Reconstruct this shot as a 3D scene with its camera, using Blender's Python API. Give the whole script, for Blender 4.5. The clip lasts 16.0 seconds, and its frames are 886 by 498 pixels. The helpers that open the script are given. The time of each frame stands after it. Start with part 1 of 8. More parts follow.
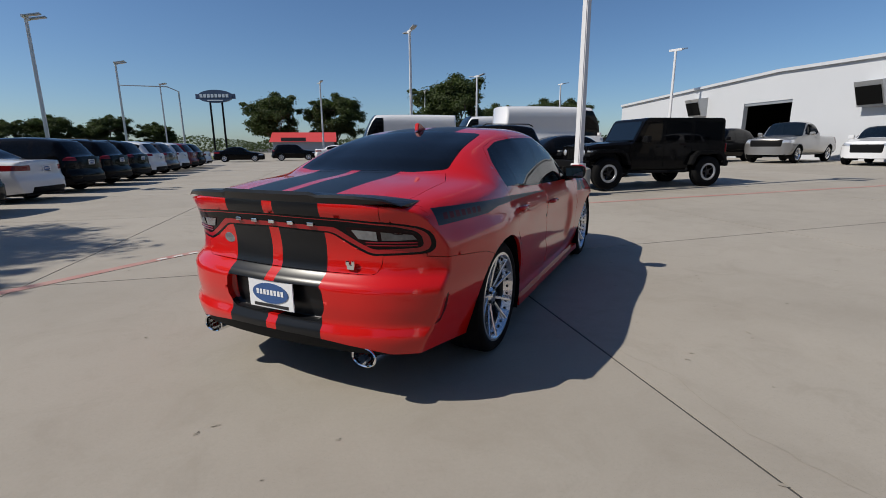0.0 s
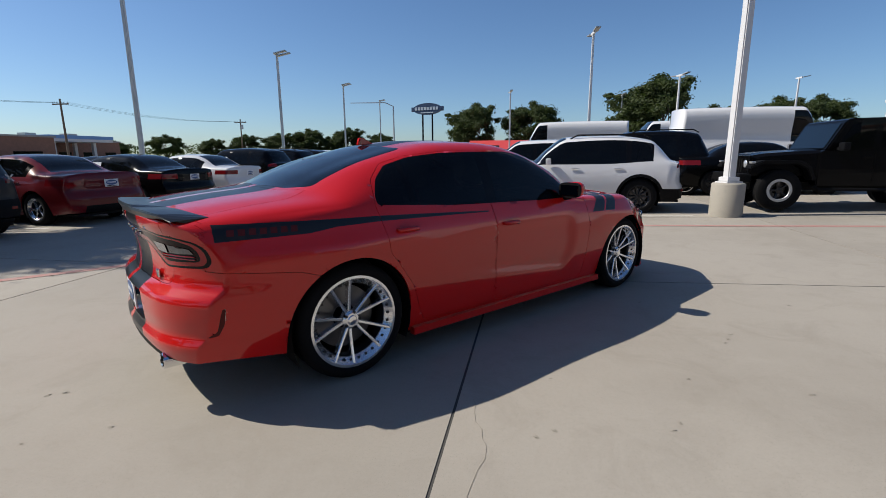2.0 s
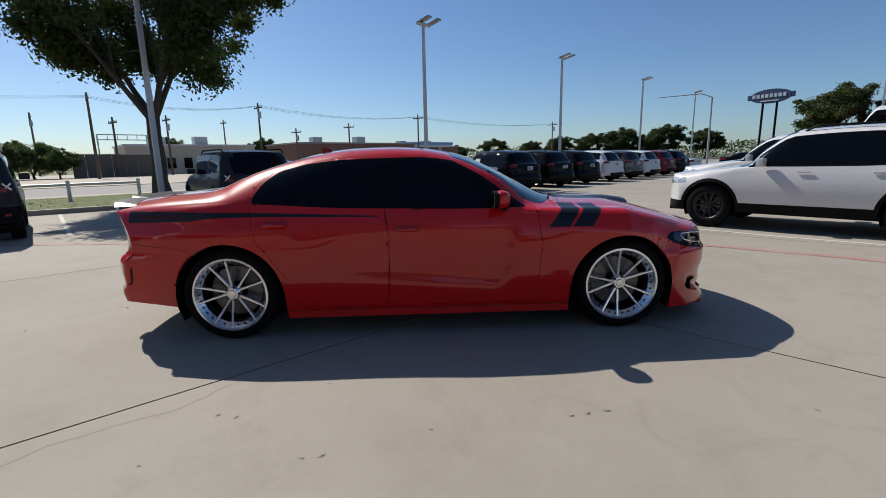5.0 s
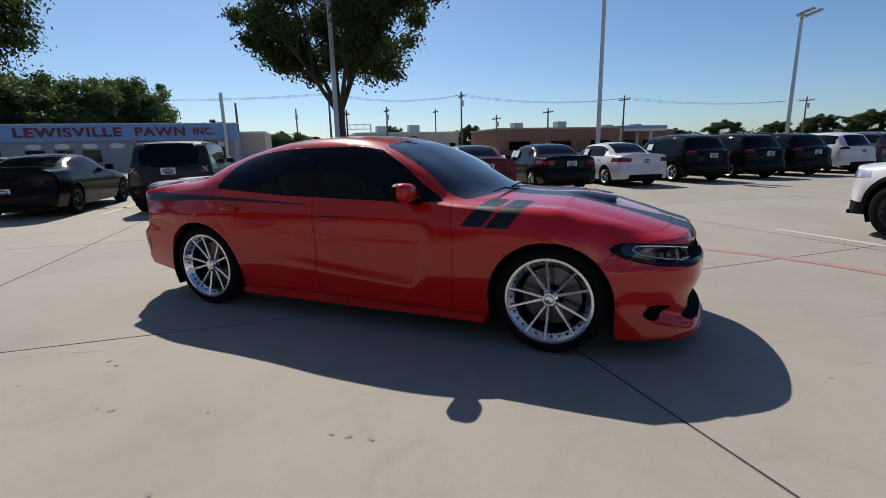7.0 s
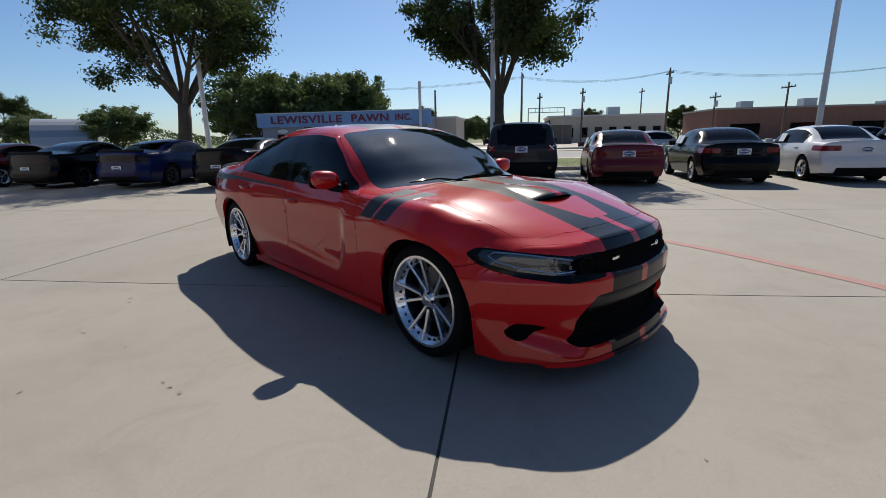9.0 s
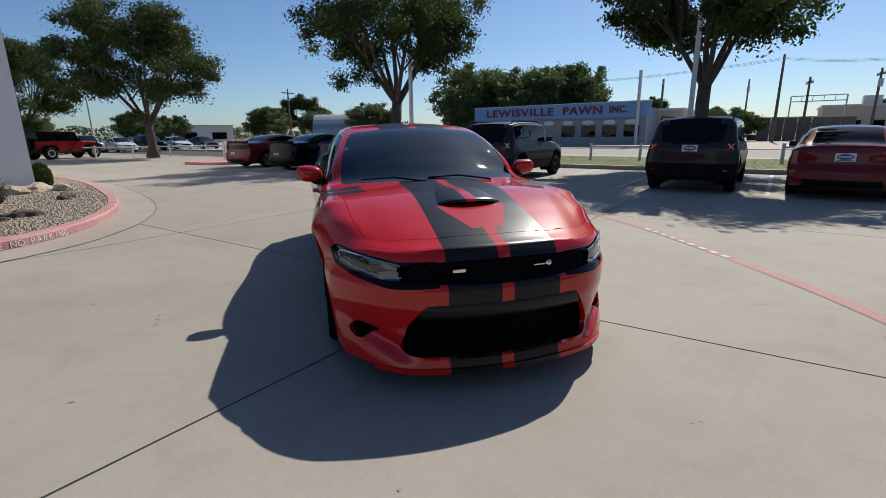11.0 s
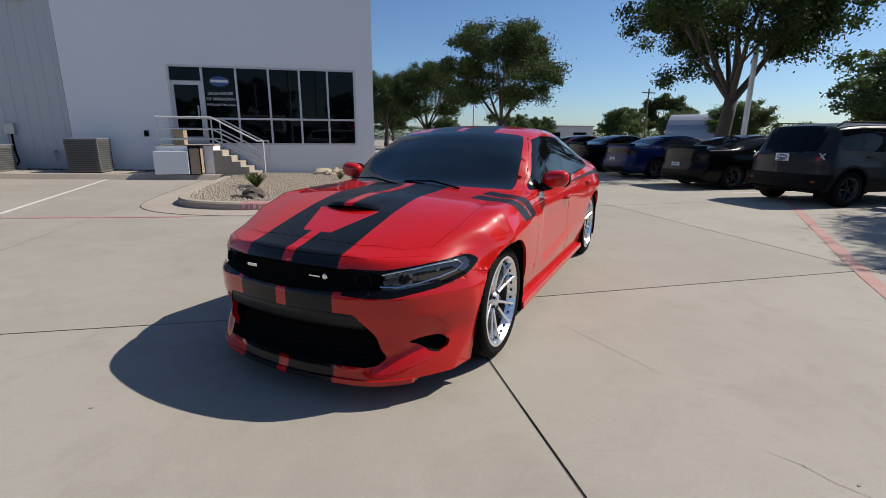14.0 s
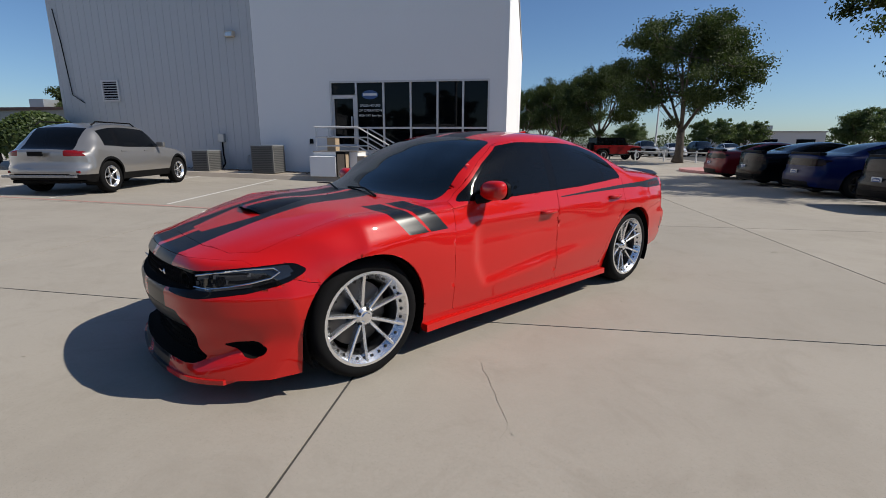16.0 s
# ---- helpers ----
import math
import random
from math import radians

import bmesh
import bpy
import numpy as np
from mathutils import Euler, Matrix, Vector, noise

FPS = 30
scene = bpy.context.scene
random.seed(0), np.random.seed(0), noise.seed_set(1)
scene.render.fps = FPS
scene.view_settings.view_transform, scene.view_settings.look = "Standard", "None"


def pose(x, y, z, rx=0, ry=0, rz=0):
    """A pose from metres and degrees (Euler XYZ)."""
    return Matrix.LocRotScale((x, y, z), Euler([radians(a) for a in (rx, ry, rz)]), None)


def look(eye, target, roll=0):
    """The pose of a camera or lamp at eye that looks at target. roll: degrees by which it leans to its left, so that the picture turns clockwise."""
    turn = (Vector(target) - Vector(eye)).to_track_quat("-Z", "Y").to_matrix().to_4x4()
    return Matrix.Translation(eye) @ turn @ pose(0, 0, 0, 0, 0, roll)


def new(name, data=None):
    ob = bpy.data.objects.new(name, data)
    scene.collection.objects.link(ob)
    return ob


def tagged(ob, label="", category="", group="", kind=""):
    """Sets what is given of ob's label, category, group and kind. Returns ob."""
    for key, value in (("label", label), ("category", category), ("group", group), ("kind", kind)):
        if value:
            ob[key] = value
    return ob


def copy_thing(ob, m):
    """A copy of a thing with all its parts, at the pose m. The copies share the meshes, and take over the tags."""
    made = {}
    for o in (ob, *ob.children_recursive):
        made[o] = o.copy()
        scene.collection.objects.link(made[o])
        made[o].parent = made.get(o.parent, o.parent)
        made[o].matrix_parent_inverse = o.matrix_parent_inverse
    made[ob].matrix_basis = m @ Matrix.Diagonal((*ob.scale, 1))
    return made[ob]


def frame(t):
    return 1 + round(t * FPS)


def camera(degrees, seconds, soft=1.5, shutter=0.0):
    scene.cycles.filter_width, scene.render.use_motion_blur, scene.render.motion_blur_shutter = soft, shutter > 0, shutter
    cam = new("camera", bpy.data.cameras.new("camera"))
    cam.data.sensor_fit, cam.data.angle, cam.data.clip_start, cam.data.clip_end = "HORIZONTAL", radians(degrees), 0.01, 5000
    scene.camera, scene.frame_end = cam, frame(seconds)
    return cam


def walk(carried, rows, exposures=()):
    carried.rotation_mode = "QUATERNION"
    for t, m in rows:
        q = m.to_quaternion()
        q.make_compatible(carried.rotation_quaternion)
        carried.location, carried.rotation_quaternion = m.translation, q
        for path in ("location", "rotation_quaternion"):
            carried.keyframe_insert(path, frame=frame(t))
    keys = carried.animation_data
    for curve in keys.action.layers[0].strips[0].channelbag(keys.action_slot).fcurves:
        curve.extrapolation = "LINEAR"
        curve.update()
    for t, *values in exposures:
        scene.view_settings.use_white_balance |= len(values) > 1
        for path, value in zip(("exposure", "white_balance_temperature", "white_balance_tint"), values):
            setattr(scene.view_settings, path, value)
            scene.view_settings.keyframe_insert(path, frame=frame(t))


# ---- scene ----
cam = camera(87.4, 16.0, 0.85)
PATH = [
    (0, (0.262, -0.046, 1.307), (0.689, 1.86, 0.876), -0.4),
    (0.5, (0.747, -0.043, 1.31), (0.969, 1.898, 0.88), -0.5),
    (1, (1.305, -0.048, 1.329), (1.303, 1.907, 0.904), -0.3),
    (1.5, (1.763, 0.081, 1.317), (1.577, 2.03, 0.908), -0.2),
    (2, (2.302, 0.147, 1.351), (1.905, 2.067, 0.954), -0.4),
    (2.5, (2.76, 0.296, 1.347), (2.166, 2.167, 0.96), -0.5),
    (3, (3.272, 0.494, 1.344), (2.451, 2.277, 0.96), -0.4),
    (5.5, (5.173, 2.124, 1.359), (3.549, 3.227, 0.974), -1.2),
    (6, (5.391, 2.63, 1.355), (3.65, 3.534, 0.963), -1.1),
    (6.5, (5.616, 3.069, 1.363), (3.797, 3.799, 0.965), -1.1),
    (7, (5.717, 3.624, 1.343), (3.834, 4.149, 0.921), -1.3),
    (7.5, (5.842, 4.091, 1.342), (3.919, 4.43, 0.908), -1.4),
    (8, (5.854, 4.614, 1.338), (3.909, 4.736, 0.888), -1.3),
    (10.5, (5.352, 6.954, 1.344), (3.639, 6.037, 0.866), -0.98),
    (11, (5.116, 7.422, 1.366), (3.539, 6.29, 0.883), -0.76),
    (11.5, (4.791, 7.734, 1.349), (3.362, 6.422, 0.863), -0.6),
    (12, (4.444, 8.114, 1.366), (3.209, 6.616, 0.886), -0.64),
    (12.5, (4.072, 8.345, 1.355), (3.019, 6.712, 0.881), -0.44),
    (13, (3.614, 8.559, 1.357), (2.782, 6.802, 0.887), 0.03),
    (13.5, (3.196, 8.729, 1.366), (2.562, 6.893, 0.892), 0.23),
    (14, (2.679, 8.807, 1.377), (2.27, 6.908, 0.902), 0.35),
    (14.5, (2.239, 8.886, 1.38), (2.02, 6.955, 0.908), 0.45),
    (15, (1.758, 8.805, 1.377), (1.743, 6.86, 0.909), 0.27),
    (15.5, (1.32, 8.753, 1.373), (1.475, 6.815, 0.91), 0.21),
    (16, (0.863, 8.618, 1.372), (1.199, 6.699, 0.924), 0.29),
]
walk(cam, [(t, look(eye, target, roll)) for t, eye, target, roll in PATH],
     [(0, 0.0), (0.6, 0.22), (1.5, 0.24), (3, 0.26), (5.5, 0.06), (8, 0.08), (11, 0.07), (12, 0.06), (13.5, 0.21), (15, 0.24), (16, 0.09)])

# ---- light ----
SUN_TO = Vector((-1.06, -0.07, 1.05)).normalized()
world = bpy.data.worlds.new("sky_world")
scene.world = world
world.use_nodes = True
wn = world.node_tree
sky = wn.nodes.new("ShaderNodeTexSky")
sky.sky_type = "NISHITA"
sky.sun_disc = False
sky.sun_elevation = math.asin(SUN_TO.z)
sky.sun_rotation = math.atan2(SUN_TO.x, SUN_TO.y)
sky.air_density, sky.dust_density, sky.ozone_density = 0.9, 0.55, 2.6
rich = wn.nodes.new("ShaderNodeHueSaturation")
rich.inputs["Saturation"].default_value = 1.05
wn.links.new(sky.outputs[0], rich.inputs["Color"])
cool = wn.nodes.new("ShaderNodeMix")
cool.data_type, cool.blend_type = "RGBA", "MULTIPLY"
cool.inputs[0].default_value = 1.0
cool.inputs[7].default_value = (0.87, 1.02, 1.17, 1)
wn.links.new(rich.outputs[0], cool.inputs[6])
wn.links.new(cool.outputs[2], wn.nodes["Background"].inputs[0])
wn.nodes["Background"].inputs[1].default_value = 0.079
sun = new("sun", bpy.data.lights.new("sun", "SUN"))
sun.data.energy, sun.data.angle, sun.data.color = 5.0, radians(0.53), (1.0, 0.94, 0.84)
sun.matrix_world = look(SUN_TO * 60, (0, 0, 0))


# ---- materials ----
def nd(nt, kind, **ins):
    n = nt.nodes.new("ShaderNode" + kind)
    for k, v in ins.items():
        n.inputs[k.replace("_", " ")].default_value = v
    return n


def surface(name, col, rough=0.6, metal=0.0, coat=0.0, var=0.12, scale=3.0, grain=40.0, bump=0.15, depth=0.004, spec=0.5, rand=0.0, tint=None):
    """A procedural surface: colour varied at two scales, a little relief and uneven gloss."""
    m = bpy.data.materials.new(name)
    m.use_nodes = True
    nt = m.node_tree
    p = nt.nodes["Principled BSDF"]
    p.inputs["Metallic"].default_value = metal
    p.inputs["Coat Weight"].default_value = coat
    p.inputs["Coat Roughness"].default_value = 0.02
    p.inputs["Coat IOR"].default_value = 1.5
    p.inputs["Specular IOR Level"].default_value = spec
    co = nd(nt, "TexCoord")
    big, fine = nd(nt, "TexNoise", Scale=scale, Detail=6.0, Roughness=0.6), nd(nt, "TexNoise", Scale=grain, Detail=3.0)
    for n in (big, fine):
        nt.links.new(co.outputs["Object"], n.inputs["Vector"])
    mix = nd(nt, "Math")
    mix.operation = "MULTIPLY_ADD"
    mix.inputs[1].default_value = 0.6
    nt.links.new(big.outputs[0], mix.inputs[0])
    half = nd(nt, "Math")
    half.operation = "MULTIPLY"
    half.inputs[1].default_value = 0.4
    nt.links.new(fine.outputs[0], half.inputs[0])
    nt.links.new(half.outputs[0], mix.inputs[2])
    ramp = nd(nt, "MapRange")
    ramp.inputs["From Min"].default_value, ramp.inputs["From Max"].default_value = 0.3, 0.7
    ramp.inputs["To Min"].default_value, ramp.inputs["To Max"].default_value = 0.0, 1.0
    nt.links.new(mix.outputs[0], ramp.inputs[0])
    blend = nd(nt, "Mix")
    blend.data_type = "RGBA"
    dark = [c * (1 - var) for c in col]
    light = [min(1, c * (1 + var)) for c in col] if tint is None else tint
    blend.inputs[6].default_value, blend.inputs[7].default_value = (*dark, 1), (*light, 1)
    nt.links.new(ramp.outputs[0], blend.inputs[0])
    out = blend.outputs[2]
    if rand:
        info, hsv = nd(nt, "ObjectInfo"), nd(nt, "HueSaturation")
        rr = nd(nt, "MapRange")
        rr.inputs["To Min"].default_value, rr.inputs["To Max"].default_value = 1 - rand, 1 + rand
        nt.links.new(info.outputs["Random"], rr.inputs[0])
        nt.links.new(rr.outputs[0], hsv.inputs["Value"])
        nt.links.new(out, hsv.inputs["Color"])
        out = hsv.outputs[0]
    nt.links.new(out, p.inputs["Base Color"])
    rg = nd(nt, "MapRange")
    rg.inputs["To Min"].default_value, rg.inputs["To Max"].default_value = max(0.0, rough * 0.85), min(1.0, rough * 1.15)
    nt.links.new(big.outputs[0], rg.inputs[0])
    nt.links.new(rg.outputs[0], p.inputs["Roughness"])
    if bump:
        b = nd(nt, "Bump", Strength=bump, Distance=depth)
        nt.links.new(fine.outputs[0], b.inputs["Height"])
        nt.links.new(b.outputs[0], p.inputs["Normal"])
    return m


def paint(name, col, coat=1.0, rough=0.35, metal=0.0):
    """Clear-coated car paint."""
    return surface(name, col, rough=rough, metal=metal, coat=coat, var=0.03, scale=0.7, grain=350.0, bump=0.0, spec=0.08)


def see_through(name, col=(0.02, 0.025, 0.03), rough=0.02, alpha=0.92, spec=0.2):
    """Tinted glass: dark, glossy, a little transparent."""
    m = bpy.data.materials.new(name)
    m.use_nodes = True
    nt = m.node_tree
    nt.nodes.remove(nt.nodes["Principled BSDF"])
    gl, tr, mx = nd(nt, "BsdfPrincipled", Roughness=rough), nd(nt, "BsdfTransparent"), nd(nt, "MixShader", Fac=alpha)
    gl.inputs["Base Color"].default_value = (*col, 1)
    gl.inputs["Specular IOR Level"].default_value = spec
    tr.inputs[0].default_value = (0.55, 0.6, 0.62, 1)
    nt.links.new(tr.outputs[0], mx.inputs[1])
    nt.links.new(gl.outputs[0], mx.inputs[2])
    nt.links.new(mx.outputs[0], nt.nodes["Material Output"].inputs[0])
    return m


def striped(name, red, black, inner, outer):
    """Red clear-coated paint with two satin black vinyl stripes running along the car."""
    m = paint(name, red)
    nt = m.node_tree
    p = nt.nodes["Principled BSDF"]
    co, sep, ab = nd(nt, "TexCoord"), nd(nt, "SeparateXYZ"), nd(nt, "Math")
    nt.links.new(co.outputs["Object"], sep.inputs[0])
    ab.operation = "ABSOLUTE"
    nt.links.new(sep.outputs["Y"], ab.inputs[0])
    lo, hi, mul = nd(nt, "Math"), nd(nt, "Math"), nd(nt, "Math")
    lo.operation, hi.operation, mul.operation = "GREATER_THAN", "LESS_THAN", "MULTIPLY"
    lo.inputs[1].default_value, hi.inputs[1].default_value = inner, outer
    nt.links.new(ab.outputs[0], lo.inputs[0])
    nt.links.new(ab.outputs[0], hi.inputs[0])
    nt.links.new(lo.outputs[0], mul.inputs[0])
    nt.links.new(hi.outputs[0], mul.inputs[1])
    src = p.inputs["Base Color"].links[0].from_socket
    mix = nd(nt, "Mix")
    mix.data_type = "RGBA"
    mix.inputs[7].default_value = (*black, 1)
    nt.links.new(mul.outputs[0], mix.inputs[0])
    nt.links.new(src, mix.inputs[6])
    nt.links.new(mix.outputs[2], p.inputs["Base Color"])
    for key, a, b in (("Coat Weight", 1.0, 0.0), ("Roughness", 0.35, 0.30), ("Specular IOR Level", 0.08, 0.3)):
        r = nd(nt, "MapRange")
        r.inputs["To Min"].default_value, r.inputs["To Max"].default_value = a, b
        nt.links.new(mul.outputs[0], r.inputs[0])
        nt.links.new(r.outputs[0], p.inputs[key])
    return m


RED, INK = (0.475, 0.006, 0.0045), (0.007, 0.0075, 0.009)
M = {}
M["red"] = paint("red_paint", RED)
# darker copy of the body red, for the shade in the bumper creases
M["shade_red"] = paint("shade_red_paint", (0.07, 0.002, 0.003), coat=0.3)
M["striped"] = striped("red_paint_black_stripes", RED, INK, 0.034, 0.32)
M["print_red"] = surface("dull_dark_red_print", (0.085, 0.014, 0.016), rough=0.4, var=0.1, bump=0, spec=0.15)
M["vinyl"] = surface("satin_black_vinyl", INK, rough=0.32, var=0.05, bump=0, spec=0.42)
M["black_gloss"] = paint("black_gloss", (0.004, 0.004, 0.005), coat=0.16, rough=0.12)
M["black_plastic"] = surface("black_plastic", (0.006, 0.006, 0.0065), rough=0.55, spec=0.08, grain=300, bump=0.2, depth=0.0006)
M["satin_trim"] = surface("satin_black_trim", (0.010, 0.0105, 0.0105), rough=0.45, spec=0.35, grain=300, bump=0.1, depth=0.0005)
# near-black that puts the shade of openings and gaps into the colour
M["void_shade"] = surface("cavity_shade", (0.004, 0.004, 0.004), rough=0.95, bump=0, spec=0.1)
M["rubber"] = surface("tyre_rubber", (0.006, 0.006, 0.0065), rough=0.85, spec=0.12, grain=120, bump=0.3, depth=0.001)
M["alloy"] = surface("brushed_silver_alloy", (0.78, 0.79, 0.81), rough=0.22, metal=0.9, coat=0.6, var=0.04, grain=200, bump=0)
M["black_rim"] = surface("black_rim", (0.02, 0.02, 0.022), rough=0.3, metal=0.4, bump=0)
M["steel"] = surface("cast_steel", (0.13, 0.13, 0.135), rough=0.35, metal=1.0, grain=150, bump=0.1, depth=0.001)
M["chrome"] = surface("chrome", (0.75, 0.76, 0.78), rough=0.08, metal=1.0, var=0.02, bump=0)
M["tint"] = see_through("dark_tinted_glass", (0.0025, 0.003, 0.004), alpha=0.95)
M["shade_glass"] = see_through("windscreen_glass", (0.003, 0.0055, 0.007), alpha=0.93, spec=1.0)
M["lens_red"] = paint("red_lens", (0.15, 0.005, 0.007), coat=0.6, rough=0.12)
M["loop_red"] = paint("red_loop_lens", (0.30, 0.006, 0.010), coat=0.8, rough=0.2)
M["lens_smoke"] = paint("smoked_lens", (0.012, 0.003, 0.004), coat=0.14, rough=0.12)
M["lens_clear"] = surface("clear_lamp_lens", (0.55, 0.56, 0.58), rough=0.08, coat=1.0, metal=0.5, bump=0, var=0.3, scale=14)
M["lens_grey"] = surface("grey_lamp_reflector", (0.22, 0.23, 0.25), rough=0.15, coat=1.0, metal=0.5, bump=0, var=0.3, scale=14)
M["lens_dark"] = surface("dark_lamp_lens", (0.012, 0.013, 0.015), rough=0.06, coat=1.0, bump=0)
M["lens_amber"] = paint("amber_lens", (0.5, 0.12, 0.01), rough=0.1)
M["mirror_dark"] = surface("dim_mirror_glass", (0.10, 0.11, 0.12), rough=0.05, metal=1.0, var=0.02, bump=0)
M["smoke_grey"] = surface("smoked_grey_lens", (0.075, 0.078, 0.082), rough=0.12, coat=0.8, bump=0, var=0.4, scale=25)
M["plate_white"] = surface("white_plate", (0.66, 0.67, 0.69), rough=0.35, var=0.04, bump=0)
M["plate_blue"] = surface("blue_print", (0.03, 0.08, 0.22), rough=0.4, bump=0)
M["plate_black"] = surface("black_print", (0.015, 0.015, 0.018), rough=0.4, bump=0)
M["interior"] = surface("dark_interior", (0.02, 0.02, 0.022), rough=0.85, bump=0)
M["concrete"] = None


def concrete(name, col, stain, rand=0.05):
    """Broom-finished lot concrete with wide stains, fine grit and hairline cracks."""
    m = surface(name, col, rough=0.82, var=0.07, scale=0.35, grain=55, bump=0.25, depth=0.002, rand=rand)
    nt = m.node_tree
    p = nt.nodes["Principled BSDF"]
    src = p.inputs["Base Color"].links[0].from_socket
    geo = nd(nt, "NewGeometry")
    sp = nd(nt, "TexNoise", Scale=0.55, Detail=8.0, Roughness=0.65)
    sp2 = nd(nt, "TexNoise", Scale=4.5, Detail=6.0, Roughness=0.7)
    sp3 = nd(nt, "TexNoise", Scale=180.0, Detail=2.0)
    sp4 = nd(nt, "TexNoise", Scale=1.7, Detail=12.0, Roughness=0.75, Distortion=1.2)
    for s in (sp, sp2, sp3, sp4):
        nt.links.new(geo.outputs["Position"], s.inputs["Vector"])
    for s, lo, hi, amount, tone in ((sp, 0.45, 0.75, 0.6, stain), (sp2, 0.58, 0.8, 0.45, stain), (sp4, 0.5, 0.72, 0.5, stain), (sp3, 0.6, 0.75, 0.45, tuple(c * 0.6 for c in stain))):
        r, mx = nd(nt, "MapRange"), nd(nt, "Mix")
        r.inputs["From Min"].default_value, r.inputs["From Max"].default_value = lo, hi
        r.inputs["To Max"].default_value = amount
        mx.data_type = "RGBA"
        mx.inputs[7].default_value = (*tone, 1)
        nt.links.new(s.outputs[0], r.inputs[0])
        nt.links.new(r.outputs[0], mx.inputs[0])
        nt.links.new(src, mx.inputs[6])
        src = mx.outputs[2]
    nt.links.new(src, p.inputs["Base Color"])
    return m


M["concrete"] = concrete("lot_concrete", (0.298, 0.27, 0.23), (0.217, 0.192, 0.158))
M["walk"] = concrete("walkway_concrete", (0.36, 0.31, 0.255), (0.24, 0.20, 0.16))
M["pedestal"] = concrete("cast_pedestal", (0.31, 0.285, 0.24), (0.2, 0.19, 0.17))
M["crack"] = surface("crack_shadow", (0.24, 0.215, 0.178), rough=0.95, bump=0)
M["gutter"] = concrete("gutter_concrete", (0.33, 0.285, 0.24), (0.26, 0.21, 0.17))
M["joint"] = surface("joint_filler", (0.05, 0.047, 0.043), rough=0.9, bump=0.2)
M["louvre"] = surface("dark_louvre", (0.05, 0.05, 0.05), rough=0.6)
M["litter"] = surface("dry_litter", (0.10, 0.06, 0.03), rough=0.95, var=0.4)
M["asphalt"] = surface("grey_road", (0.255, 0.242, 0.225), rough=0.9, scale=0.2, grain=30)
M["soil"] = surface("dry_earth", (0.16, 0.14, 0.1), rough=0.95, scale=0.15, grain=5)
M["turf"] = surface("mown_turf", (0.12, 0.145, 0.04), rough=0.95, scale=0.8, grain=60, var=0.35, bump=0.8, depth=0.03)
M["white_wall"] = surface("white_stucco", (0.74, 0.74, 0.75), rough=0.75, var=0.02, scale=0.5, grain=25, bump=0.15, depth=0.003)
M["white_metal"] = surface("white_ribbed_metal", (0.45, 0.46, 0.48), rough=0.5, var=0.03, scale=0.4, bump=0.05)
M["white_paint"] = surface("white_pole_paint", (0.56, 0.56, 0.57), rough=0.45, var=0.04, bump=0.05)
M["line_white"] = surface("worn_white_line", (0.52, 0.5, 0.47), rough=0.8, var=0.15, scale=5, grain=60)
M["line_red"] = surface("worn_red_line", (0.38, 0.15, 0.135), rough=0.8, scale=4, grain=40, var=0.1, tint=(0.36, 0.25, 0.215))
M["kerb_red"] = surface("worn_red_kerb", (0.43, 0.15, 0.15), rough=0.85, scale=2.5, grain=25, var=0.2, tint=(0.49, 0.31, 0.295))
M["bark"] = surface("bark", (0.075, 0.06, 0.048), rough=0.95, scale=6, grain=30, var=0.35, bump=0.9, depth=0.03)
M["leaf"] = surface("oak_leaves", (0.03, 0.045, 0.014), rough=0.65, spec=0.25, var=0.35, scale=1.2, grain=8, bump=0, tint=(0.06, 0.082, 0.024))
M["leaf_light"] = surface("elm_leaves", (0.042, 0.07, 0.02), rough=0.6, var=0.35, scale=0.8, grain=6, bump=0, tint=(0.08, 0.118, 0.033))


def leafy(m, amount, col):
    """Lets some light shine through thin leaves."""
    nt = m.node_tree
    tr, mx = nd(nt, "BsdfTranslucent"), nd(nt, "MixShader", Fac=amount)
    tr.inputs[0].default_value = (*col, 1)
    nt.links.new(nt.nodes["Principled BSDF"].outputs[0], mx.inputs[1])
    nt.links.new(tr.outputs[0], mx.inputs[2])
    nt.links.new(mx.outputs[0], nt.nodes["Material Output"].inputs[0])


leafy(M["leaf"], 0.25, (0.07, 0.11, 0.02))
leafy(M["leaf_light"], 0.3, (0.12, 0.18, 0.04))
M["blue_sign"] = surface("faded_blue_fascia", (0.17, 0.32, 0.58), rough=0.6, var=0.08, scale=0.6)
M["maroon"] = surface("maroon_letters", (0.16, 0.02, 0.045), rough=0.6, bump=0)
M["grey_wall"] = surface("grey_blue_wall", (0.26, 0.29, 0.34), rough=0.8, var=0.1)
M["brick"] = surface("brown_brick", (0.23, 0.12, 0.085), rough=0.9, var=0.2, scale=2, grain=20)
M["beige"] = surface("beige_wall", (0.5, 0.44, 0.36), rough=0.85, var=0.08)
M["screen"] = surface("dark_screen_panel", (0.13, 0.115, 0.10), rough=0.85, var=0.15, scale=1.5)
M["roof_grey"] = surface("flat_roof_trim", (0.3, 0.29, 0.28), rough=0.8)
M["roof_red"] = surface("red_metal_roof", (0.5, 0.05, 0.045), rough=0.5, var=0.1)
M["navy"] = surface("navy_sign", (0.02, 0.04, 0.09), rough=0.4, bump=0)
M["silver"] = surface("silver_sign_trim", (0.5, 0.52, 0.55), rough=0.35, metal=0.6, bump=0)
M["galv"] = surface("galvanised_steel", (0.42, 0.43, 0.44), rough=0.45, metal=0.7, var=0.1, scale=8)
M["ac"] = surface("beige_grey_sheet_metal", (0.12, 0.118, 0.112), rough=0.55, var=0.08)
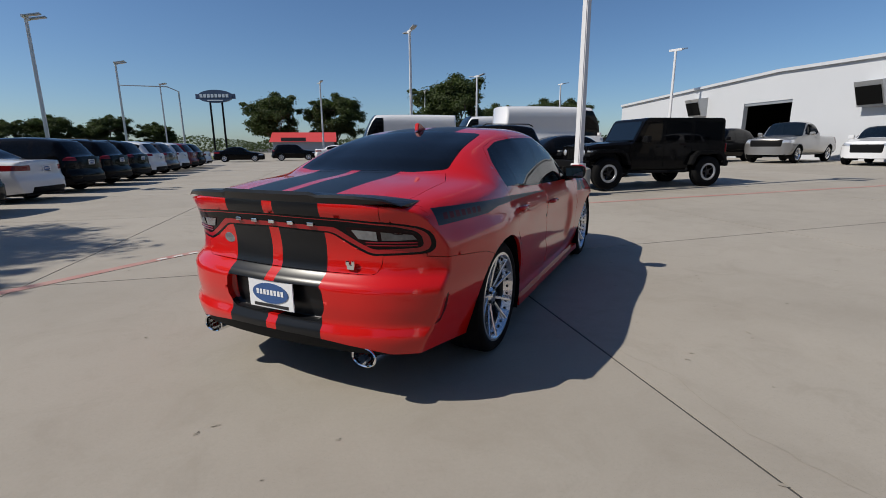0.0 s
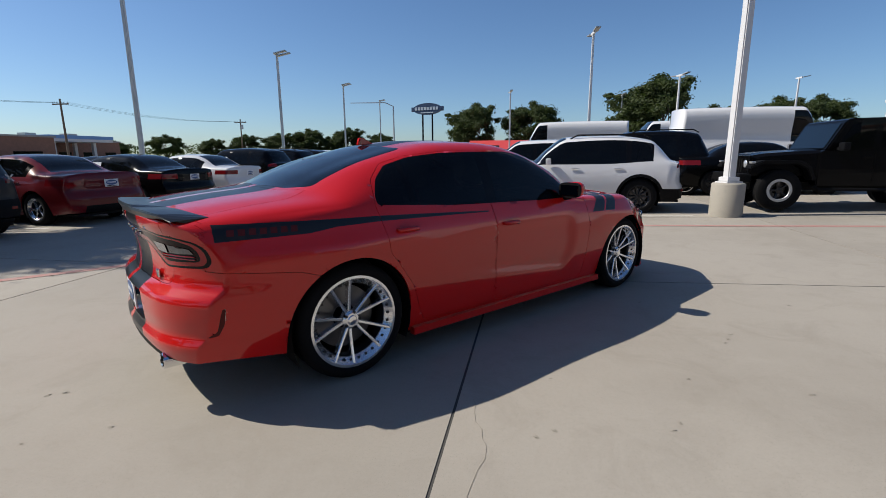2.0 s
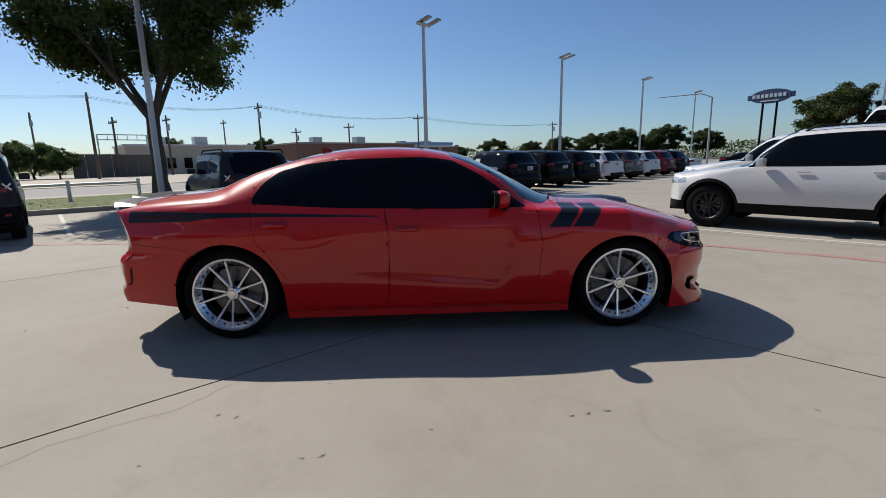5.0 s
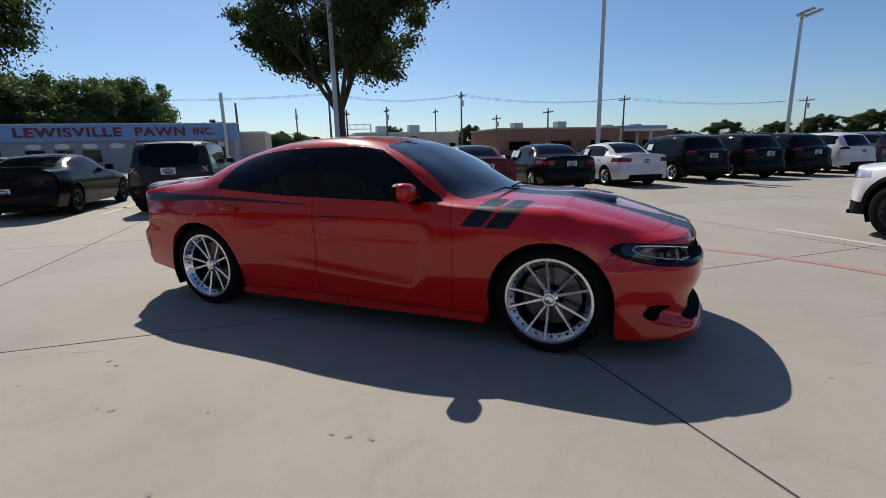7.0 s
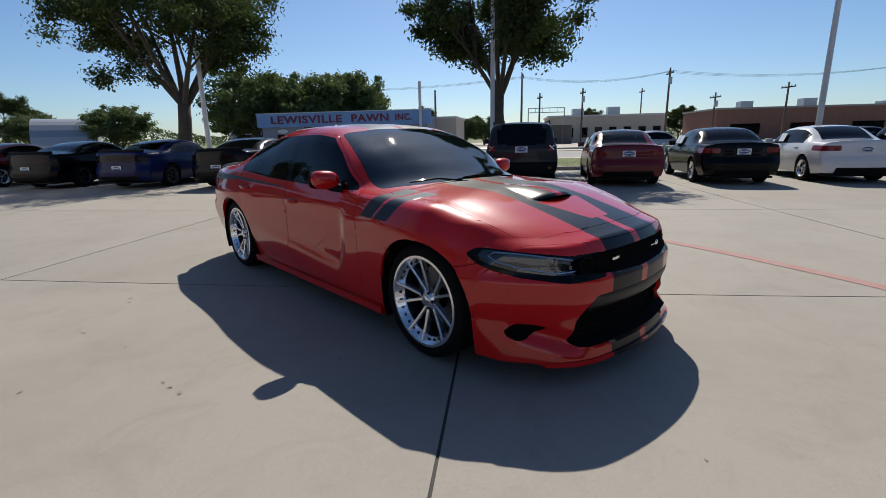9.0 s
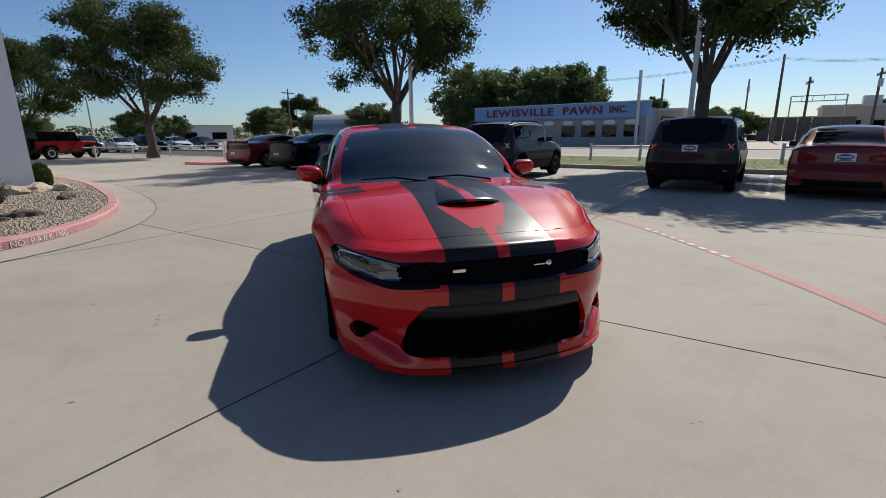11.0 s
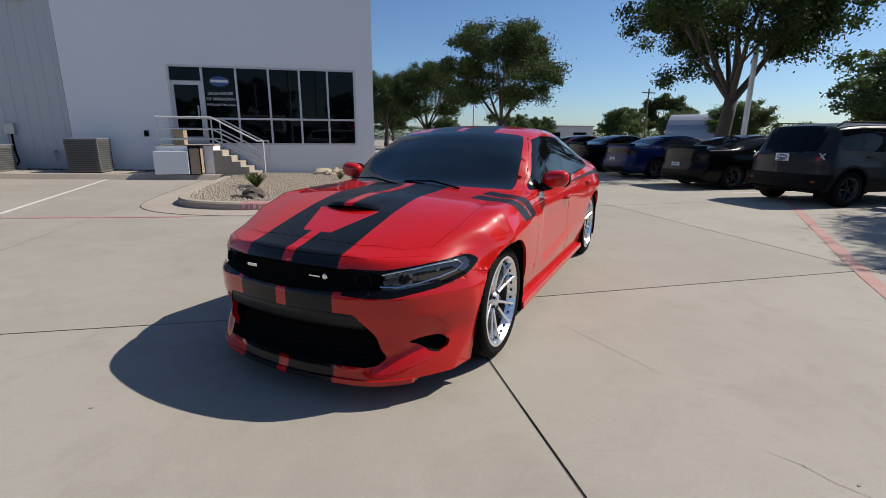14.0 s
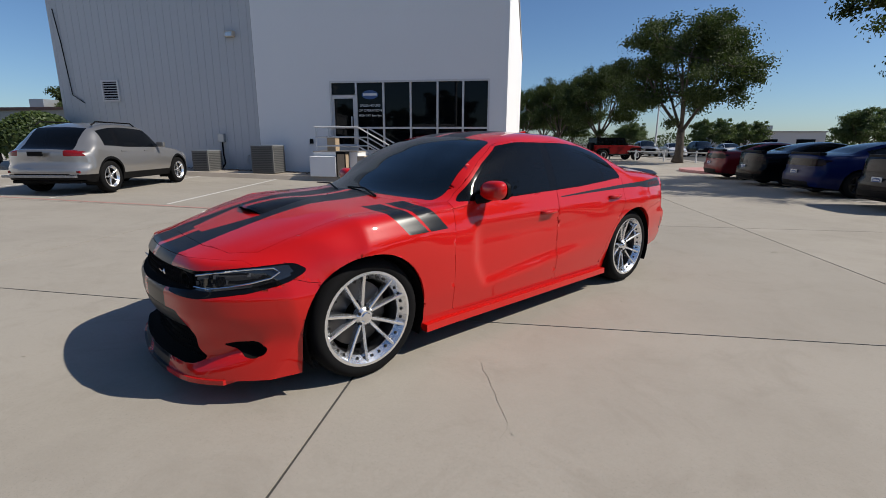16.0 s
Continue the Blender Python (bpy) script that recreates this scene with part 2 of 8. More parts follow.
M["wood"] = surface("pole_timber", (0.12, 0.09, 0.065), rough=0.9, scale=2, grain=30, var=0.3)
M["gravel"] = surface("pale_river_gravel", (0.29, 0.228, 0.165), rough=0.9, rand=0.0, var=0.3, scale=30, grain=90, bump=0.4, depth=0.01)
M["rock"] = surface("sandstone_rock", (0.42, 0.34, 0.25), rough=0.9, var=0.25, scale=4, grain=25, bump=0.9, depth=0.03)
M["rock_dark"] = surface("dark_rock", (0.09, 0.075, 0.06), rough=0.95, var=0.3, scale=5, grain=30, bump=0.9, depth=0.02)
M["tan"] = surface("tan_bin_panel", (0.33, 0.25, 0.17), rough=0.7, var=0.15, scale=12)


# ---- building helpers ----
def mesh_of(name, bm, mats=(), smooth=False):
    me = bpy.data.meshes.new(name)
    bm.to_mesh(me)
    bm.free()
    for m in mats if isinstance(mats, (list, tuple)) else (mats,):
        me.materials.append(m)
    if smooth:
        me.shade_smooth()
    return me


def part(name, bm, material, parent, label="", smooth=False):
    """One mesh under a thing or under a part."""
    ob = new(name, mesh_of(name, bm, material, smooth))
    ob.parent = parent
    if label:
        ob["label"] = label
    return ob


def thing(name, label, category, m=None, group="", kind=""):
    ob = new(name)
    if m is not None:
        ob.matrix_world = m
    return tagged(ob, label, category, group, kind)


def solid(name, bm, material, label, category, m=None, group="", kind="", smooth=False):
    ob = new(name, mesh_of(name, bm, material, smooth))
    if m is not None:
        ob.matrix_world = m
    return tagged(ob, label, category, group, kind)


def box(bm, x0, y0, z0, x1, y1, z1, m=None, bevel=0.0):
    r = bmesh.ops.create_cube(bm, size=1.0)
    mm = Matrix.Translation(((x0 + x1) / 2, (y0 + y1) / 2, (z0 + z1) / 2)) @ Matrix.Diagonal((x1 - x0, y1 - y0, z1 - z0, 1))
    bmesh.ops.transform(bm, matrix=mm, verts=r["verts"])
    if bevel:
        es = list({e for v in r["verts"] for e in v.link_edges})
        g = bmesh.ops.bevel(bm, geom=es, offset=bevel, segments=2, profile=0.7, affect="EDGES")
        vs = list({v for f in g["faces"] for v in f.verts} | {v for v in r["verts"] if v.is_valid})
    else:
        vs = r["verts"]
    if m is not None:
        bmesh.ops.transform(bm, matrix=m, verts=vs)
    return bm


def boxed(*a, **k):
    return box(bmesh.new(), *a, **k)


def tube(bm, pts, radii, n=10, cap=True):
    """A round tube through points."""
    pts = [Vector(p) for p in pts]
    radii = radii if isinstance(radii, (list, tuple)) else [radii] * len(pts)
    rings = []
    side = None
    for i, p in enumerate(pts):
        d = (pts[min(i + 1, len(pts) - 1)] - pts[max(i - 1, 0)]).normalized()
        ref = side if side is not None else (Vector((1, 0, 0)) if abs(d.x) < 0.8 else Vector((0, 1, 0)))
        a = (ref - d * ref.dot(d)).normalized()
        side = a
        b = d.cross(a)
        rings.append([bm.verts.new(p + radii[i] * (math.cos(2 * math.pi * k / n) * a + math.sin(2 * math.pi * k / n) * b)) for k in range(n)])
    for r, s in zip(rings, rings[1:]):
        for k in range(n):
            bm.faces.new((r[k], r[(k + 1) % n], s[(k + 1) % n], s[k]))
    if cap:
        bm.faces.new(rings[0][::-1])
        bm.faces.new(rings[-1])
    return bm


def spin(bm, prof, n=32, m=None, close=False):
    """Turns a profile of (radius, along) about the y axis."""
    rings = []
    for r, y in prof:
        rings.append([bm.verts.new((r * math.cos(2 * math.pi * k / n), y, r * math.sin(2 * math.pi * k / n))) for k in range(n)])
    pairs = list(zip(rings, rings[1:])) + ([(rings[-1], rings[0])] if close else [])
    for a, b in pairs:
        for k in range(n):
            bm.faces.new((a[k], a[(k + 1) % n], b[(k + 1) % n], b[k]))
    if m is not None:
        bmesh.ops.transform(bm, matrix=m, verts=[v for r in rings for v in r])
    return bm


def prism(bm, poly, h0, h1, m=None):
    """A polygon of (x, y) drawn up from h0 to h1."""
    a = [bm.verts.new((x, y, h0)) for x, y in poly]
    b = [bm.verts.new((x, y, h1)) for x, y in poly]
    n = len(poly)
    bm.faces.new(a[::-1])
    bm.faces.new(b)
    for k in range(n):
        bm.faces.new((a[k], a[(k + 1) % n], b[(k + 1) % n], b[k]))
    bmesh.ops.recalc_face_normals(bm, faces=bm.faces[:])
    if m is not None:
        bmesh.ops.transform(bm, matrix=m, verts=a + b)
    return bm


def text_mesh(name, body, size, material, m, parent=None, extrude=0.004, align="CENTER", spacing=1.0, heavy=0.0):
    cu = bpy.data.curves.new(name, "FONT")
    cu.body, cu.size, cu.extrude, cu.align_x, cu.align_y = body, size, extrude, align, "CENTER"
    cu.space_character, cu.offset = spacing, heavy
    tmp = new(name + "_curve", cu)
    dg = bpy.context.evaluated_depsgraph_get()
    me = bpy.data.meshes.new_from_object(tmp.evaluated_get(dg))
    bpy.data.objects.remove(tmp)
    me.materials.clear()
    me.materials.append(material)
    ob = new(name, me)
    ob.parent = parent
    ob.matrix_basis = m
    return ob


def rise(x, y):
    """The lot climbs gently to the east."""
    return 0.02 * min(max(x - 3, 0), 17) + 0.015 * min(max(y - 7, 0), 10) * min(max((x + 4) / 6, 0), 1)


def pchip(xs, ys, x):
    """A smooth curve through points that never overshoots."""
    xs, ys, x = np.asarray(xs, float), np.asarray(ys, float), np.asarray(x, float)
    if xs[0] > xs[-1]:
        xs, ys = xs[::-1], ys[::-1]
    h, d = np.diff(xs), np.diff(ys) / np.diff(xs)
    g = np.zeros(len(xs))
    for i in range(1, len(xs) - 1):
        if d[i - 1] * d[i] > 0:
            w1, w2 = 2 * h[i] + h[i - 1], h[i] + 2 * h[i - 1]
            g[i] = (w1 + w2) / (w1 / d[i - 1] + w2 / d[i])
    g[0], g[-1] = d[0], d[-1]
    x = x.clip(xs[0], xs[-1])
    i = np.clip(np.searchsorted(xs, x) - 1, 0, len(h) - 1)
    t = (x - xs[i]) / h[i]
    return (1 + 2 * t) * (1 - t) ** 2 * ys[i] + t * (1 - t) ** 2 * h[i] * g[i] + t * t * (3 - 2 * t) * ys[i + 1] + t * t * (t - 1) * h[i] * g[i + 1]


# ---- car bodies ----
def spline(keys, counts):
    """Rounded section curves. keys: array (stations, points, 2), from sill to middle; counts: steps between points."""
    k = np.concatenate([keys, keys[:, -2:-1] * [-1, 1]], 1)
    first = 2 * keys[:, 0:1] - keys[:, 1:2]
    k = np.concatenate([first, k], 1)
    out = []
    for i in range(1, k.shape[1] - 2):
        p0, p1, p2, p3 = (k[:, i + d] for d in (-1, 0, 1, 2))
        d0, d1, d2 = (np.linalg.norm(b - a, axis=1)[:, None].clip(1e-3) for a, b in ((p0, p1), (p1, p2), (p2, p3)))
        m1 = ((p1 - p0) / d0 * d1 + (p2 - p1) / d1 * d0) / (d0 + d1) * d1
        m2 = ((p2 - p1) / d1 * d2 + (p3 - p2) / d2 * d1) / (d1 + d2) * d1
        n = counts[i - 1]
        for s in range(n):
            t = s / n
            out.append((2 * t**3 - 3 * t**2 + 1) * p1 + (t**3 - 2 * t**2 + t) * m1 + (3 * t**2 - 2 * t**3) * p2 + (t**3 - t**2) * m2)
    out.append(keys[:, -1])
    return np.stack(out, 1)


def hull(S, xs, counts):
    """A car's outer skin as one grid: sections along x, bent to the nose and tail outlines, with closed ends. Faces carry their row."""
    T = S["rows"]
    col = lambda n: pchip([r[0] for r in T], [r[n] for r in T], xs)  # noqa: E731
    yl, zl, ym, zm, ys, zs, yb, zb, yr, zr, zc = (col(n) for n in range(1, 12))
    crown = S.get("crown", 0.22)
    keys = np.stack([np.stack(p, -1) for p in ((yl, zl), (ym, zm), (ys, zs), (yb, zb), (yr, zr), (yr * 0.55, zc - (zc - zr) * crown), (yr * 0, zc))], 1)
    sec = spline(keys, counts)
    nv = sec.shape[1]
    xa, xb = S["front_bend"], S["rear_bend"]

    def bent(x, y, z):
        if x > xa:
            return xa + (x - xa) * (S["nose"](abs(y), z) - xa) / (xs[-1] - xa)
        if x < xb:
            return xb + (x - xb) * (S["tail"](abs(y), z) - xb) / (xs[0] - xb)
        return x

    bow = S.get("bow", [])
    bm = bmesh.new()
    row = bm.faces.layers.int.new("row")
    tag = bm.faces.layers.int.new("tag")
    ring = []
    for i, x in enumerate(xs):
        left, right = [], []
        for v in range(nv):
            y, z = sec[i, v]
            xx = bent(x, y, z)
            if v >= counts_sum(counts, 3):
                for c, w, a in bow:
                    xx -= a * math.exp(-((x - c) / w) ** 2) * (y / 0.7) ** 2
            left.append(bm.verts.new((xx, y, z)))
            right.append(bm.verts.new((xx, -y, z)) if v < nv - 1 else left[-1])
        ring.append((left, right))
    for (l0, r0), (l1, r1) in zip(ring, ring[1:]):
        for v in range(nv - 1):
            for a, b, turn in ((l0, l1, True), (r0, r1, False)):
                q = (a[v], b[v], b[v + 1], a[v + 1])
                f = bm.faces.new(q if not turn else q[::-1])
                f[row] = v
    nside = counts_sum(counts, 3)
    for i, shape, flip in ((len(xs) - 1, "nose", False), (0, "tail", True)):
        left, right = ring[i]
        top = left[nside:] + right[nside:-1][::-1]
        grid = [top]
        wtop, ztop, zlow = left[nside].co.y, left[nside].co.z, left[0].co.z
        for r in range(nside - 1, -1, -1):
            line = [left[r]]
            for q in top[1:-1]:
                s = (left[r].co.z - zlow) / (ztop - zlow)
                y, z = q.co.y / wtop * left[r].co.y, left[r].co.z + (q.co.z - ztop) * s**2
                line.append(bm.verts.new((S[shape](abs(y), z), y, z)))
            grid.append(line + [right[r]])
        for a, b in zip(grid, grid[1:]):
            for k in range(len(a) - 1):
                q = (a[k], a[k + 1], b[k + 1], b[k])
                f = bm.faces.new(q[::-1] if not flip else q)
                f[row] = 1000
    bmesh.ops.recalc_face_normals(bm, faces=bm.faces[:])
    if sum(f.normal.z for f in bm.faces if f[row] == nv - 2) < 0:
        bmesh.ops.reverse_faces(bm, faces=bm.faces[:])
    for f in bm.faces:
        f.smooth = True
    return bm


def counts_sum(counts, n):
    return sum(counts[:n])


def inside(poly, a, b):
    hit = False
    n = len(poly)
    for i in range(n):
        (x0, y0), (x1, y1) = poly[i], poly[(i + 1) % n]
        if (y0 > b) != (y1 > b) and a < (x1 - x0) * (b - y0) / (y1 - y0) + x0:
            hit = not hit
    return hit


def rounded(poly, r=0.02, n=4):
    """A polygon with its corners rounded."""
    out = []
    m = len(poly)
    for i in range(m):
        p, a, b = (Vector(poly[j % m]) for j in (i, i - 1, i + 1))
        ra = min(r, (a - p).length * 0.45)
        rb = min(r, (b - p).length * 0.45)
        s, e = p + (a - p).normalized() * ra, p + (b - p).normalized() * rb
        for k in range(n + 1):
            t = k / n
            out.append(tuple((1 - t) ** 2 * s + 2 * t * (1 - t) * p + t * t * e))
    return out


def knife(bm, poly, axes, where, value=None):
    """Cuts the outline poly, seen along one axis, into the skin where where(face) holds, and tags the faces inside it."""
    i, j = axes
    no = [0, 0, 0]
    lo = [min(p[k] for p in poly) for k in (0, 1)]
    hi = [max(p[k] for p in poly) for k in (0, 1)]

    def near(f, a0, b0, a1, b1):
        us, vs = [v.co[i] for v in f.verts], [v.co[j] for v in f.verts]
        return max(us) >= a0 and min(us) <= a1 and max(vs) >= b0 and min(vs) <= b1

    pool = {f for f in bm.faces if near(f, lo[0], lo[1], hi[0], hi[1]) and where(f)}
    n = len(poly)
    for k in range(n):
        p, q = poly[k], poly[(k + 1) % n]
        if (p[0] - q[0]) ** 2 + (p[1] - q[1]) ** 2 < 1e-10:
            continue
        e = 1e-4
        box_ = (min(p[0], q[0]) - e, min(p[1], q[1]) - e, max(p[0], q[0]) + e, max(p[1], q[1]) + e)
        some = [f for f in pool if near(f, *box_)]
        if not some:
            continue
        co, no = [0, 0, 0], [0, 0, 0]
        co[i], co[j] = p
        no[i], no[j] = q[1] - p[1], p[0] - q[0]
        geom = list({v for f in some for v in f.verts}) + list({x for f in some for x in f.edges}) + some
        r = bmesh.ops.bisect_plane(bm, geom=geom, dist=2e-4, plane_co=co, plane_no=Vector(no).normalized())
        pool |= {g for g in r["geom"] if isinstance(g, bmesh.types.BMFace)}
    tag = bm.faces.layers.int["tag"]
    found = []
    for f in pool:
        c = f.calc_center_median()
        if where(f) and inside(poly, c[i], c[j]):
            found.append(f)
            if value is not None:
                f[tag] = value
    return found


def lift_out(bm, want, gap=0.0, flange=0.012):
    """The faces with one tag as a mesh of their own, a little smaller by the gap and with edges turned in."""
    tag = bm.faces.layers.int["tag"]
    out = bmesh.new()
    seen = {}
    for f in bm.faces:
        if f[tag] != want:
            continue
        vs = []
        for v in f.verts:
            if v not in seen:
                seen[v] = out.verts.new(v.co)
                seen[v].normal = v.normal
            vs.append(seen[v])
        out.faces.new(vs).smooth = True
    out.normal_update()
    rim = [e for e in out.edges if len(e.link_faces) == 1]
    rim_v = {v for e in rim for v in e.verts}
    move = {}
    for v in rim_v:
        d = Vector()
        for f in v.link_faces:
            d += f.calc_center_median() - v.co
        d -= v.normal * d.dot(v.normal)
        move[v] = (d.normalized() * gap if d.length > 1e-6 else Vector(), v.normal.copy())
    for v, (d, _) in move.items():
        v.co += d
    if flange:
        inn = {v: out.verts.new(v.co - nrm * flange) for v, (_, nrm) in move.items()}
        for e in rim:
            e.smooth = False
            a, b = e.verts
            lp = e.link_loops[0]
            a, b = lp.vert, lp.link_loop_next.vert
            out.faces.new((b, a, inn[a], inn[b]))
    return out


def wheel(parent, at, side, r, rim_r, width, style, spokes=10, alloy=None, seg=48):
    """A wheel whose outer face looks along side * y: tyre with tread, rim with spokes, disc and caliper."""
    # an added near-black disc stands in for the shade behind the spokes
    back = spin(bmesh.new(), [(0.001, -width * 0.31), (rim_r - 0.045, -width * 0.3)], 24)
    w = part("wheel", back, M["void_shade"], parent)
    w.location = at
    if side < 0:
        w.rotation_euler = (0, 0, math.pi)
    h = width / 2
    tyre = spin(bmesh.new(), [(rim_r - 0.005, -h * 0.9), (rim_r + 0.03, -h), (r - 0.03, -h * 0.98), (r - 0.006, -h * 0.8), (r, -h * 0.6), (r, -h * 0.2), (r - 0.007, -h * 0.18), (r - 0.007, -h * 0.12), (r, -h * 0.1),
                              (r, h * 0.1), (r - 0.007, h * 0.12), (r - 0.007, h * 0.18), (r, h * 0.2), (r, h * 0.6), (r - 0.006, h * 0.8), (r - 0.03, h * 0.98), (rim_r + 0.03, h), (rim_r + 0.008, h * 0.97), (rim_r - 0.005, h * 0.9)], seg)
    part("tyre", tyre, M["rubber"], w, smooth=True)
    y = h * 0.82
    metal = alloy or M["alloy"]
    rim = spin(bmesh.new(), [(rim_r + 0.004, h * 0.95), (rim_r - 0.012, h * 0.96), (rim_r - 0.022, h * 0.86), (rim_r - 0.047, h * 0.60), (rim_r - 0.05, h * 0.55)], seg)
    barrel = spin(bmesh.new(), [(rim_r - 0.047, h * 0.56), (rim_r - 0.058, h * 0.40), (rim_r - 0.05, -h * 0.8), (rim_r - 0.035, -h * 0.8)], seg)
    part("barrel", barrel, M["black_rim"], w, smooth=True)
    if style == "split":
        for k in range(spokes):
            pair, leg = divmod(k, 2)
            a0 = 2 * math.pi * pair / (spokes / 2) + (0.17 if leg else -0.17)
            a1 = 2 * math.pi * pair / (spokes / 2) + (0.25 if leg else -0.25)
            p0 = Vector((math.cos(a0) * 0.05, y * 0.66, math.sin(a0) * 0.05))
            p1 = Vector((math.cos(a1) * (rim_r - 0.016), y * 1.12, math.sin(a1) * (rim_r - 0.016)))
            spoke(rim, p0, p1, 0.021, 0.019, 0.04)
        spin(rim, [(0.001, y * 0.80), (0.044, y * 0.80), (0.058, y * 0.68), (0.058, y * 0.3)], 24)
        bolts = bmesh.new()
        for k in range(30):
            a = 2 * math.pi * k / 30
            box(bolts, -0.007, 0, -0.007, 0.007, 0.012, 0.007, m=Matrix.Translation((math.cos(a) * (rim_r - 0.036), h * 0.70, math.sin(a) * (rim_r - 0.036))))
        part("rim_bolts", bolts, M["black_rim"], w)["kind"] = "stuff"
        for k in range(5):
            a = 2 * math.pi * (k + 0.5) / 5
            part("wheel_nut", spin(bmesh.new(), [(0.001, 0.016), (0.009, 0.016), (0.011, 0.0)], 6, Matrix.Translation((math.cos(a) * 0.050, y * 0.70, math.sin(a) * 0.050))), M["black_rim"], w)
    else:
        for k in range(spokes):
            a = 2 * math.pi * k / spokes
            spoke(rim, Vector((math.cos(a) * 0.04, y * 0.8, math.sin(a) * 0.04)), Vector((math.cos(a) * (rim_r - 0.02), y * 1.05, math.sin(a) * (rim_r - 0.02))), 0.04, 0.028, 0.04)
        spin(rim, [(0.001, y * 0.9), (0.06, y * 0.88), (0.07, y * 0.4)], 16)
    part("rim", rim, metal, w, smooth=False)
    cap = spin(bmesh.new(), [(0.001, 0.008), (0.026, 0.006), (0.032, 0.0)], 20, Matrix.Translation((0, y * (0.80 if style == "split" else 0.88), 0)))
    part("centre_cap", cap, M["chrome"] if style == "split" else metal, w)
    disc = spin(bmesh.new(), [(0.08, 0.0), (rim_r * 0.70, 0.0), (rim_r * 0.70, -0.02), (0.08, -0.02)], 32, Matrix.Translation((0, -h * 0.1, 0)))
    part("brake_disc", disc, M["steel"], w)
    return w


def spoke(bm, p0, p1, w0, w1, deep):
    """A tapered bar with a ridged face from hub to rim."""
    d = (p1 - p0).normalized()
    across = d.cross(Vector((0, 1, 0))).normalized()
    back = Vector((0, -1, 0))
    rows = []
    for p, w in ((p0, w0), (p0.lerp(p1, 0.5) + Vector((0, -0.004, 0)), (w0 + w1) / 2), (p1, w1)):
        rows.append([bm.verts.new(q) for q in (p - across * w * 0.5 + back * 0.006, p - across * w * 0.28, p + across * w * 0.28, p + across * w * 0.5 + back * 0.006, p + across * w * 0.6 + back * deep, p - across * w * 0.6 + back * deep)])
    for a, b in zip(rows, rows[1:]):
        for k in range(6):
            bm.faces.new((a[k], a[(k + 1) % 6], b[(k + 1) % 6], b[k]))


def arch_liner(bm, x, z, r, y0, y1, n=16):
    """The dark inside of a wheel arch."""
    a = [(x + r * math.cos(t), z + r * math.sin(t)) for t in (math.pi * (k / n * 1.3 - 0.15) for k in range(n + 1))]
    u, w = ([bm.verts.new((p, y, q)) for p, q in a] for y in (y0, y1))
    for k in range(n):
        bm.faces.new((u[k], u[k + 1], w[k + 1], w[k]))
    bm.faces.new(w)


def arch_poly(x, z, r, n=26, low=-0.1):
    ts = [math.pi * k / n for k in range(n + 1)]
    return [(x + r * math.cos(t), z + r * math.sin(t)) for t in ts] + [(x - r * 1.03, low), (x + r * 1.03, low)]


def number_plate(parent, m, name="number_plate"):
    """A white dealer plate with a dark oval and bars of print."""
    p = part(name, boxed(-0.155, -0.004, -0.077, 0.155, 0.004, 0.077, bevel=0.003), M["plate_white"], parent)
    p.matrix_basis = m
    o = bmesh.new()
    prism(o, [(0.125 * math.cos(t), 0.055 * math.sin(t)) for t in (2 * math.pi * k / 28 for k in range(28))], 0, 0.003, pose(0, -0.0045, 0.008, 90))
    part("plate_oval", o, M["plate_blue"], p)
    b = bmesh.new()
    for k in range(8):
        box(b, -0.095 + 0.0245 * k, -0.009, -0.002, -0.078 + 0.0245 * k, -0.0078, 0.026)
    part("plate_bar", b, M["plate_white"], p)
    c = boxed(-0.12, -0.0065, -0.068, 0.12, -0.0045, -0.052)
    part("plate_print", c, M["plate_black"], p)
    return p


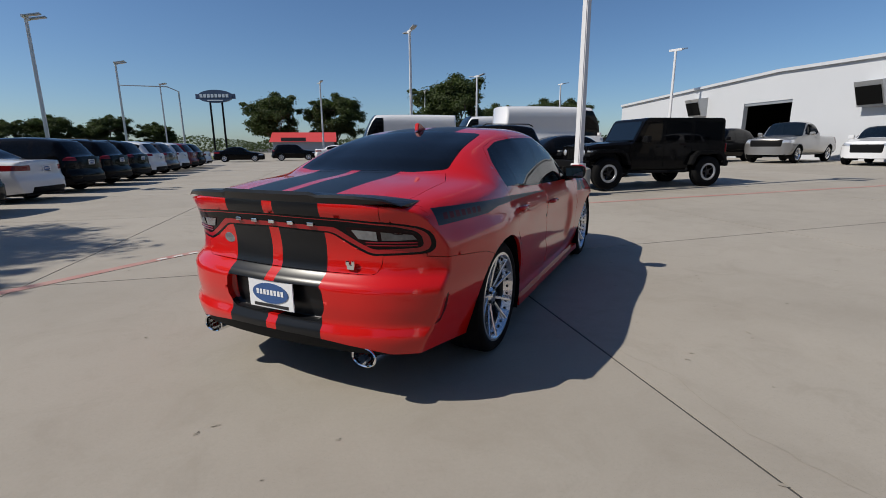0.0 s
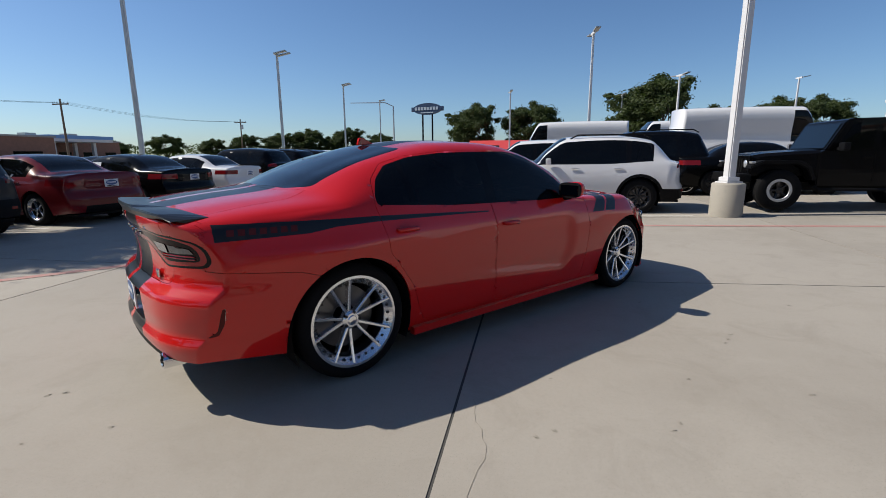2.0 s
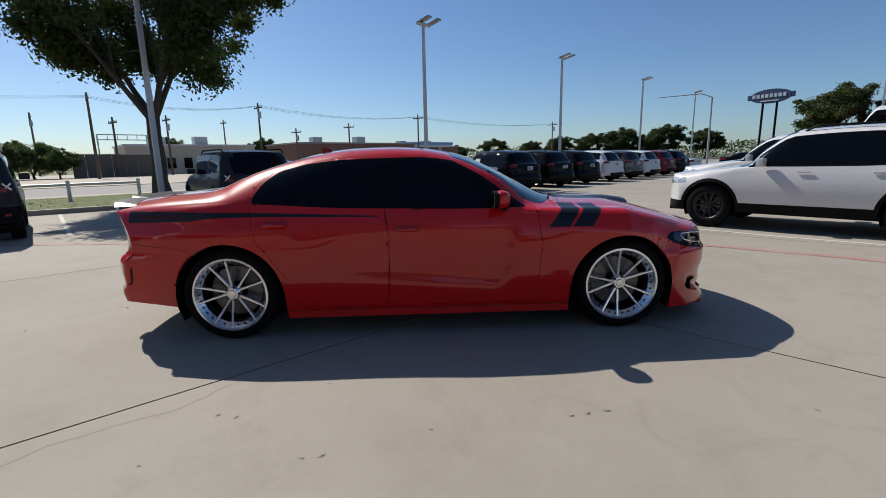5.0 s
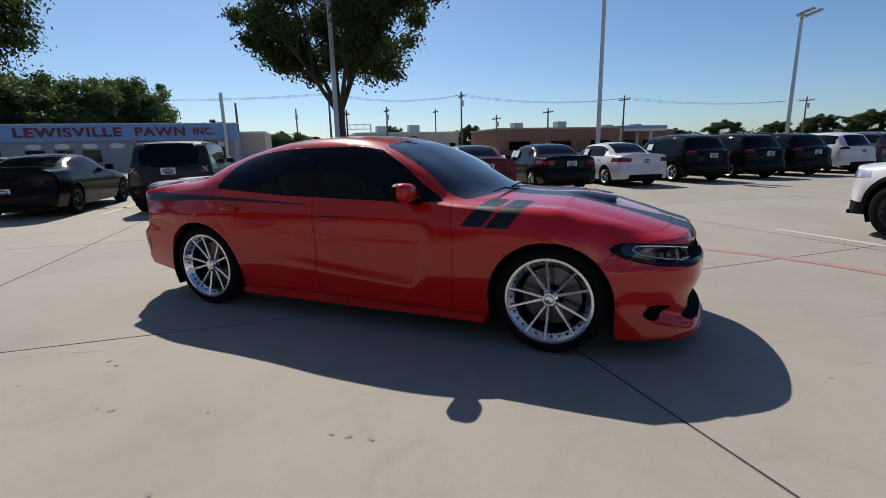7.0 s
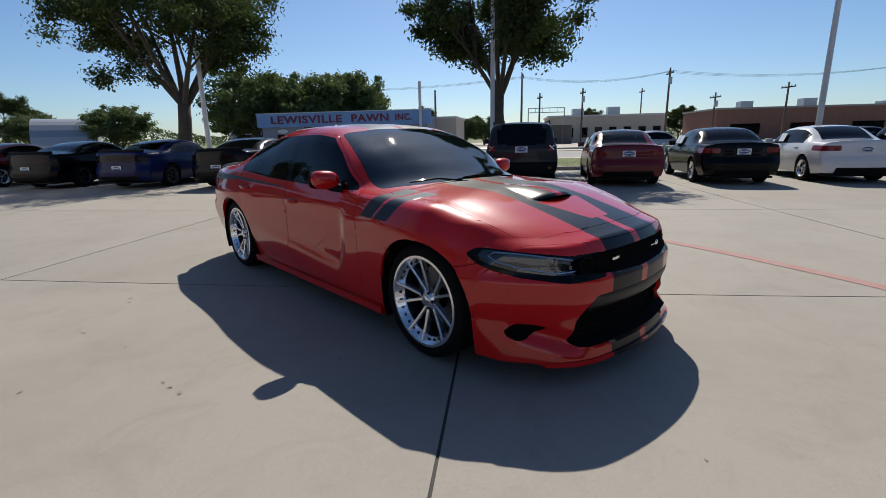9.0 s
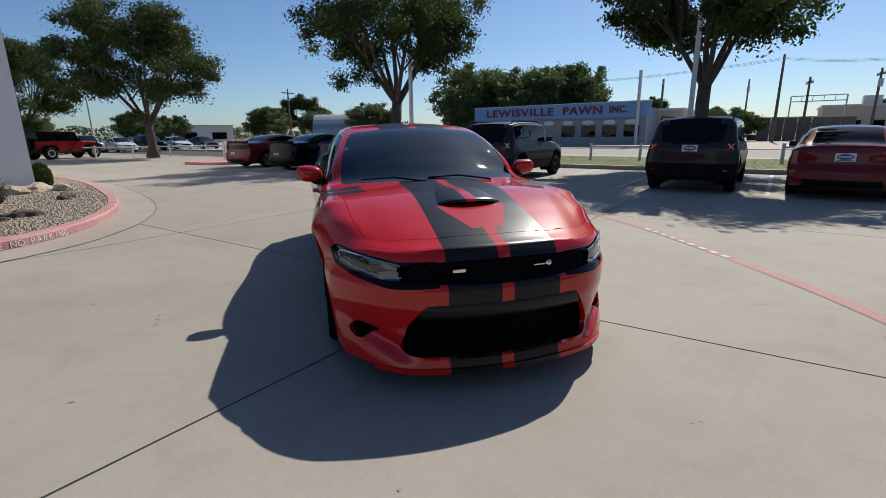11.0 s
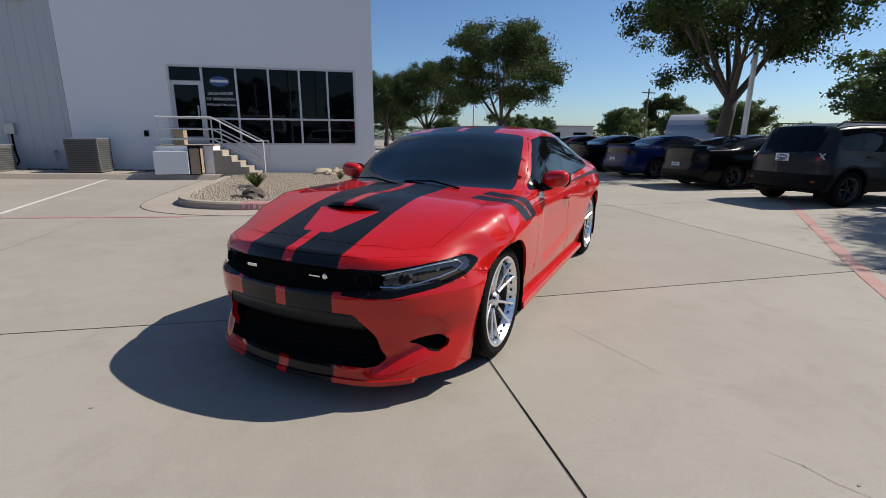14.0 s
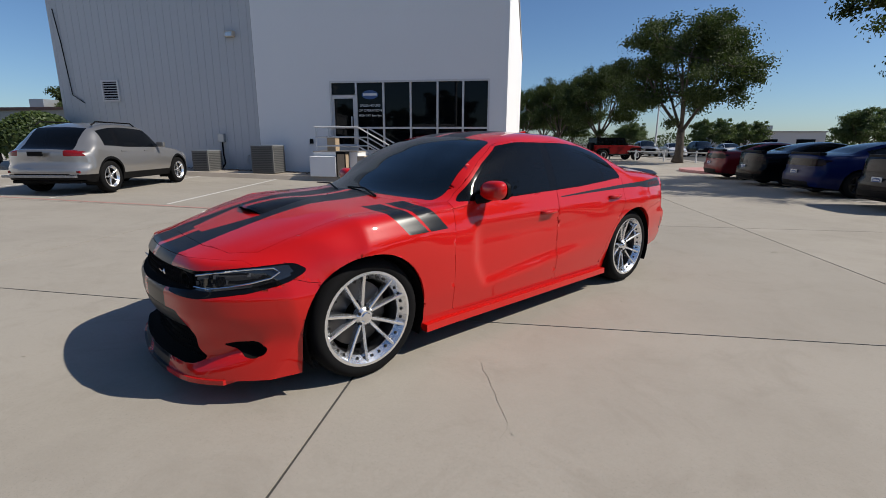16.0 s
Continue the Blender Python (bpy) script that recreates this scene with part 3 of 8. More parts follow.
# ---- the red sedan ----
CAR = Matrix.Translation((1.4455, 4.447, 0.0)) @ pose(0, 0, 0, 0, 0, 51.23) @ Matrix.Translation((0, -0.045, 0))
HERO = {
    # x, sill y z, waist y z, shoulder y z, belt y z, rail y z, middle z
    "rows": [
        (2.46, 0.84, 0.145, 0.90, 0.42, 0.89, 0.60, 0.81, 0.722, 0.54, 0.765, 0.785),
        (2.25, 0.875, 0.145, 0.938, 0.43, 0.918, 0.65, 0.85, 0.795, 0.58, 0.828, 0.842),
        (2.10, 0.89, 0.15, 0.95, 0.44, 0.937, 0.72, 0.875, 0.842, 0.62, 0.866, 0.88),
        (1.80, 0.89, 0.17, 0.955, 0.45, 0.95, 0.79, 0.885, 0.89, 0.66, 0.928, 0.95),
        (1.525, 0.87, 0.19, 0.952, 0.46, 0.955, 0.84, 0.90, 0.928, 0.69, 0.962, 0.993),
        (1.28, 0.87, 0.18, 0.944, 0.50, 0.947, 0.857, 0.895, 0.944, 0.72, 0.972, 1.003),
        (1.11, 0.87, 0.18, 0.94, 0.50, 0.94, 0.86, 0.89, 0.953, 0.745, 0.985, 1.022),
        (0.80, 0.87, 0.18, 0.932, 0.50, 0.922, 0.85, 0.875, 0.966, 0.758, 1.085, 1.165),
        (0.55, 0.87, 0.18, 0.928, 0.50, 0.912, 0.84, 0.865, 0.975, 0.72, 1.215, 1.295),
        (0.30, 0.87, 0.18, 0.927, 0.50, 0.91, 0.845, 0.862, 0.982, 0.675, 1.333, 1.40),
        (0.00, 0.87, 0.18, 0.927, 0.50, 0.91, 0.855, 0.86, 0.99, 0.64, 1.40, 1.457),
        (-0.30, 0.87, 0.18, 0.927, 0.50, 0.91, 0.865, 0.86, 1.0, 0.62, 1.42, 1.474),
        (-0.60, 0.87, 0.18, 0.927, 0.50, 0.912, 0.875, 0.86, 1.012, 0.615, 1.412, 1.468),
        (-0.90, 0.87, 0.18, 0.93, 0.50, 0.918, 0.885, 0.862, 1.03, 0.61, 1.378, 1.432),
        (-1.20, 0.87, 0.19, 0.938, 0.50, 0.93, 0.895, 0.868, 1.05, 0.61, 1.315, 1.355),
        (-1.525, 0.87, 0.21, 0.95, 0.46, 0.945, 0.90, 0.872, 1.06, 0.625, 1.215, 1.245),
        (-1.80, 0.87, 0.23, 0.94, 0.48, 0.938, 0.90, 0.865, 1.055, 0.65, 1.125, 1.15),
        (-2.10, 0.85, 0.265, 0.92, 0.52, 0.91, 0.90, 0.84, 1.035, 0.65, 1.09, 1.118),
        (-2.50, 0.80, 0.305, 0.88, 0.55, 0.86, 0.88, 0.79, 0.995, 0.60, 1.04, 1.062),
    ],
    "front_bend": 1.55,
    "rear_bend": -1.6,
    "bow": [(1.0, 0.28, 0.16), (0.25, 0.3, 0.08), (-1.0, 0.3, -0.06), (-1.75, 0.3, -0.10)],
    "nose": lambda y, z: 2.475 - 0.07 * (y / 0.5) ** 2 - 0.28 * max(0, (y - 0.45) / 0.45) ** 2.2 + float(pchip((0.15, 0.24, 0.36, 0.5, 0.58, 0.63, 0.72, 0.80), (0.02, 0.0, -0.03, 0.0, 0.0, -0.035, -0.055, -0.11), z)),
    "tail": lambda y, z: -2.555 + 0.04 * (y / 0.5) ** 2 + 0.13 * max(0, (y - 0.5) / 0.4) ** 2.2 + float(pchip((0.2, 0.30, 0.40, 0.44, 0.55, 0.63, 0.655, 0.70, 0.8, 0.95, 1.02, 1.1), (0.07, 0.01, -0.012, 0.012, 0.0, 0.0, 0.02, 0.072, 0.082, 0.055, 0.03, 0.04), z)),
}


def side(s, y=0.5):
    return lambda f: f.calc_center_median().y * s > y


def red_sedan():
    car = thing("sedan", "red four-door muscle sedan with black stripes, parked on the concrete lot", "car", CAR)
    xs = np.unique(np.concatenate([np.linspace(-2.50, 2.46, 150), np.linspace(2.0, 2.46, 20)]))
    bm = hull(HERO, xs, (12, 14, 6, 12, 6, 7))
    # the doors are scooped out behind the front wheels
    ease = lambda t: (lambda c: c * c * (3 - 2 * c))(min(1.0, max(0.0, t)))  # noqa: E731
    for v in bm.verts:
        x, z = v.co.x, v.co.z
        if abs(v.co.y) > 0.8 and -1.3 < x < 0.9:
            d = 0.03 * ease((0.70 - x - 0.10 * ease((0.6 - z) / 0.25)) / 0.10) * ease((z - 0.33 - 0.10 * (0.66 - x)) / 0.10) * ease((0.87 - z) / 0.16) * ease((x + 1.15) / 1.2)
            v.co.y -= math.copysign(d, v.co.y)
        if abs(v.co.y) > 0.8 and -2.3 < x < -0.9:
            ridge = 0.84 + 0.03 * (x + 1.525)
            v.co.y += math.copysign(0.014 * math.exp(-((z - ridge) / 0.05) ** 2) * ease((x + 2.3) / 0.25) * ease((-0.9 - x) / 0.3), v.co.y)
        if abs(v.co.y) > 0.8 and 0.9 < x < 2.0:
            ridge = 0.80 - 0.05 * (x - 1.525)
            v.co.y += math.copysign(0.010 * math.exp(-((z - ridge) / 0.05) ** 2) * ease((x - 0.9) / 0.3) * ease((2.0 - x) / 0.3), v.co.y)
        if x > 2.0 and 0.18 < z < 0.42 and 0.50 < abs(v.co.y) < 0.80:
            # a hollow leads from the chin to each fog lamp pocket
            v.co.x -= 0.05 * ease((abs(v.co.y) - 0.50) / 0.06) * ease((0.80 - abs(v.co.y)) / 0.05) * math.exp(-((z - 0.20 - 0.42 * (abs(v.co.y) - 0.46)) / 0.045) ** 2)
    bm.normal_update()
    tag = bm.faces.layers.int["tag"]
    # wheel arches
    for x, r in ((1.525, 0.405), (-1.525, 0.41)):
        for s in (1, -1):
            fs = knife(bm, arch_poly(x, 0.355, r), (0, 2), side(s, 0.55))
            bmesh.ops.delete(bm, geom=fs, context="FACES")
    # doors and windows, both sides
    door_f = [(0.845, 0.985), (0.878, 0.70), (0.85, 0.26), (0.80, 0.235), (-0.27, 0.235), (-0.305, 0.28), (-0.29, 0.80), (-0.325, 1.02), (-0.33, 1.385), (0.0, 1.39), (0.22, 1.362), (0.45, 1.24), (0.62, 1.12), (0.78, 1.0)]
    door_r = [(-0.33, 1.02), (-0.30, 0.80), (-0.315, 0.28), (-0.35, 0.235), (-0.98, 0.235), (-1.03, 0.33), (-1.10, 0.52), (-1.20, 0.66), (-1.28, 0.76), (-1.315, 0.95), (-1.335, 1.06), (-1.29, 1.20), (-1.16, 1.30), (-0.95, 1.35), (-0.65, 1.38), (-0.34, 1.388)]
    glass_f = [(0.70, 0.995), (0.30, 0.992), (-0.255, 1.008), (-0.255, 1.36), (0.0, 1.363), (0.20, 1.335), (0.42, 1.215), (0.58, 1.095)]
    glass_r = [(-0.345, 1.012), (-0.70, 1.022), (-1.02, 1.045), (-1.02, 1.315), (-0.93, 1.328), (-0.66, 1.355), (-0.345, 1.362)]
    glass_q = [(-1.055, 1.047), (-1.295, 1.065), (-1.29, 1.10), (-1.235, 1.195), (-1.13, 1.275), (-1.055, 1.305)]
    frame_all = [(0.775, 0.985), (0.30, 0.982), (-0.3, 0.998), (-0.7, 1.01), (-1.02, 1.033), (-1.315, 1.055), (-1.31, 1.11), (-1.25, 1.205), (-1.14, 1.287), (-0.93, 1.34), (-0.66, 1.367), (-0.3, 1.375), (0.0, 1.376), (0.21, 1.348), (0.43, 1.228), (0.60, 1.105)]
    stripe = [(-2.25, 1.015), (-1.80, 1.005), (-1.34, 0.993), (-0.36, 0.945), (-0.37, 0.937), (-1.34, 0.960), (-1.62, 0.957), (-1.78, 0.937), (-2.25, 0.93)]
    for s in (1, -1):
        up = side(s, 0.45)
        knife(bm, rounded(door_f, 0.03), (0, 2), up, 10 if s > 0 else 11)
        knife(bm, rounded(door_r, 0.03), (0, 2), up, 12 if s > 0 else 13)
        knife(bm, rounded(frame_all, 0.02), (0, 2), up, 20)
        knife(bm, rounded(glass_f, 0.02), (0, 2), up, 21 if s > 0 else 22)
        knife(bm, rounded(glass_r, 0.02), (0, 2), up, 23 if s > 0 else 24)
        knife(bm, rounded(glass_q, 0.02), (0, 2), up, 25 if s > 0 else 26)
        for f in knife(bm, stripe, (0, 2), side(s, 0.6)):
            f.material_index = 1
        for k in range(7):
            x = -1.86 - 0.052 * k
            for f in knife(bm, [(x - 0.019, 0.954), (x + 0.015, 0.954), (x + 0.019, 0.986), (x - 0.015, 0.986)], (0, 2), side(s, 0.6)):
                f.material_index = 3
        for d in (0.0, 0.175):
            for f in knife(bm, [(0.93 + d, 0.835), (1.06 + d, 0.99), (1.06 + d, 1.3), (1.20 + d, 1.3), (1.20 + d, 0.99), (1.085 + d, 0.835)], (0, 2), lambda f, s=s: f.calc_center_median().y * s > 0.62):
                f.material_index = 1
        # flat bumper vent crease, its shade given by a darker red
        knife(bm, rounded([(-2.24, 0.60), (-2.258, 0.595), (-2.283, 0.475), (-2.325, 0.455), (-2.325, 0.449), (-2.278, 0.452), (-2.25, 0.51)], 0.015), (0, 2), side(s, 0.6), 63 if s > 0 else 64)
    # hood, glass, boot lid from above
    top = lambda f: f.normal.z > 0.3 and f.calc_center_median().z > 0.7  # noqa: E731
    hood = [(1.20, 0.0), (1.18, 0.25), (1.10, 0.55), (1.02, 0.735), (1.12, 0.785), (1.5, 0.765), (1.85, 0.745), (2.06, 0.70), (2.17, 0.58), (2.235, 0.35), (2.255, 0.0)]
    hood = hood + [(x, -y) for x, y in hood[-2:0:-1]]
    knife(bm, hood, (0, 1), top, 30)
    for f in knife(bm, [(1.86, -0.225), (2.17, -0.10), (2.17, 0.10), (1.86, 0.225)], (0, 1), top):
        f.material_index = 2
    screen = [(1.105, 0.0), (1.085, 0.3), (1.02, 0.54), (0.92, 0.735), (0.80, 0.733), (0.55, 0.69), (0.20, 0.59), (0.21, 0.3), (0.23, 0.0)]
    screen = screen + [(x, -y) for x, y in screen[-2:0:-1]]
    back = [(-0.93, 0.0), (-0.92, 0.35), (-0.90, 0.53), (-1.3, 0.555), (-1.62, 0.59), (-1.72, 0.4), (-1.76, 0.0)]
    back = back + [(x, -y) for x, y in back[-2:0:-1]]
    knife(bm, rounded(screen, 0.05), (0, 1), lambda f: f.normal.z > 0.2 and f.calc_center_median().z > 0.95, 31)
    knife(bm, rounded(back, 0.05), (0, 1), lambda f: f.normal.z > 0.2 and f.calc_center_median().z > 1.0, 32)
    lid = [(-1.80, 0.0), (-1.76, 0.4), (-1.66, 0.60), (-1.80, 0.665), (-2.2, 0.69), (-2.60, 0.66)]
    lid = lid + [(x, -y) for x, y in lid[-1:0:-1]]
    knife(bm, lid, (0, 1), lambda f: f.normal.z > 0.3 and f.calc_center_median().x < -1.5 and f.calc_center_median().z > 0.9, 33)
    # nose
    ahead = lambda f: f.normal.x > 0.25 and f.calc_center_median().x > 1.7  # noqa: E731
    grille = [(-0.56, 0.625), (-0.30, 0.605), (0.0, 0.60), (0.30, 0.605), (0.56, 0.625), (0.575, 0.70), (0.45, 0.715), (0.0, 0.725), (-0.45, 0.715), (-0.575, 0.70)]
    intake = [(-0.57, 0.245), (-0.53, 0.215), (0.53, 0.215), (0.57, 0.245), (0.525, 0.38), (0.435, 0.498), (-0.435, 0.498), (-0.525, 0.38)]
    knife(bm, rounded(intake, 0.02), (1, 2), ahead, 41)
    for s in (1, -1):
        lamp = [(s * 0.53, 0.628), (s * 0.62, 0.622), (s * 0.78, 0.648), (s * 0.855, 0.682), (s * 0.872, 0.725), (s * 0.84, 0.752), (s * 0.70, 0.732), (s * 0.545, 0.705)]
        fog = [(s * 0.655, 0.335), (s * 0.71, 0.352), (s * 0.785, 0.345), (s * 0.815, 0.318), (s * 0.812, 0.285), (s * 0.785, 0.262), (s * 0.745, 0.268), (s * 0.69, 0.305)]
        bez = [(s * 0.36, 0.595), (s * 0.60, 0.585), (s * 0.78, 0.618), (s * 0.865, 0.66), (s * 0.885, 0.722), (s * 0.845, 0.76), (s * 0.70, 0.74), (s * 0.56, 0.72), (s * 0.36, 0.722)]
        knife(bm, rounded(bez, 0.02), (1, 2), lambda f, s=s: ahead(f) and f.calc_center_median().y * s > 0 or f.calc_center_median().x > 1.95 and f.calc_center_median().y * s > 0.7, 44 if s > 0 else 47)
        knife(bm, rounded(lamp, 0.02), (1, 2), lambda f, s=s: f.calc_center_median().x > 1.95 and f.calc_center_median().y * s > 0, 42 if s > 0 else 43)
        knife(bm, rounded(fog, 0.02), (1, 2), lambda f, s=s: f.calc_center_median().x > 1.95 and f.calc_center_median().y * s > 0, 45 if s > 0 else 46)
    knife(bm, rounded(grille, 0.02), (1, 2), ahead, 40)
    # tail
    behind = lambda f: f.calc_center_median().x < -2.0 and f.normal.z < 0.8  # noqa: E731
    knife(bm, rounded([(-0.585, 0.695), (0.585, 0.695), (0.615, 0.74), (0.64, 1.2), (-0.64, 1.2), (-0.615, 0.74)], 0.03), (1, 2), behind, 33)
    band = [(0.845, 0.835), (0.82, 0.80), (0.56, 0.788), (0.46, 0.835), (0.36, 0.895), (0.0, 0.905), (-0.36, 0.895), (-0.46, 0.835), (-0.56, 0.788), (-0.82, 0.80), (-0.845, 0.835), (-0.835, 0.90), (-0.79, 0.935), (-0.69, 0.955), (-0.45, 0.972), (0.0, 0.98), (0.45, 0.972), (0.69, 0.955), (0.79, 0.935), (0.835, 0.90)]
    knife(bm, rounded(band, 0.03), (1, 2), behind, 50)
    loop = [(0.825, 0.838), (0.80, 0.81), (0.565, 0.799), (0.47, 0.845), (0.365, 0.902), (0.0, 0.912)]
    loop_top = [(0.0, 0.972), (0.45, 0.962), (0.69, 0.946), (0.78, 0.927), (0.818, 0.896)]
    ring_ = loop + [(-y, z) for y, z in loop[-2::-1]] + [(-y, z) for y, z in loop_top[::-1]] + loop_top[1:]
    knife(bm, rounded(ring_, 0.03), (1, 2), behind, 55)
    core = [(0.795, 0.842), (0.775, 0.829), (0.575, 0.82), (0.50, 0.855), (0.385, 0.926), (0.0, 0.936)]
    core_top = [(0.0, 0.968), (0.45, 0.958), (0.685, 0.938), (0.765, 0.917), (0.79, 0.89)]
    ring_ = core + [(-y, z) for y, z in core[-2::-1]] + [(-y, z) for y, z in core_top[::-1]] + core_top[1:]
    knife(bm, rounded(ring_, 0.02), (1, 2), behind, 56)
    for s in (1, -1):
        lamp = [(s * 0.79, 0.846), (s * 0.77, 0.834), (s * 0.58, 0.826), (s * 0.52, 0.85), (s * 0.45, 0.9), (s * 0.44, 0.93), (s * 0.68, 0.93), (s * 0.755, 0.912), (s * 0.78, 0.885)]
        knife(bm, rounded(lamp, 0.02), (1, 2), behind, 51 if s > 0 else 52)
    recess = [(-0.30, 0.445), (0.30, 0.445), (0.345, 0.52), (0.33, 0.63), (-0.33, 0.63), (-0.345, 0.52)]
    knife(bm, rounded(recess, 0.03), (1, 2), behind, 53)
    low = [(-0.88, 0.0), (0.88, 0.0), (0.85, 0.262), (0.74, 0.292), (0.56, 0.335), (0.3, 0.362), (0.0, 0.368), (-0.3, 0.362), (-0.56, 0.335), (-0.74, 0.292), (-0.85, 0.262)]
    knife(bm, low, (1, 2), lambda f: f.calc_center_median().x < -2.12, 54)
    # bumpers: what lies before and behind the arches
    knife(bm, [(2.7, 0.0), (1.5, 0.0), (1.5, 0.58), (1.88, 0.655), (2.02, 0.70), (2.14, 0.775), (2.7, 0.775)], (0, 2), lambda f: f[tag] == 0 and f.calc_center_median().x > 1.6, 60)
    knife(bm, [(-2.7, 0.0), (-1.5, 0.0), (-1.5, 0.62), (-1.86, 0.735), (-2.30, 0.785), (-2.7, 0.79)], (0, 2), lambda f: f[tag] == 0 and f.calc_center_median().x < -1.6, 61)
    for f in bm.faces:
        c = f.calc_center_median()
        if f[tag] == 0:
            if c.x < -2.3 and c.z < 1.03:
                f[tag] = 61
            elif 0.15 > c.x > -1.0 and c.z > 1.3 or (c.z > 1.395 and abs(c.y) < 0.56):
                f[tag] = 62
    two = [M["striped"], M["vinyl"], M["red"], M["print_red"]]
    P = {}
    for want, name, mats, gap, flange, label in (
        (0, "body_shell", two, 0.0015, 0.02, ""), (10, "front_door", two, 0.002, 0.02, ""), (11, "front_door", two, 0.002, 0.02, ""), (12, "rear_door", two, 0.002, 0.02, ""), (13, "rear_door", two, 0.002, 0.02, ""),
        (20, "window_surround", M["black_gloss"], 0.0, 0.015, "gloss black window surround"), (21, "side_window", M["tint"], 0.001, 0.01, "dark tinted glass"), (22, "side_window", M["tint"], 0.001, 0.01, "dark tinted glass"),
        (23, "side_window", M["tint"], 0.001, 0.01, "dark tinted glass"), (24, "side_window", M["tint"], 0.001, 0.01, "dark tinted glass"), (25, "quarter_window", M["tint"], 0.001, 0.01, "dark tinted glass"), (26, "quarter_window", M["tint"], 0.001, 0.01, "dark tinted glass"),
        (30, "hood", two, 0.0025, 0.02, "red hood with two black stripes"), (31, "windscreen", M["shade_glass"], 0.002, 0.01, "tinted windscreen"), (32, "rear_window", M["tint"], 0.002, 0.01, "dark tinted rear glass"), (33, "boot_lid", two, 0.002, 0.02, "red boot lid with two black stripes"),
        (40, "grille_back", M["void_shade"], 0.0, 0.0, ""), (41, "lower_intake", M["void_shade"], 0.0, 0.0, ""), (42, "headlight", M["lens_dark"], 0.0, 0.015, "dark glossy headlight"), (43, "headlight", M["lens_dark"], 0.0, 0.015, "dark glossy headlight"),
        (44, "headlight_bezel", M["black_gloss"], 0.0, 0.01, ""), (47, "headlight_bezel", M["black_gloss"], 0.0, 0.01, ""), (45, "fog_lamp_pocket", M["void_shade"], 0.0, 0.0, ""), (46, "fog_lamp_pocket", M["void_shade"], 0.0, 0.0, ""),
        (50, "tail_light_band", M["black_gloss"], 0.0, 0.02, "gloss black band across the tail"), (51, "tail_light", M["lens_smoke"], 0.0, 0.01, "smoked red tail light"), (52, "tail_light", M["lens_smoke"], 0.0, 0.01, "smoked red tail light"),
        (55, "tail_light_loop", M["loop_red"], 0.0, 0.01, "red light loop round the tail"), (56, "tail_panel", M["black_gloss"], 0.0, 0.01, "gloss black panel between the tail lights"),
        (53, "plate_recess", two, 0.0, 0.0, ""), (54, "rear_valance", M["black_plastic"], 0.001, 0.03, "black lower valance"),
        (60, "front_bumper", two, 0.0015, 0.03, "red front bumper with two black stripes"), (61, "rear_bumper", two, 0.0015, 0.03, "red rear bumper with two black stripes"), (63, "bumper_vent", M["shade_red"], 0.0, 0.0, "bumper vent crease with its shade painted dark red"), (64, "bumper_vent", M["shade_red"], 0.0, 0.0, "bumper vent crease with its shade painted dark red"), (62, "roof", two, 0.0, 0.01, "red roof with two black stripes"),
    ):
        piece = lift_out_mats(bm, want, gap, flange)
        if want in (40, 41, 45, 46, 53):
            push = {40: 0.03, 41: 0.10, 45: 0.06, 46: 0.06, 53: -0.055}[want]
            sink(piece, push)
        P[want] = part(name, piece, mats, car, label)
    bm.free()
    return car, P


def lift_out_mats(bm, want, gap, flange):
    tag = bm.faces.layers.int["tag"]
    keep = [f.material_index for f in bm.faces if f[tag] == want]
    out = lift_out(bm, want, gap, flange)
    out.faces.ensure_lookup_table()
    for k, i in enumerate(keep):
        out.faces[k].material_index = i
    return out


def sink(bm, d):
    """Pushes a skin inwards along x, leaving walls round its rim."""
    rim = [e for e in bm.edges if len(e.link_faces) == 1]
    r = bmesh.ops.extrude_edge_only(bm, edges=rim)
    new_v = {g for g in r["geom"] if isinstance(g, bmesh.types.BMVert)}
    for v in bm.verts:
        if v not in new_v:
            v.co.x -= d


hero, HP = red_sedan()


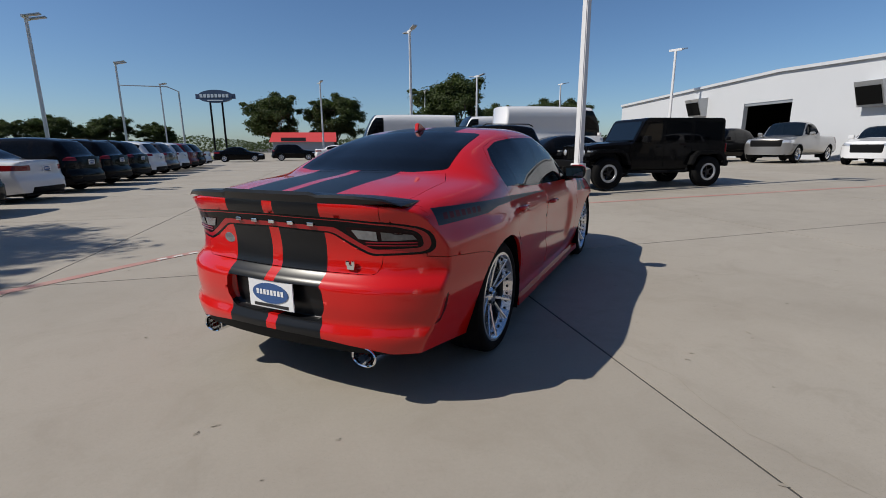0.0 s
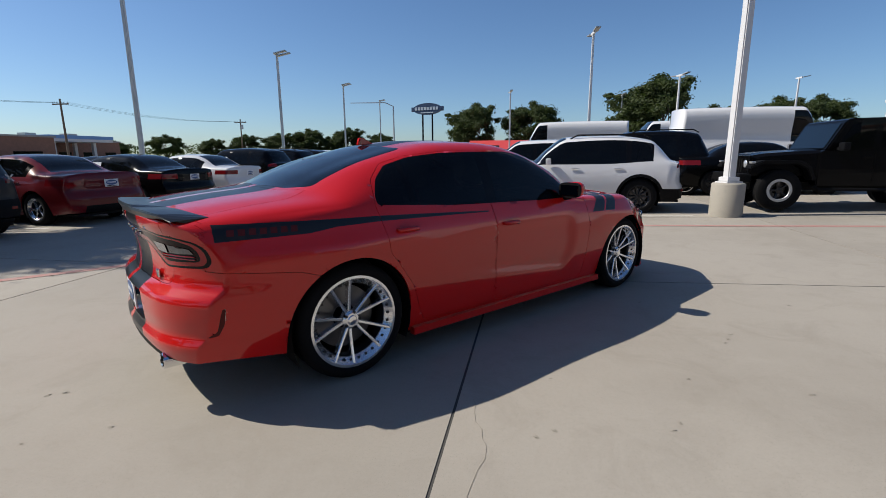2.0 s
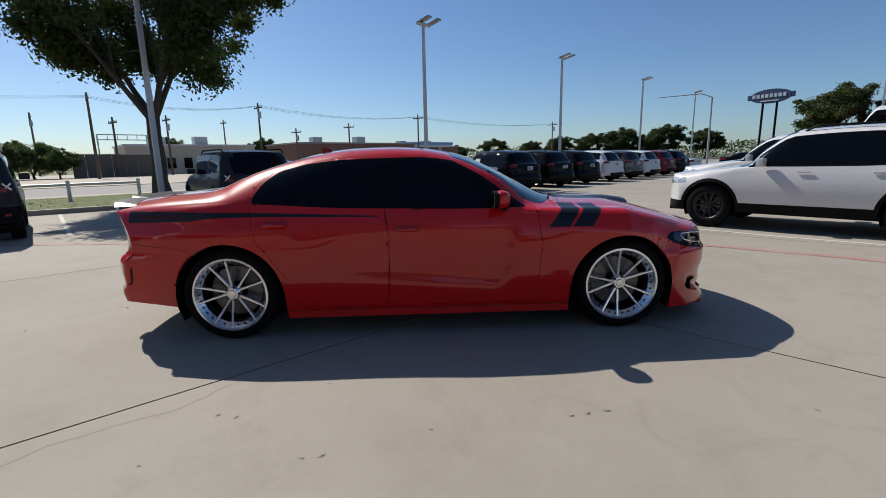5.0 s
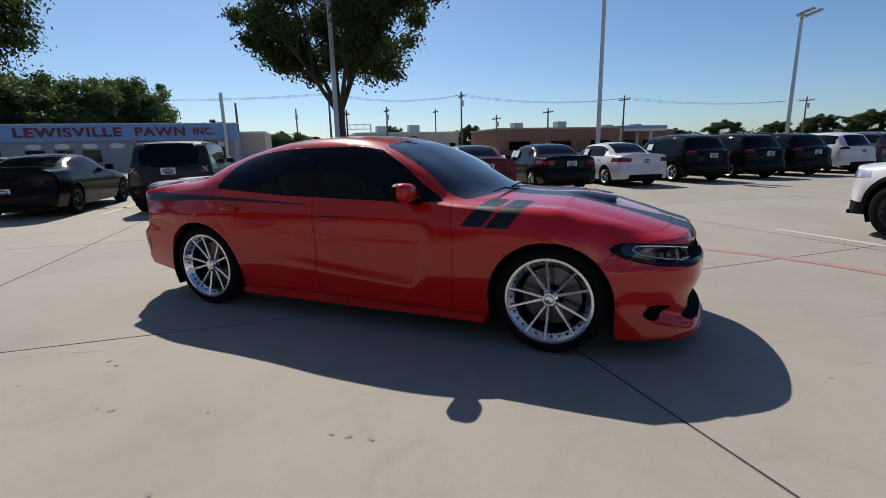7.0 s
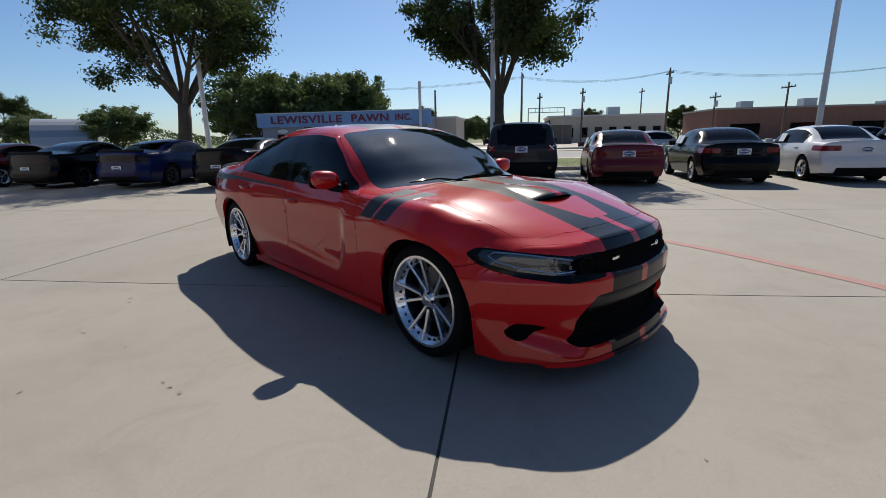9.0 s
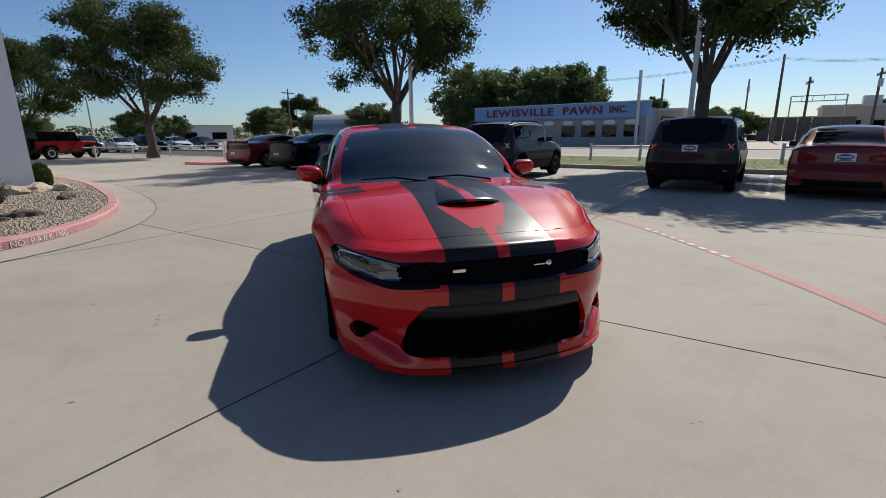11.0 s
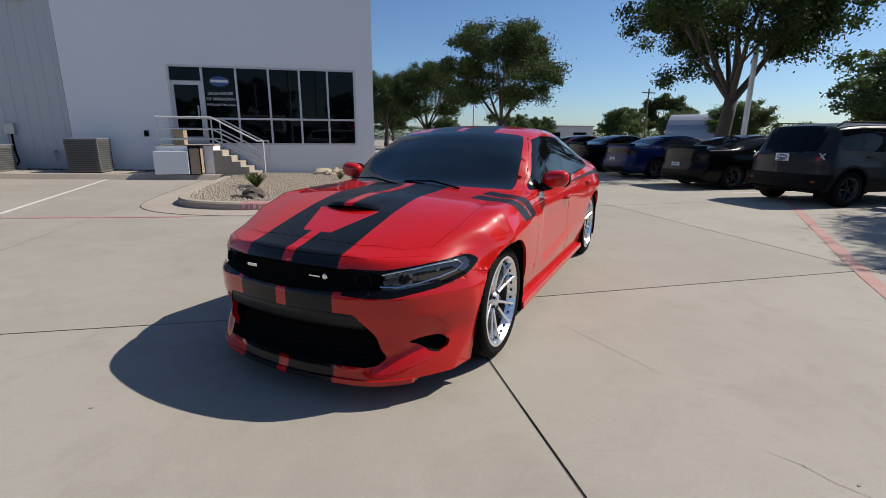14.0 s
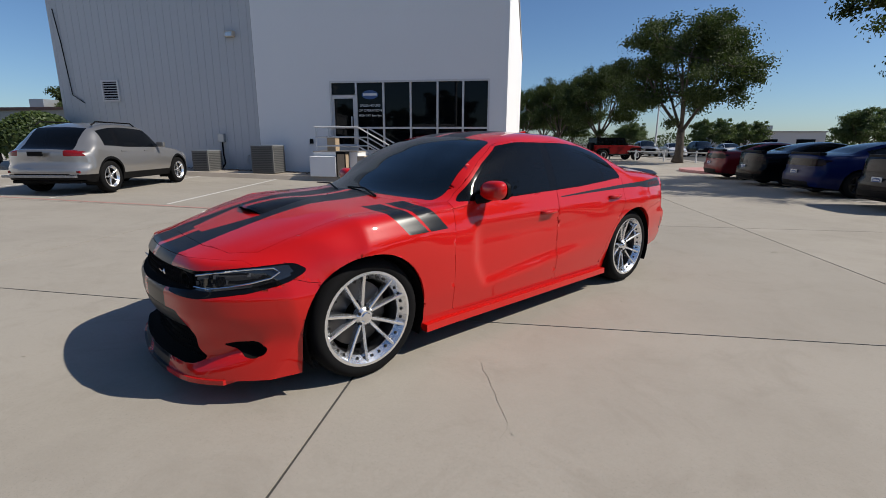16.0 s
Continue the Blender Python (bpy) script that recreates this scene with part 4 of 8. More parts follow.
def hero_details(car):
    """What is fixed to the red sedan: wheels, mirrors, spoiler, scoop, lamps, badges."""
    # liners and underside
    for x, r in ((1.525, 0.40), (-1.525, 0.405)):
        for s in (1, -1):
            b = bmesh.new()
            arch_liner(b, x, 0.355, r, s * 0.925, s * 0.55)
            part("arch_liner", b, M["void_shade"], car)
    b = bmesh.new()
    box(b, -1.10, -0.86, 0.17, 1.10, 0.86, 0.20)
    box(b, -2.25, -0.60, 0.27, -1.10, 0.60, 0.30)
    box(b, 1.10, -0.60, 0.17, 2.12, 0.60, 0.20)
    part("underbody", b, M["black_plastic"], car)
    for x in (1.525, -1.525):
        for s in (1, -1):
            wheel(car, (x, s * 0.785, 0.362), s, 0.362, 0.283, 0.27, "split")
    # skirts and front lip
    for s in (1, -1):
        b = bmesh.new()
        prism(b, [(-1.09, s * 0.87), (-1.09, s * 0.918), (0.9, s * 0.918), (1.10, s * 0.925), (1.10, s * 0.87)], 0.165, 0.215)
        part("side_skirt", b, M["red"], car)
    b = bmesh.new()
    ys = [0.70 * k / 12 for k in range(-12, 13)]
    out = [(HERO["nose"](abs(y), 0.16) + 0.015, y) for y in ys]
    inn = [(HERO["nose"](abs(y), 0.16) - 0.12, y) for y in ys]
    prism(b, out + inn[::-1], 0.125, 0.152)
    part("front_lip", b, M["striped"], car)
    # mirrors
    for s in (1, -1):
        b = bmesh.new()
        bmesh.ops.create_uvsphere(b, u_segments=24, v_segments=14, radius=1.0)
        for v in b.verts:
            x, y, z = v.co
            k = 1.0 if x > 0 else 0.55
            v.co = (0.545 + 0.075 * math.copysign(abs(x) ** 0.8, x) * k, s * (0.97 + 0.105 * math.copysign(abs(y) ** 0.75, y)), 1.055 + 0.068 * math.copysign(abs(z) ** 0.75, z) + 0.01 * y)
        bmesh.ops.recalc_face_normals(b, faces=b.faces[:])
        mir = part("mirror", b, M["red"], car, smooth=True)
        b = bmesh.new()
        prism(b, [(s * 0.972 + 0.104 * math.copysign(abs(math.cos(t)) ** 0.6, math.cos(t)), 1.055 + 0.064 * math.copysign(abs(math.sin(t)) ** 0.6, math.sin(t))) for t in (2 * math.pi * k / 28 for k in range(28))], 0.496, 0.525, Matrix(((0, 0, 1, 0), (1, 0, 0, 0), (0, 1, 0, 0), (0, 0, 0, 1))))
        part("mirror_rim", b, M["black_plastic"], mir)
        b = boxed(0.490, s * 0.975 - 0.085, 1.01, 0.497, s * 0.975 + 0.085, 1.098, bevel=0.003)
        part("mirror_glass", b, M["mirror_dark"], mir)
        b = bmesh.new()
        tube(b, [(0.60, s * 0.86, 0.99), (0.57, s * 0.93, 1.0), (0.55, s * 0.97, 1.02)], [0.035, 0.03, 0.025], 10)
        part("mirror_arm", b, M["black_plastic"], mir)
    # handles
    for x, z, y in ((-0.15, 0.838, 0.911), (-1.135, 0.893, 0.928)):
        for s in (1, -1):
            b = bmesh.new()
            tube(b, [(x - 0.085, s * (y - 0.004), z), (x - 0.07, s * (y + 0.028), z + 0.002), (x + 0.06, s * (y + 0.03), z + 0.002), (x + 0.085, s * (y - 0.004), z)], [0.012, 0.016, 0.016, 0.012], 10)
            part("door_handle", b, M["red"], car, smooth=True)
    # spoiler
    b = bmesh.new()
    n = 36
    rows = []
    for k in range(n + 1):
        y = -0.735 + 1.47 * k / n
        a = abs(y)
        xt = HERO["tail"](min(a, 0.8), 1.03)
        drop = 0.05 * max(0, (a - 0.45) / 0.38) ** 2
        lift = (0.020 if a < 0.30 else 0.012) if a < 0.66 else 0.012 * (0.735 - a) / 0.075
        base = 1.060 - drop
        k_ = min(1.0, max(0.15, (0.745 - a) / 0.22))
        prof = [(xt + 0.16, base + 0.016), (xt + 0.06, base + 0.012 + lift), (xt - 0.012, base + 0.008 + lift * 1.6), (xt - 0.016, base + 0.006 - 0.006 * k_ + lift * 1.2), (xt + 0.0, base + 0.012 - 0.026 * k_), (xt + 0.15, base - 0.03)]
        rows.append([b.verts.new((x, y, z)) for x, z in prof])
    for p, q in zip(rows, rows[1:]):
        for k in range(6):
            b.faces.new((p[k], p[(k + 1) % 6], q[(k + 1) % 6], q[k]))
    b.faces.new(rows[0])
    b.faces.new(rows[-1][::-1])
    bmesh.ops.recalc_face_normals(b, faces=b.faces[:])
    part("spoiler", b, M["vinyl"], car, "satin black lip spoiler", smooth=False)
    # exhaust
    for s in (1, -1):
        b = spin(bmesh.new(), [(0.042, -0.10), (0.046, 0.0), (0.052, 0.004), (0.056, 0.0), (0.056, -0.16)], 24, Matrix.Translation((-2.50, s * 0.545, 0.285)) @ pose(0, 0, 0, 0, 0, 90) @ Matrix.Diagonal((1.35, 1, 0.95, 1)))
        part("exhaust_tip", b, M["chrome"], car, "bright round exhaust tip")
    # roof fin
    b = bmesh.new()
    prism(b, [(-0.09, 0.0), (0.07, 0.0), (-0.03, 0.052), (-0.075, 0.058)], -0.018, 0.018, pose(-0.86, 0, 1.432, 90))
    bmesh.ops.bevel(b, geom=b.edges[:], offset=0.006, segments=2, affect="EDGES")
    part("antenna_fin", b, M["red"], car)
    # hood scoop: a low hump, its mouth closed by faces painted as shade
    hz = lambda x: float(pchip([r[0] for r in HERO["rows"]], [r[11] for r in HERO["rows"]], x))  # noqa: E731
    b = bmesh.new()
    rows = []
    for i in range(13):
        u = i / 12
        x = 1.38 + 0.49 * u
        w = 0.17 + 0.06 * u
        h = 0.034 * (math.sin(u * math.pi / 2) ** 1.5)
        line = []
        for k in range(17):
            y = -1 + 2 * k / 16
            fall = 1 - abs(y) ** 3.5
            line.append(b.verts.new((x - 0.05 * y * y * u, y * w, hz(x) - 0.004 + h * fall - 0.012 * (y * w / 0.3) ** 2)))
        rows.append(line)
    for p, q in zip(rows, rows[1:]):
        for k in range(16):
            f = b.faces.new((p[k], p[k + 1], q[k + 1], q[k]))
            f.smooth = True
    lip = [b.verts.new(v.co + Vector((0.012, 0, -0.014))) for v in rows[-1]]
    low = [b.verts.new((v.co.x - 0.02, v.co.y * 0.94, hz(1.85) - 0.004)) for v in rows[-1]]
    for k in range(16):
        b.faces.new((rows[-1][k], rows[-1][k + 1], lip[k + 1], lip[k]))
        f = b.faces.new((lip[k], lip[k + 1], low[k + 1], low[k]))
        f.material_index = 1
    bmesh.ops.recalc_face_normals(b, faces=b.faces[:])
    scoop = new("hood_scoop", mesh_of("hood_scoop", b, [M["striped"], M["void_shade"]]))
    scoop.parent = car
    # grille lattice
    b = bmesh.new()
    for k in range(-26, 27):
        y = k * 0.022
        for z in (0.63, 0.66, 0.69):
            yy = y + (0.011 if z == 0.66 else 0)
            x = HERO["nose"](abs(yy), z) - 0.012
            if abs(yy) < 0.55:
                tube(b, [(x, yy - 0.011, z), (x, yy, z + 0.012), (x, yy + 0.011, z)], 0.0025, 4, cap=False)
                tube(b, [(x, yy, z + 0.012), (x, yy, z + 0.022)], 0.0025, 4, cap=False)
    part("grille_mesh", b, M["black_plastic"], car)
    b = bmesh.new()
    for k in range(-22, 23):
        y = k * 0.027
        for z in [0.23 + 0.026 * i for i in range(7)]:
            x = HERO["nose"](abs(y), z) - 0.07
            if abs(y) < 0.545 - max(0, z - 0.25) * 0.5:
                tube(b, [(x, y - 0.0135, z), (x, y, z + 0.013), (x, y + 0.0135, z)], 0.003, 4, cap=False)
    part("intake_mesh", b, M["black_plastic"], car)
    b = bmesh.new()
    rows = []
    for z, w in ((0.502, 0.43), (0.495, 0.438), (0.465, 0.455), (0.435, 0.475), (0.415, 0.48), (0.405, 0.47)):
        deep = 0.05 if z < 0.41 else (0.012 if z > 0.5 else 0.002)
        rows.append([b.verts.new((HERO["nose"](abs(w * k / 10), z) - deep, w * k / 10, z)) for k in range(-10, 11)])
    for p, q in zip(rows, rows[1:]):
        for k in range(20):
            b.faces.new((p[k], q[k], q[k + 1], p[k + 1])).smooth = True
    bmesh.ops.recalc_face_normals(b, faces=b.faces[:])
    part("bumper_panel", b, M["satin_trim"], car, "satin black panel above the lower intake")
    # badge on the grille: plain bright shapes
    for y, w in ((-0.255, 0.036), (0.20, 0.036)):
        x = HERO["nose"](abs(y), 0.67) + 0.004
        b = boxed(x - 0.008, y - w, 0.669 if y > 0 else 0.664, x + 0.004, y + w, 0.676 if y > 0 else 0.682, bevel=0.003)
        part("grille_badge", b, M["chrome"], car)
    x = HERO["nose"](0.26, 0.67) + 0.006
    b = spin(bmesh.new(), [(0.001, 0.006), (0.013, 0.004), (0.017, 0)], 12, Matrix.Translation((x, 0.26, 0.674)) @ pose(0, 0, 0, 0, 0, -90))
    part("grille_badge", b, M["chrome"], car)
    # round lamp ducts by the grille and light strips
    for s in (1, -1):
        x = HERO["nose"](0.46, 0.66)
        b = spin(bmesh.new(), [(0.024, -0.05), (0.036, 0.008), (0.046, 0.012), (0.052, 0.0)], 24, Matrix.Translation((x - 0.022, s * 0.455, 0.662)) @ pose(0, 0, 0, 0, 0, -90 + s * 14))
        part("lamp_duct", b, M["black_plastic"], car)
        b = bmesh.new()
        line = [(0.545, 0.640), (0.62, 0.634), (0.70, 0.648), (0.77, 0.668), (0.825, 0.692), (0.845, 0.722), (0.825, 0.742), (0.76, 0.738), (0.68, 0.724), (0.60, 0.709), (0.55, 0.698)]
        pts = []
        for y, z in line:
            pts.append((HERO["nose"](y, z) - 0.002, s * y, z))
        tube(b, pts, 0.0048, 6)
        part("light_strip", b, M["chrome"], car, "clear C-shaped light strip")
        b = bmesh.new()
        for y0, y1, z0, z1 in ((0.560, 0.70, 0.650, 0.672), (0.565, 0.62, 0.678, 0.697), (0.64, 0.77, 0.690, 0.708)):
            q = [(HERO["nose"](y, z) + 0.002, s * y, z) for y, z in ((y0, z0), (y1, z0 + 0.012), (y1, z1 + 0.012), (y0, z1))]
            b.faces.new([b.verts.new(p) for p in q])
        part("lamp_reflector", b, M["smoke_grey"], car)
    # tail: bright letters are kept as bars, emblems as shapes
    for k in range(5):
        y = (k - 2) * 0.125
        x = HERO["tail"](abs(y), 0.935) - 0.004
        b = boxed(x - 0.004, y - 0.02, 0.926, x + 0.004, y + 0.02, 0.944, bevel=0.003)
        part("tail_letter_bar", b, M["chrome"], car)
    for s in (1, -1):
        b = bmesh.new()
        for z in (0.842, 0.856):
            pts = [(HERO["tail"](y, z) - 0.002, s * y, z) for y in (0.54, 0.60, 0.66, 0.72, 0.77)]
            tube(b, pts, 0.004, 6)
        part("tail_light_strip", b, M["lens_red"], car, "red light strip")
        b = bmesh.new()
        q = [(HERO["tail"](y, z) - 0.004, s * y, z) for y, z in ((0.505, 0.872), (0.60, 0.865), (0.60, 0.912), (0.475, 0.918))]
        b.faces.new([b.verts.new(p) for p in q])
        part("reversing_lamp", b, M["lens_grey"], car, "clear reversing lamp")
        b = bmesh.new()
        q = [(HERO["tail"](y, z) - 0.004, s * y, z) for y, z in ((0.62, 0.868), (0.70, 0.868), (0.77, 0.872), (0.755, 0.895), (0.70, 0.905), (0.62, 0.91))]
        b.faces.new([b.verts.new(p) for p in q])
        part("tail_light_insert", b, M["smoke_grey"], car)
    x = HERO["tail"](0.42, 0.77) - 0.003
    b = spin(bmesh.new(), [(0.001, 0.008), (0.035, 0.006), (0.042, 0.0)], 24, Matrix.Translation((x, 0.375, 0.815)) @ pose(0, 0, 0, 0, 0, 90) @ Matrix.Diagonal((1.2, 1, 0.75, 1)))
    part("dealer_badge", b, M["lens_grey"], car)
    b = bmesh.new()
    for dy, dz, w, h in ((0, 0, 0.022, 0.014), (0.016, 0.018, 0.012, 0.012), (-0.016, 0.016, 0.009, 0.016)):
        box(b, x - 0.012, -0.46 + dy - w, 0.73 + dz - h, x, -0.46 + dy + w, 0.73 + dz + h, bevel=0.005)
    part("tail_badge", b, M["chrome"], car)
    number_plate(car, pose(-2.545, 0, 0.552, 0, 0, 90) @ pose(0, 0, 0, 0, 0, 180))
    # print on the side stripes and wing badges: bars
    for s in (1, -1):
        b = bmesh.new()
        for k in range(3):
            box(b, 0.905 + 0.04 * k, s * 0.936 - 0.006, 0.628, 0.937 + 0.04 * k, s * 0.936 + 0.004, 0.652, bevel=0.003)
        badge = part("wing_badge", b, M["lens_red"], car, "red and dark wing badge")
        b = bmesh.new()
        for k in range(4):
            box(b, 0.90 + 0.032 * k, s * 0.936 - 0.006, 0.600, 0.926 + 0.032 * k, s * 0.936 + 0.004, 0.621, bevel=0.003)
        part("badge_bar", b, M["steel"], badge)
    # wipers
    for s, y0 in ((1, 0.42), (-1, -0.10)):
        b = bmesh.new()
        tube(b, [(1.14, y0, 1.012), (1.075, y0 - 0.25, 1.046), (1.065, y0 - 0.5, 1.036)], [0.008, 0.007, 0.005], 6)
        part("wiper", b, M["black_plastic"], car)
    # cabin
    for x, y in ((0.05, 0.37), (0.05, -0.37), (-0.95, 0.37), (-0.95, -0.37)):
        b = boxed(x - 0.28, y - 0.25, 0.35, x + 0.25, y + 0.25, 0.58, bevel=0.05)
        box(b, -0.08, -0.25, 0.0, 0.08, 0.25, 0.62, m=pose(x - 0.25, y, 0.5, 0, -18, 0), bevel=0.05)
        box(b, -0.05, -0.13, 0.0, 0.05, 0.13, 0.17, m=pose(x - 0.44, y, 1.09, 0, -12, 0), bevel=0.04)
        part("car_seat", b, M["interior"], car)
    b = boxed(0.55, -0.72, 0.72, 1.0, 0.72, 0.96, bevel=0.06)
    part("dashboard", b, M["interior"], car)


hero_details(hero)


# ---- parked vehicles ----
def body_rows(p):
    """Section tables for a plain car from its main sizes."""
    wb, W, H, belt = p["wb"] / 2, p["w"] / 2, p["h"], p["belt"]
    xf, xr, sill = wb + p["fo"], -(wb + p["ro"]), p["sill"]
    h0, h1, dk = p["nose_z"], p["cowl_z"], p["deck_z"]
    ri, hi = p.get("rail", 0.70), p.get("hoodw", 0.78)

    def row(x, zc, zr, yr, zb, yb, w=1.0, low=0.0, mid=0.5):
        return (x, W * w * 0.93, sill + low, W * w, mid, W * w * 0.99, zb - 0.14, W * yb, zb, W * yr, zr, zc)

    wt, rt, bg = p["screen_top"], p["roof_end"], p["back_base"]
    cowl = p["cowl_x"]
    tl = p.get("roof_drop", 0.04)
    up = p.get("kick", 0.03)
    return [
        row(xf, h0, h0 - 0.02, 0.55, h0 - 0.07, 0.84, 0.95),
        row(wb, (h0 + 2 * h1) / 3, (h0 + 2 * h1) / 3 - 0.03, hi, (h0 + 2 * h1) / 3 - 0.07, 0.93),
        row(cowl, h1, h1 - 0.04, hi, belt - 0.01, 0.94, 0.99),
        row((cowl + wt) / 2, (h1 + H) / 2 + 0.02, (h1 + H) / 2 - 0.06, (hi + ri) / 2 + 0.03, belt, 0.94, 0.99),
        row(wt, H - 0.03, H - 0.10, ri + 0.02, belt, 0.94, 0.99),
        row((wt + rt) / 2, H, H - 0.06, ri, belt + 0.01, 0.94, 0.99),
        row(rt, H - tl, H - tl - 0.05, ri - 0.01, belt + up, 0.94, 0.995),
        row((rt + bg) / 2, (H - tl + dk) / 2 + 0.03, (H - tl + dk) / 2 - 0.02, ri, belt + up, 0.94, 0.995),
        row(bg, dk, dk - 0.035, 0.74, min(dk - 0.07, belt + 0.05), 0.93),
        row(xr, dk - 0.03, dk - 0.06, 0.70, min(dk - 0.11, belt + 0.03), 0.88, 0.95, 0.06),
    ]


def parked(name, label, category, p, colour, m, rim="plain", glass="tint", dark_low=False, plate=True, group="", sheets=0, rack=False):
    """A parked car: shell, windows, lamps, bumpers, wheels, mirrors, plate."""
    car = thing(name, label, category, m, group)
    wb, W = p["wb"] / 2, p["w"] / 2
    xf, xr = wb + p["fo"], -(wb + p["ro"])
    rows = body_rows(p)
    S = {"rows": rows, "front_bend": wb + 0.05, "rear_bend": -wb - 0.05, "crown": 0.2, "bow": [(p["cowl_x"], 0.25, p.get("bowed", 0.12))],
         "nose": lambda y, z: xf - 0.05 * (y / 0.5) ** 2 - p.get("nose_round", 0.22) * max(0, (y - 0.45) / 0.45) ** 2.2 - 0.35 * max(0, z - p["nose_z"] + 0.15),
         "tail": lambda y, z: xr + 0.03 * (y / 0.5) ** 2 + p.get("tail_round", 0.12) * max(0, (y - 0.5) / 0.4) ** 2.2 + p.get("tail_lean", 1.0) * float(pchip((0.2, 0.36, 0.58, 0.67, 0.9, 1.15), (0.07, 0.0, 0.0, 0.06, 0.07, 0.12), z))}
    xs = np.unique(np.concatenate([np.linspace(xr, xf, 44), [p["cowl_x"], p["screen_top"], p["roof_end"], p["back_base"]]]))
    counts = (4, 5, 3, 6, 3, 4)
    bm = hull(S, xs, counts)
    tag, row = bm.faces.layers.int["tag"], bm.faces.layers.int["row"]
    r = p["wheel_r"]
    for x in (wb, -wb):
        for s in (1, -1):
            fs = knife(bm, arch_poly(x, r, r + p.get("arch", 0.05), 14), (0, 2), side(s, W * 0.55))
            bmesh.ops.delete(bm, geom=fs, context="FACES")
    nb, nr = counts_sum(counts, 3), counts_sum(counts, 4)
    pillars = p["pillars"]
    for f in bm.faces:
        c = f.calc_center_median()
        v = f[row]
        zr = float(pchip([q[0] for q in rows], [q[10] for q in rows], c.x))
        if nb <= v < nr and zr - p["belt"] > 0.12:
            if v < nr - 1 and pillars[-1] < c.x < pillars[0] + 0.04 and len(pillars) > 2:
                f.material_index = 1
            for k, (a, b) in enumerate(zip(pillars, pillars[1:])):
                if b + 0.04 < c.x < a - 0.04 and v < nr - 1:
                    f[tag] = 10 + k + (4 if c.y < 0 else 0)
        if nr <= v < 999:
            if p["screen_top"] < c.x < p["cowl_x"] and abs(c.y) < W * 0.9:
                f[tag] = 20
            if p["back_base"] < c.x < p["roof_end"] and not p.get("solid_back") and abs(c.y) < W * p.get("rail", 0.7) * 0.9 and c.z > p["belt"] + p.get("glass_low", -0.2):
                f[tag] = 21
        if dark_low and f[tag] == 0 and c.z < p.get("clad", 0.36):
            f[tag] = 40
    for s in (1, -1):
        for box_, side_x, val in ((p["head"], 1, 30), (p["tail_lamp"], -1, 32)):
            y0, y1, z0, z1 = box_
            poly = [(s * y0, z0), (s * y1, z0 + (0.02 if side_x > 0 else 0)), (s * y1, z1), (s * y0, z1 - (0.03 if side_x > 0 else 0))]
            knife(bm, rounded(poly, 0.02, 2), (1, 2), lambda f, s=s, q=side_x: f.calc_center_median().x * q > (wb + 0.40 if q > 0 else wb + p.get("tail_wrap", 0.35)) and f.calc_center_median().y * s > 0, val + (s < 0))
    knife(bm, rounded([(-W * 0.72, 0.0), (W * 0.72, 0.0), (W * 0.66, p["sill"] + 0.2), (-W * 0.66, p["sill"] + 0.2)], 0.04, 2), (1, 2), lambda f: f.calc_center_median().x < -wb - 0.4, 41)
    if dark_low:
        for x in (wb, -wb):
            for s in (1, -1):
                knife(bm, arch_poly(x, r, r + p.get("arch", 0.05) + 0.055, 14), (0, 2), lambda f, s=s: f.calc_center_median().y * s > W * 0.55 and f[tag] == 0, 40)
    if "band" in p:
        z0, z1 = p["band"]
        knife(bm, rounded([(-W * 0.90, z0), (W * 0.90, z0), (W * 0.88, z1), (-W * 0.88, z1)], 0.03, 2), (1, 2), lambda f: f.calc_center_median().x < -wb - 0.55 and f[tag] not in (32, 33), 42)
    if "bumper_z" in p:
        knife(bm, [(-W * 1.2, 0.0), (W * 1.2, 0.0), (W * 1.2, p["bumper_z"]), (-W * 1.2, p["bumper_z"])], (1, 2), lambda f: f.calc_center_median().x < -wb - 0.45, 43)
    g = p["grille"]
    knife(bm, rounded([(-g[0], g[1]), (g[0], g[1]), (g[0] * 1.05, g[2]), (-g[0] * 1.05, g[2])], 0.03, 2), (1, 2), lambda f: f.calc_center_median().x > wb + 0.4, 34)
    two = [colour, M["black_gloss"]]
    names = {0: ("body_shell", two, ""), 20: ("windscreen", M["tint"] if p.get("black_mirror") else M["shade_glass"], ""), 21: ("rear_window", M["tint"], ""), 30: ("headlight", M["lens_clear"], ""), 31: ("headlight", M["lens_clear"], ""),
             32: ("tail_light", M[p.get("lamp", "lens_red")], ""), 33: ("tail_light", M[p.get("lamp", "lens_red")], ""), 34: ("grille", M["black_plastic"], ""), 40: ("lower_cladding", M["black_plastic"], ""), 41: ("rear_diffuser", M["black_plastic"], ""), 42: ("tail_panel", M["black_gloss"], ""), 43: ("rear_bumper", M["black_plastic"], "")}
    tags = sorted({f[tag] for f in bm.faces})
    for t in tags:
        n, mt, lb = names.get(t, ("side_window", M[glass], ""))
        part(n, lift_out_mats(bm, t, 0.0, 0.02) if t == 0 else lift_out(bm, t, 0.0, 0.02), mt, car, lb)
    bm.free()
    b = bmesh.new()
    for x in (wb, -wb):
        for s in (1, -1):
            arch_liner(b, x, r, r + p.get("arch", 0.05) - 0.005, s * (W - 0.03), s * (W - 0.40), 10)
    box(b, xr + 0.15, -W * 0.8, p["sill"] - 0.02, xf - 0.15, W * 0.8, p["sill"] + 0.03)
    part("underbody", b, M["black_plastic"], car)
    for x in (wb, -wb):
        for s in (1, -1):
            wheel(car, (x, s * (W - 0.125), r), s, r, p.get("rim_r", r * 0.68), 0.22, "plain", p.get("spokes", 5), M["black_rim"] if rim == "black" else M["alloy"], seg=28)
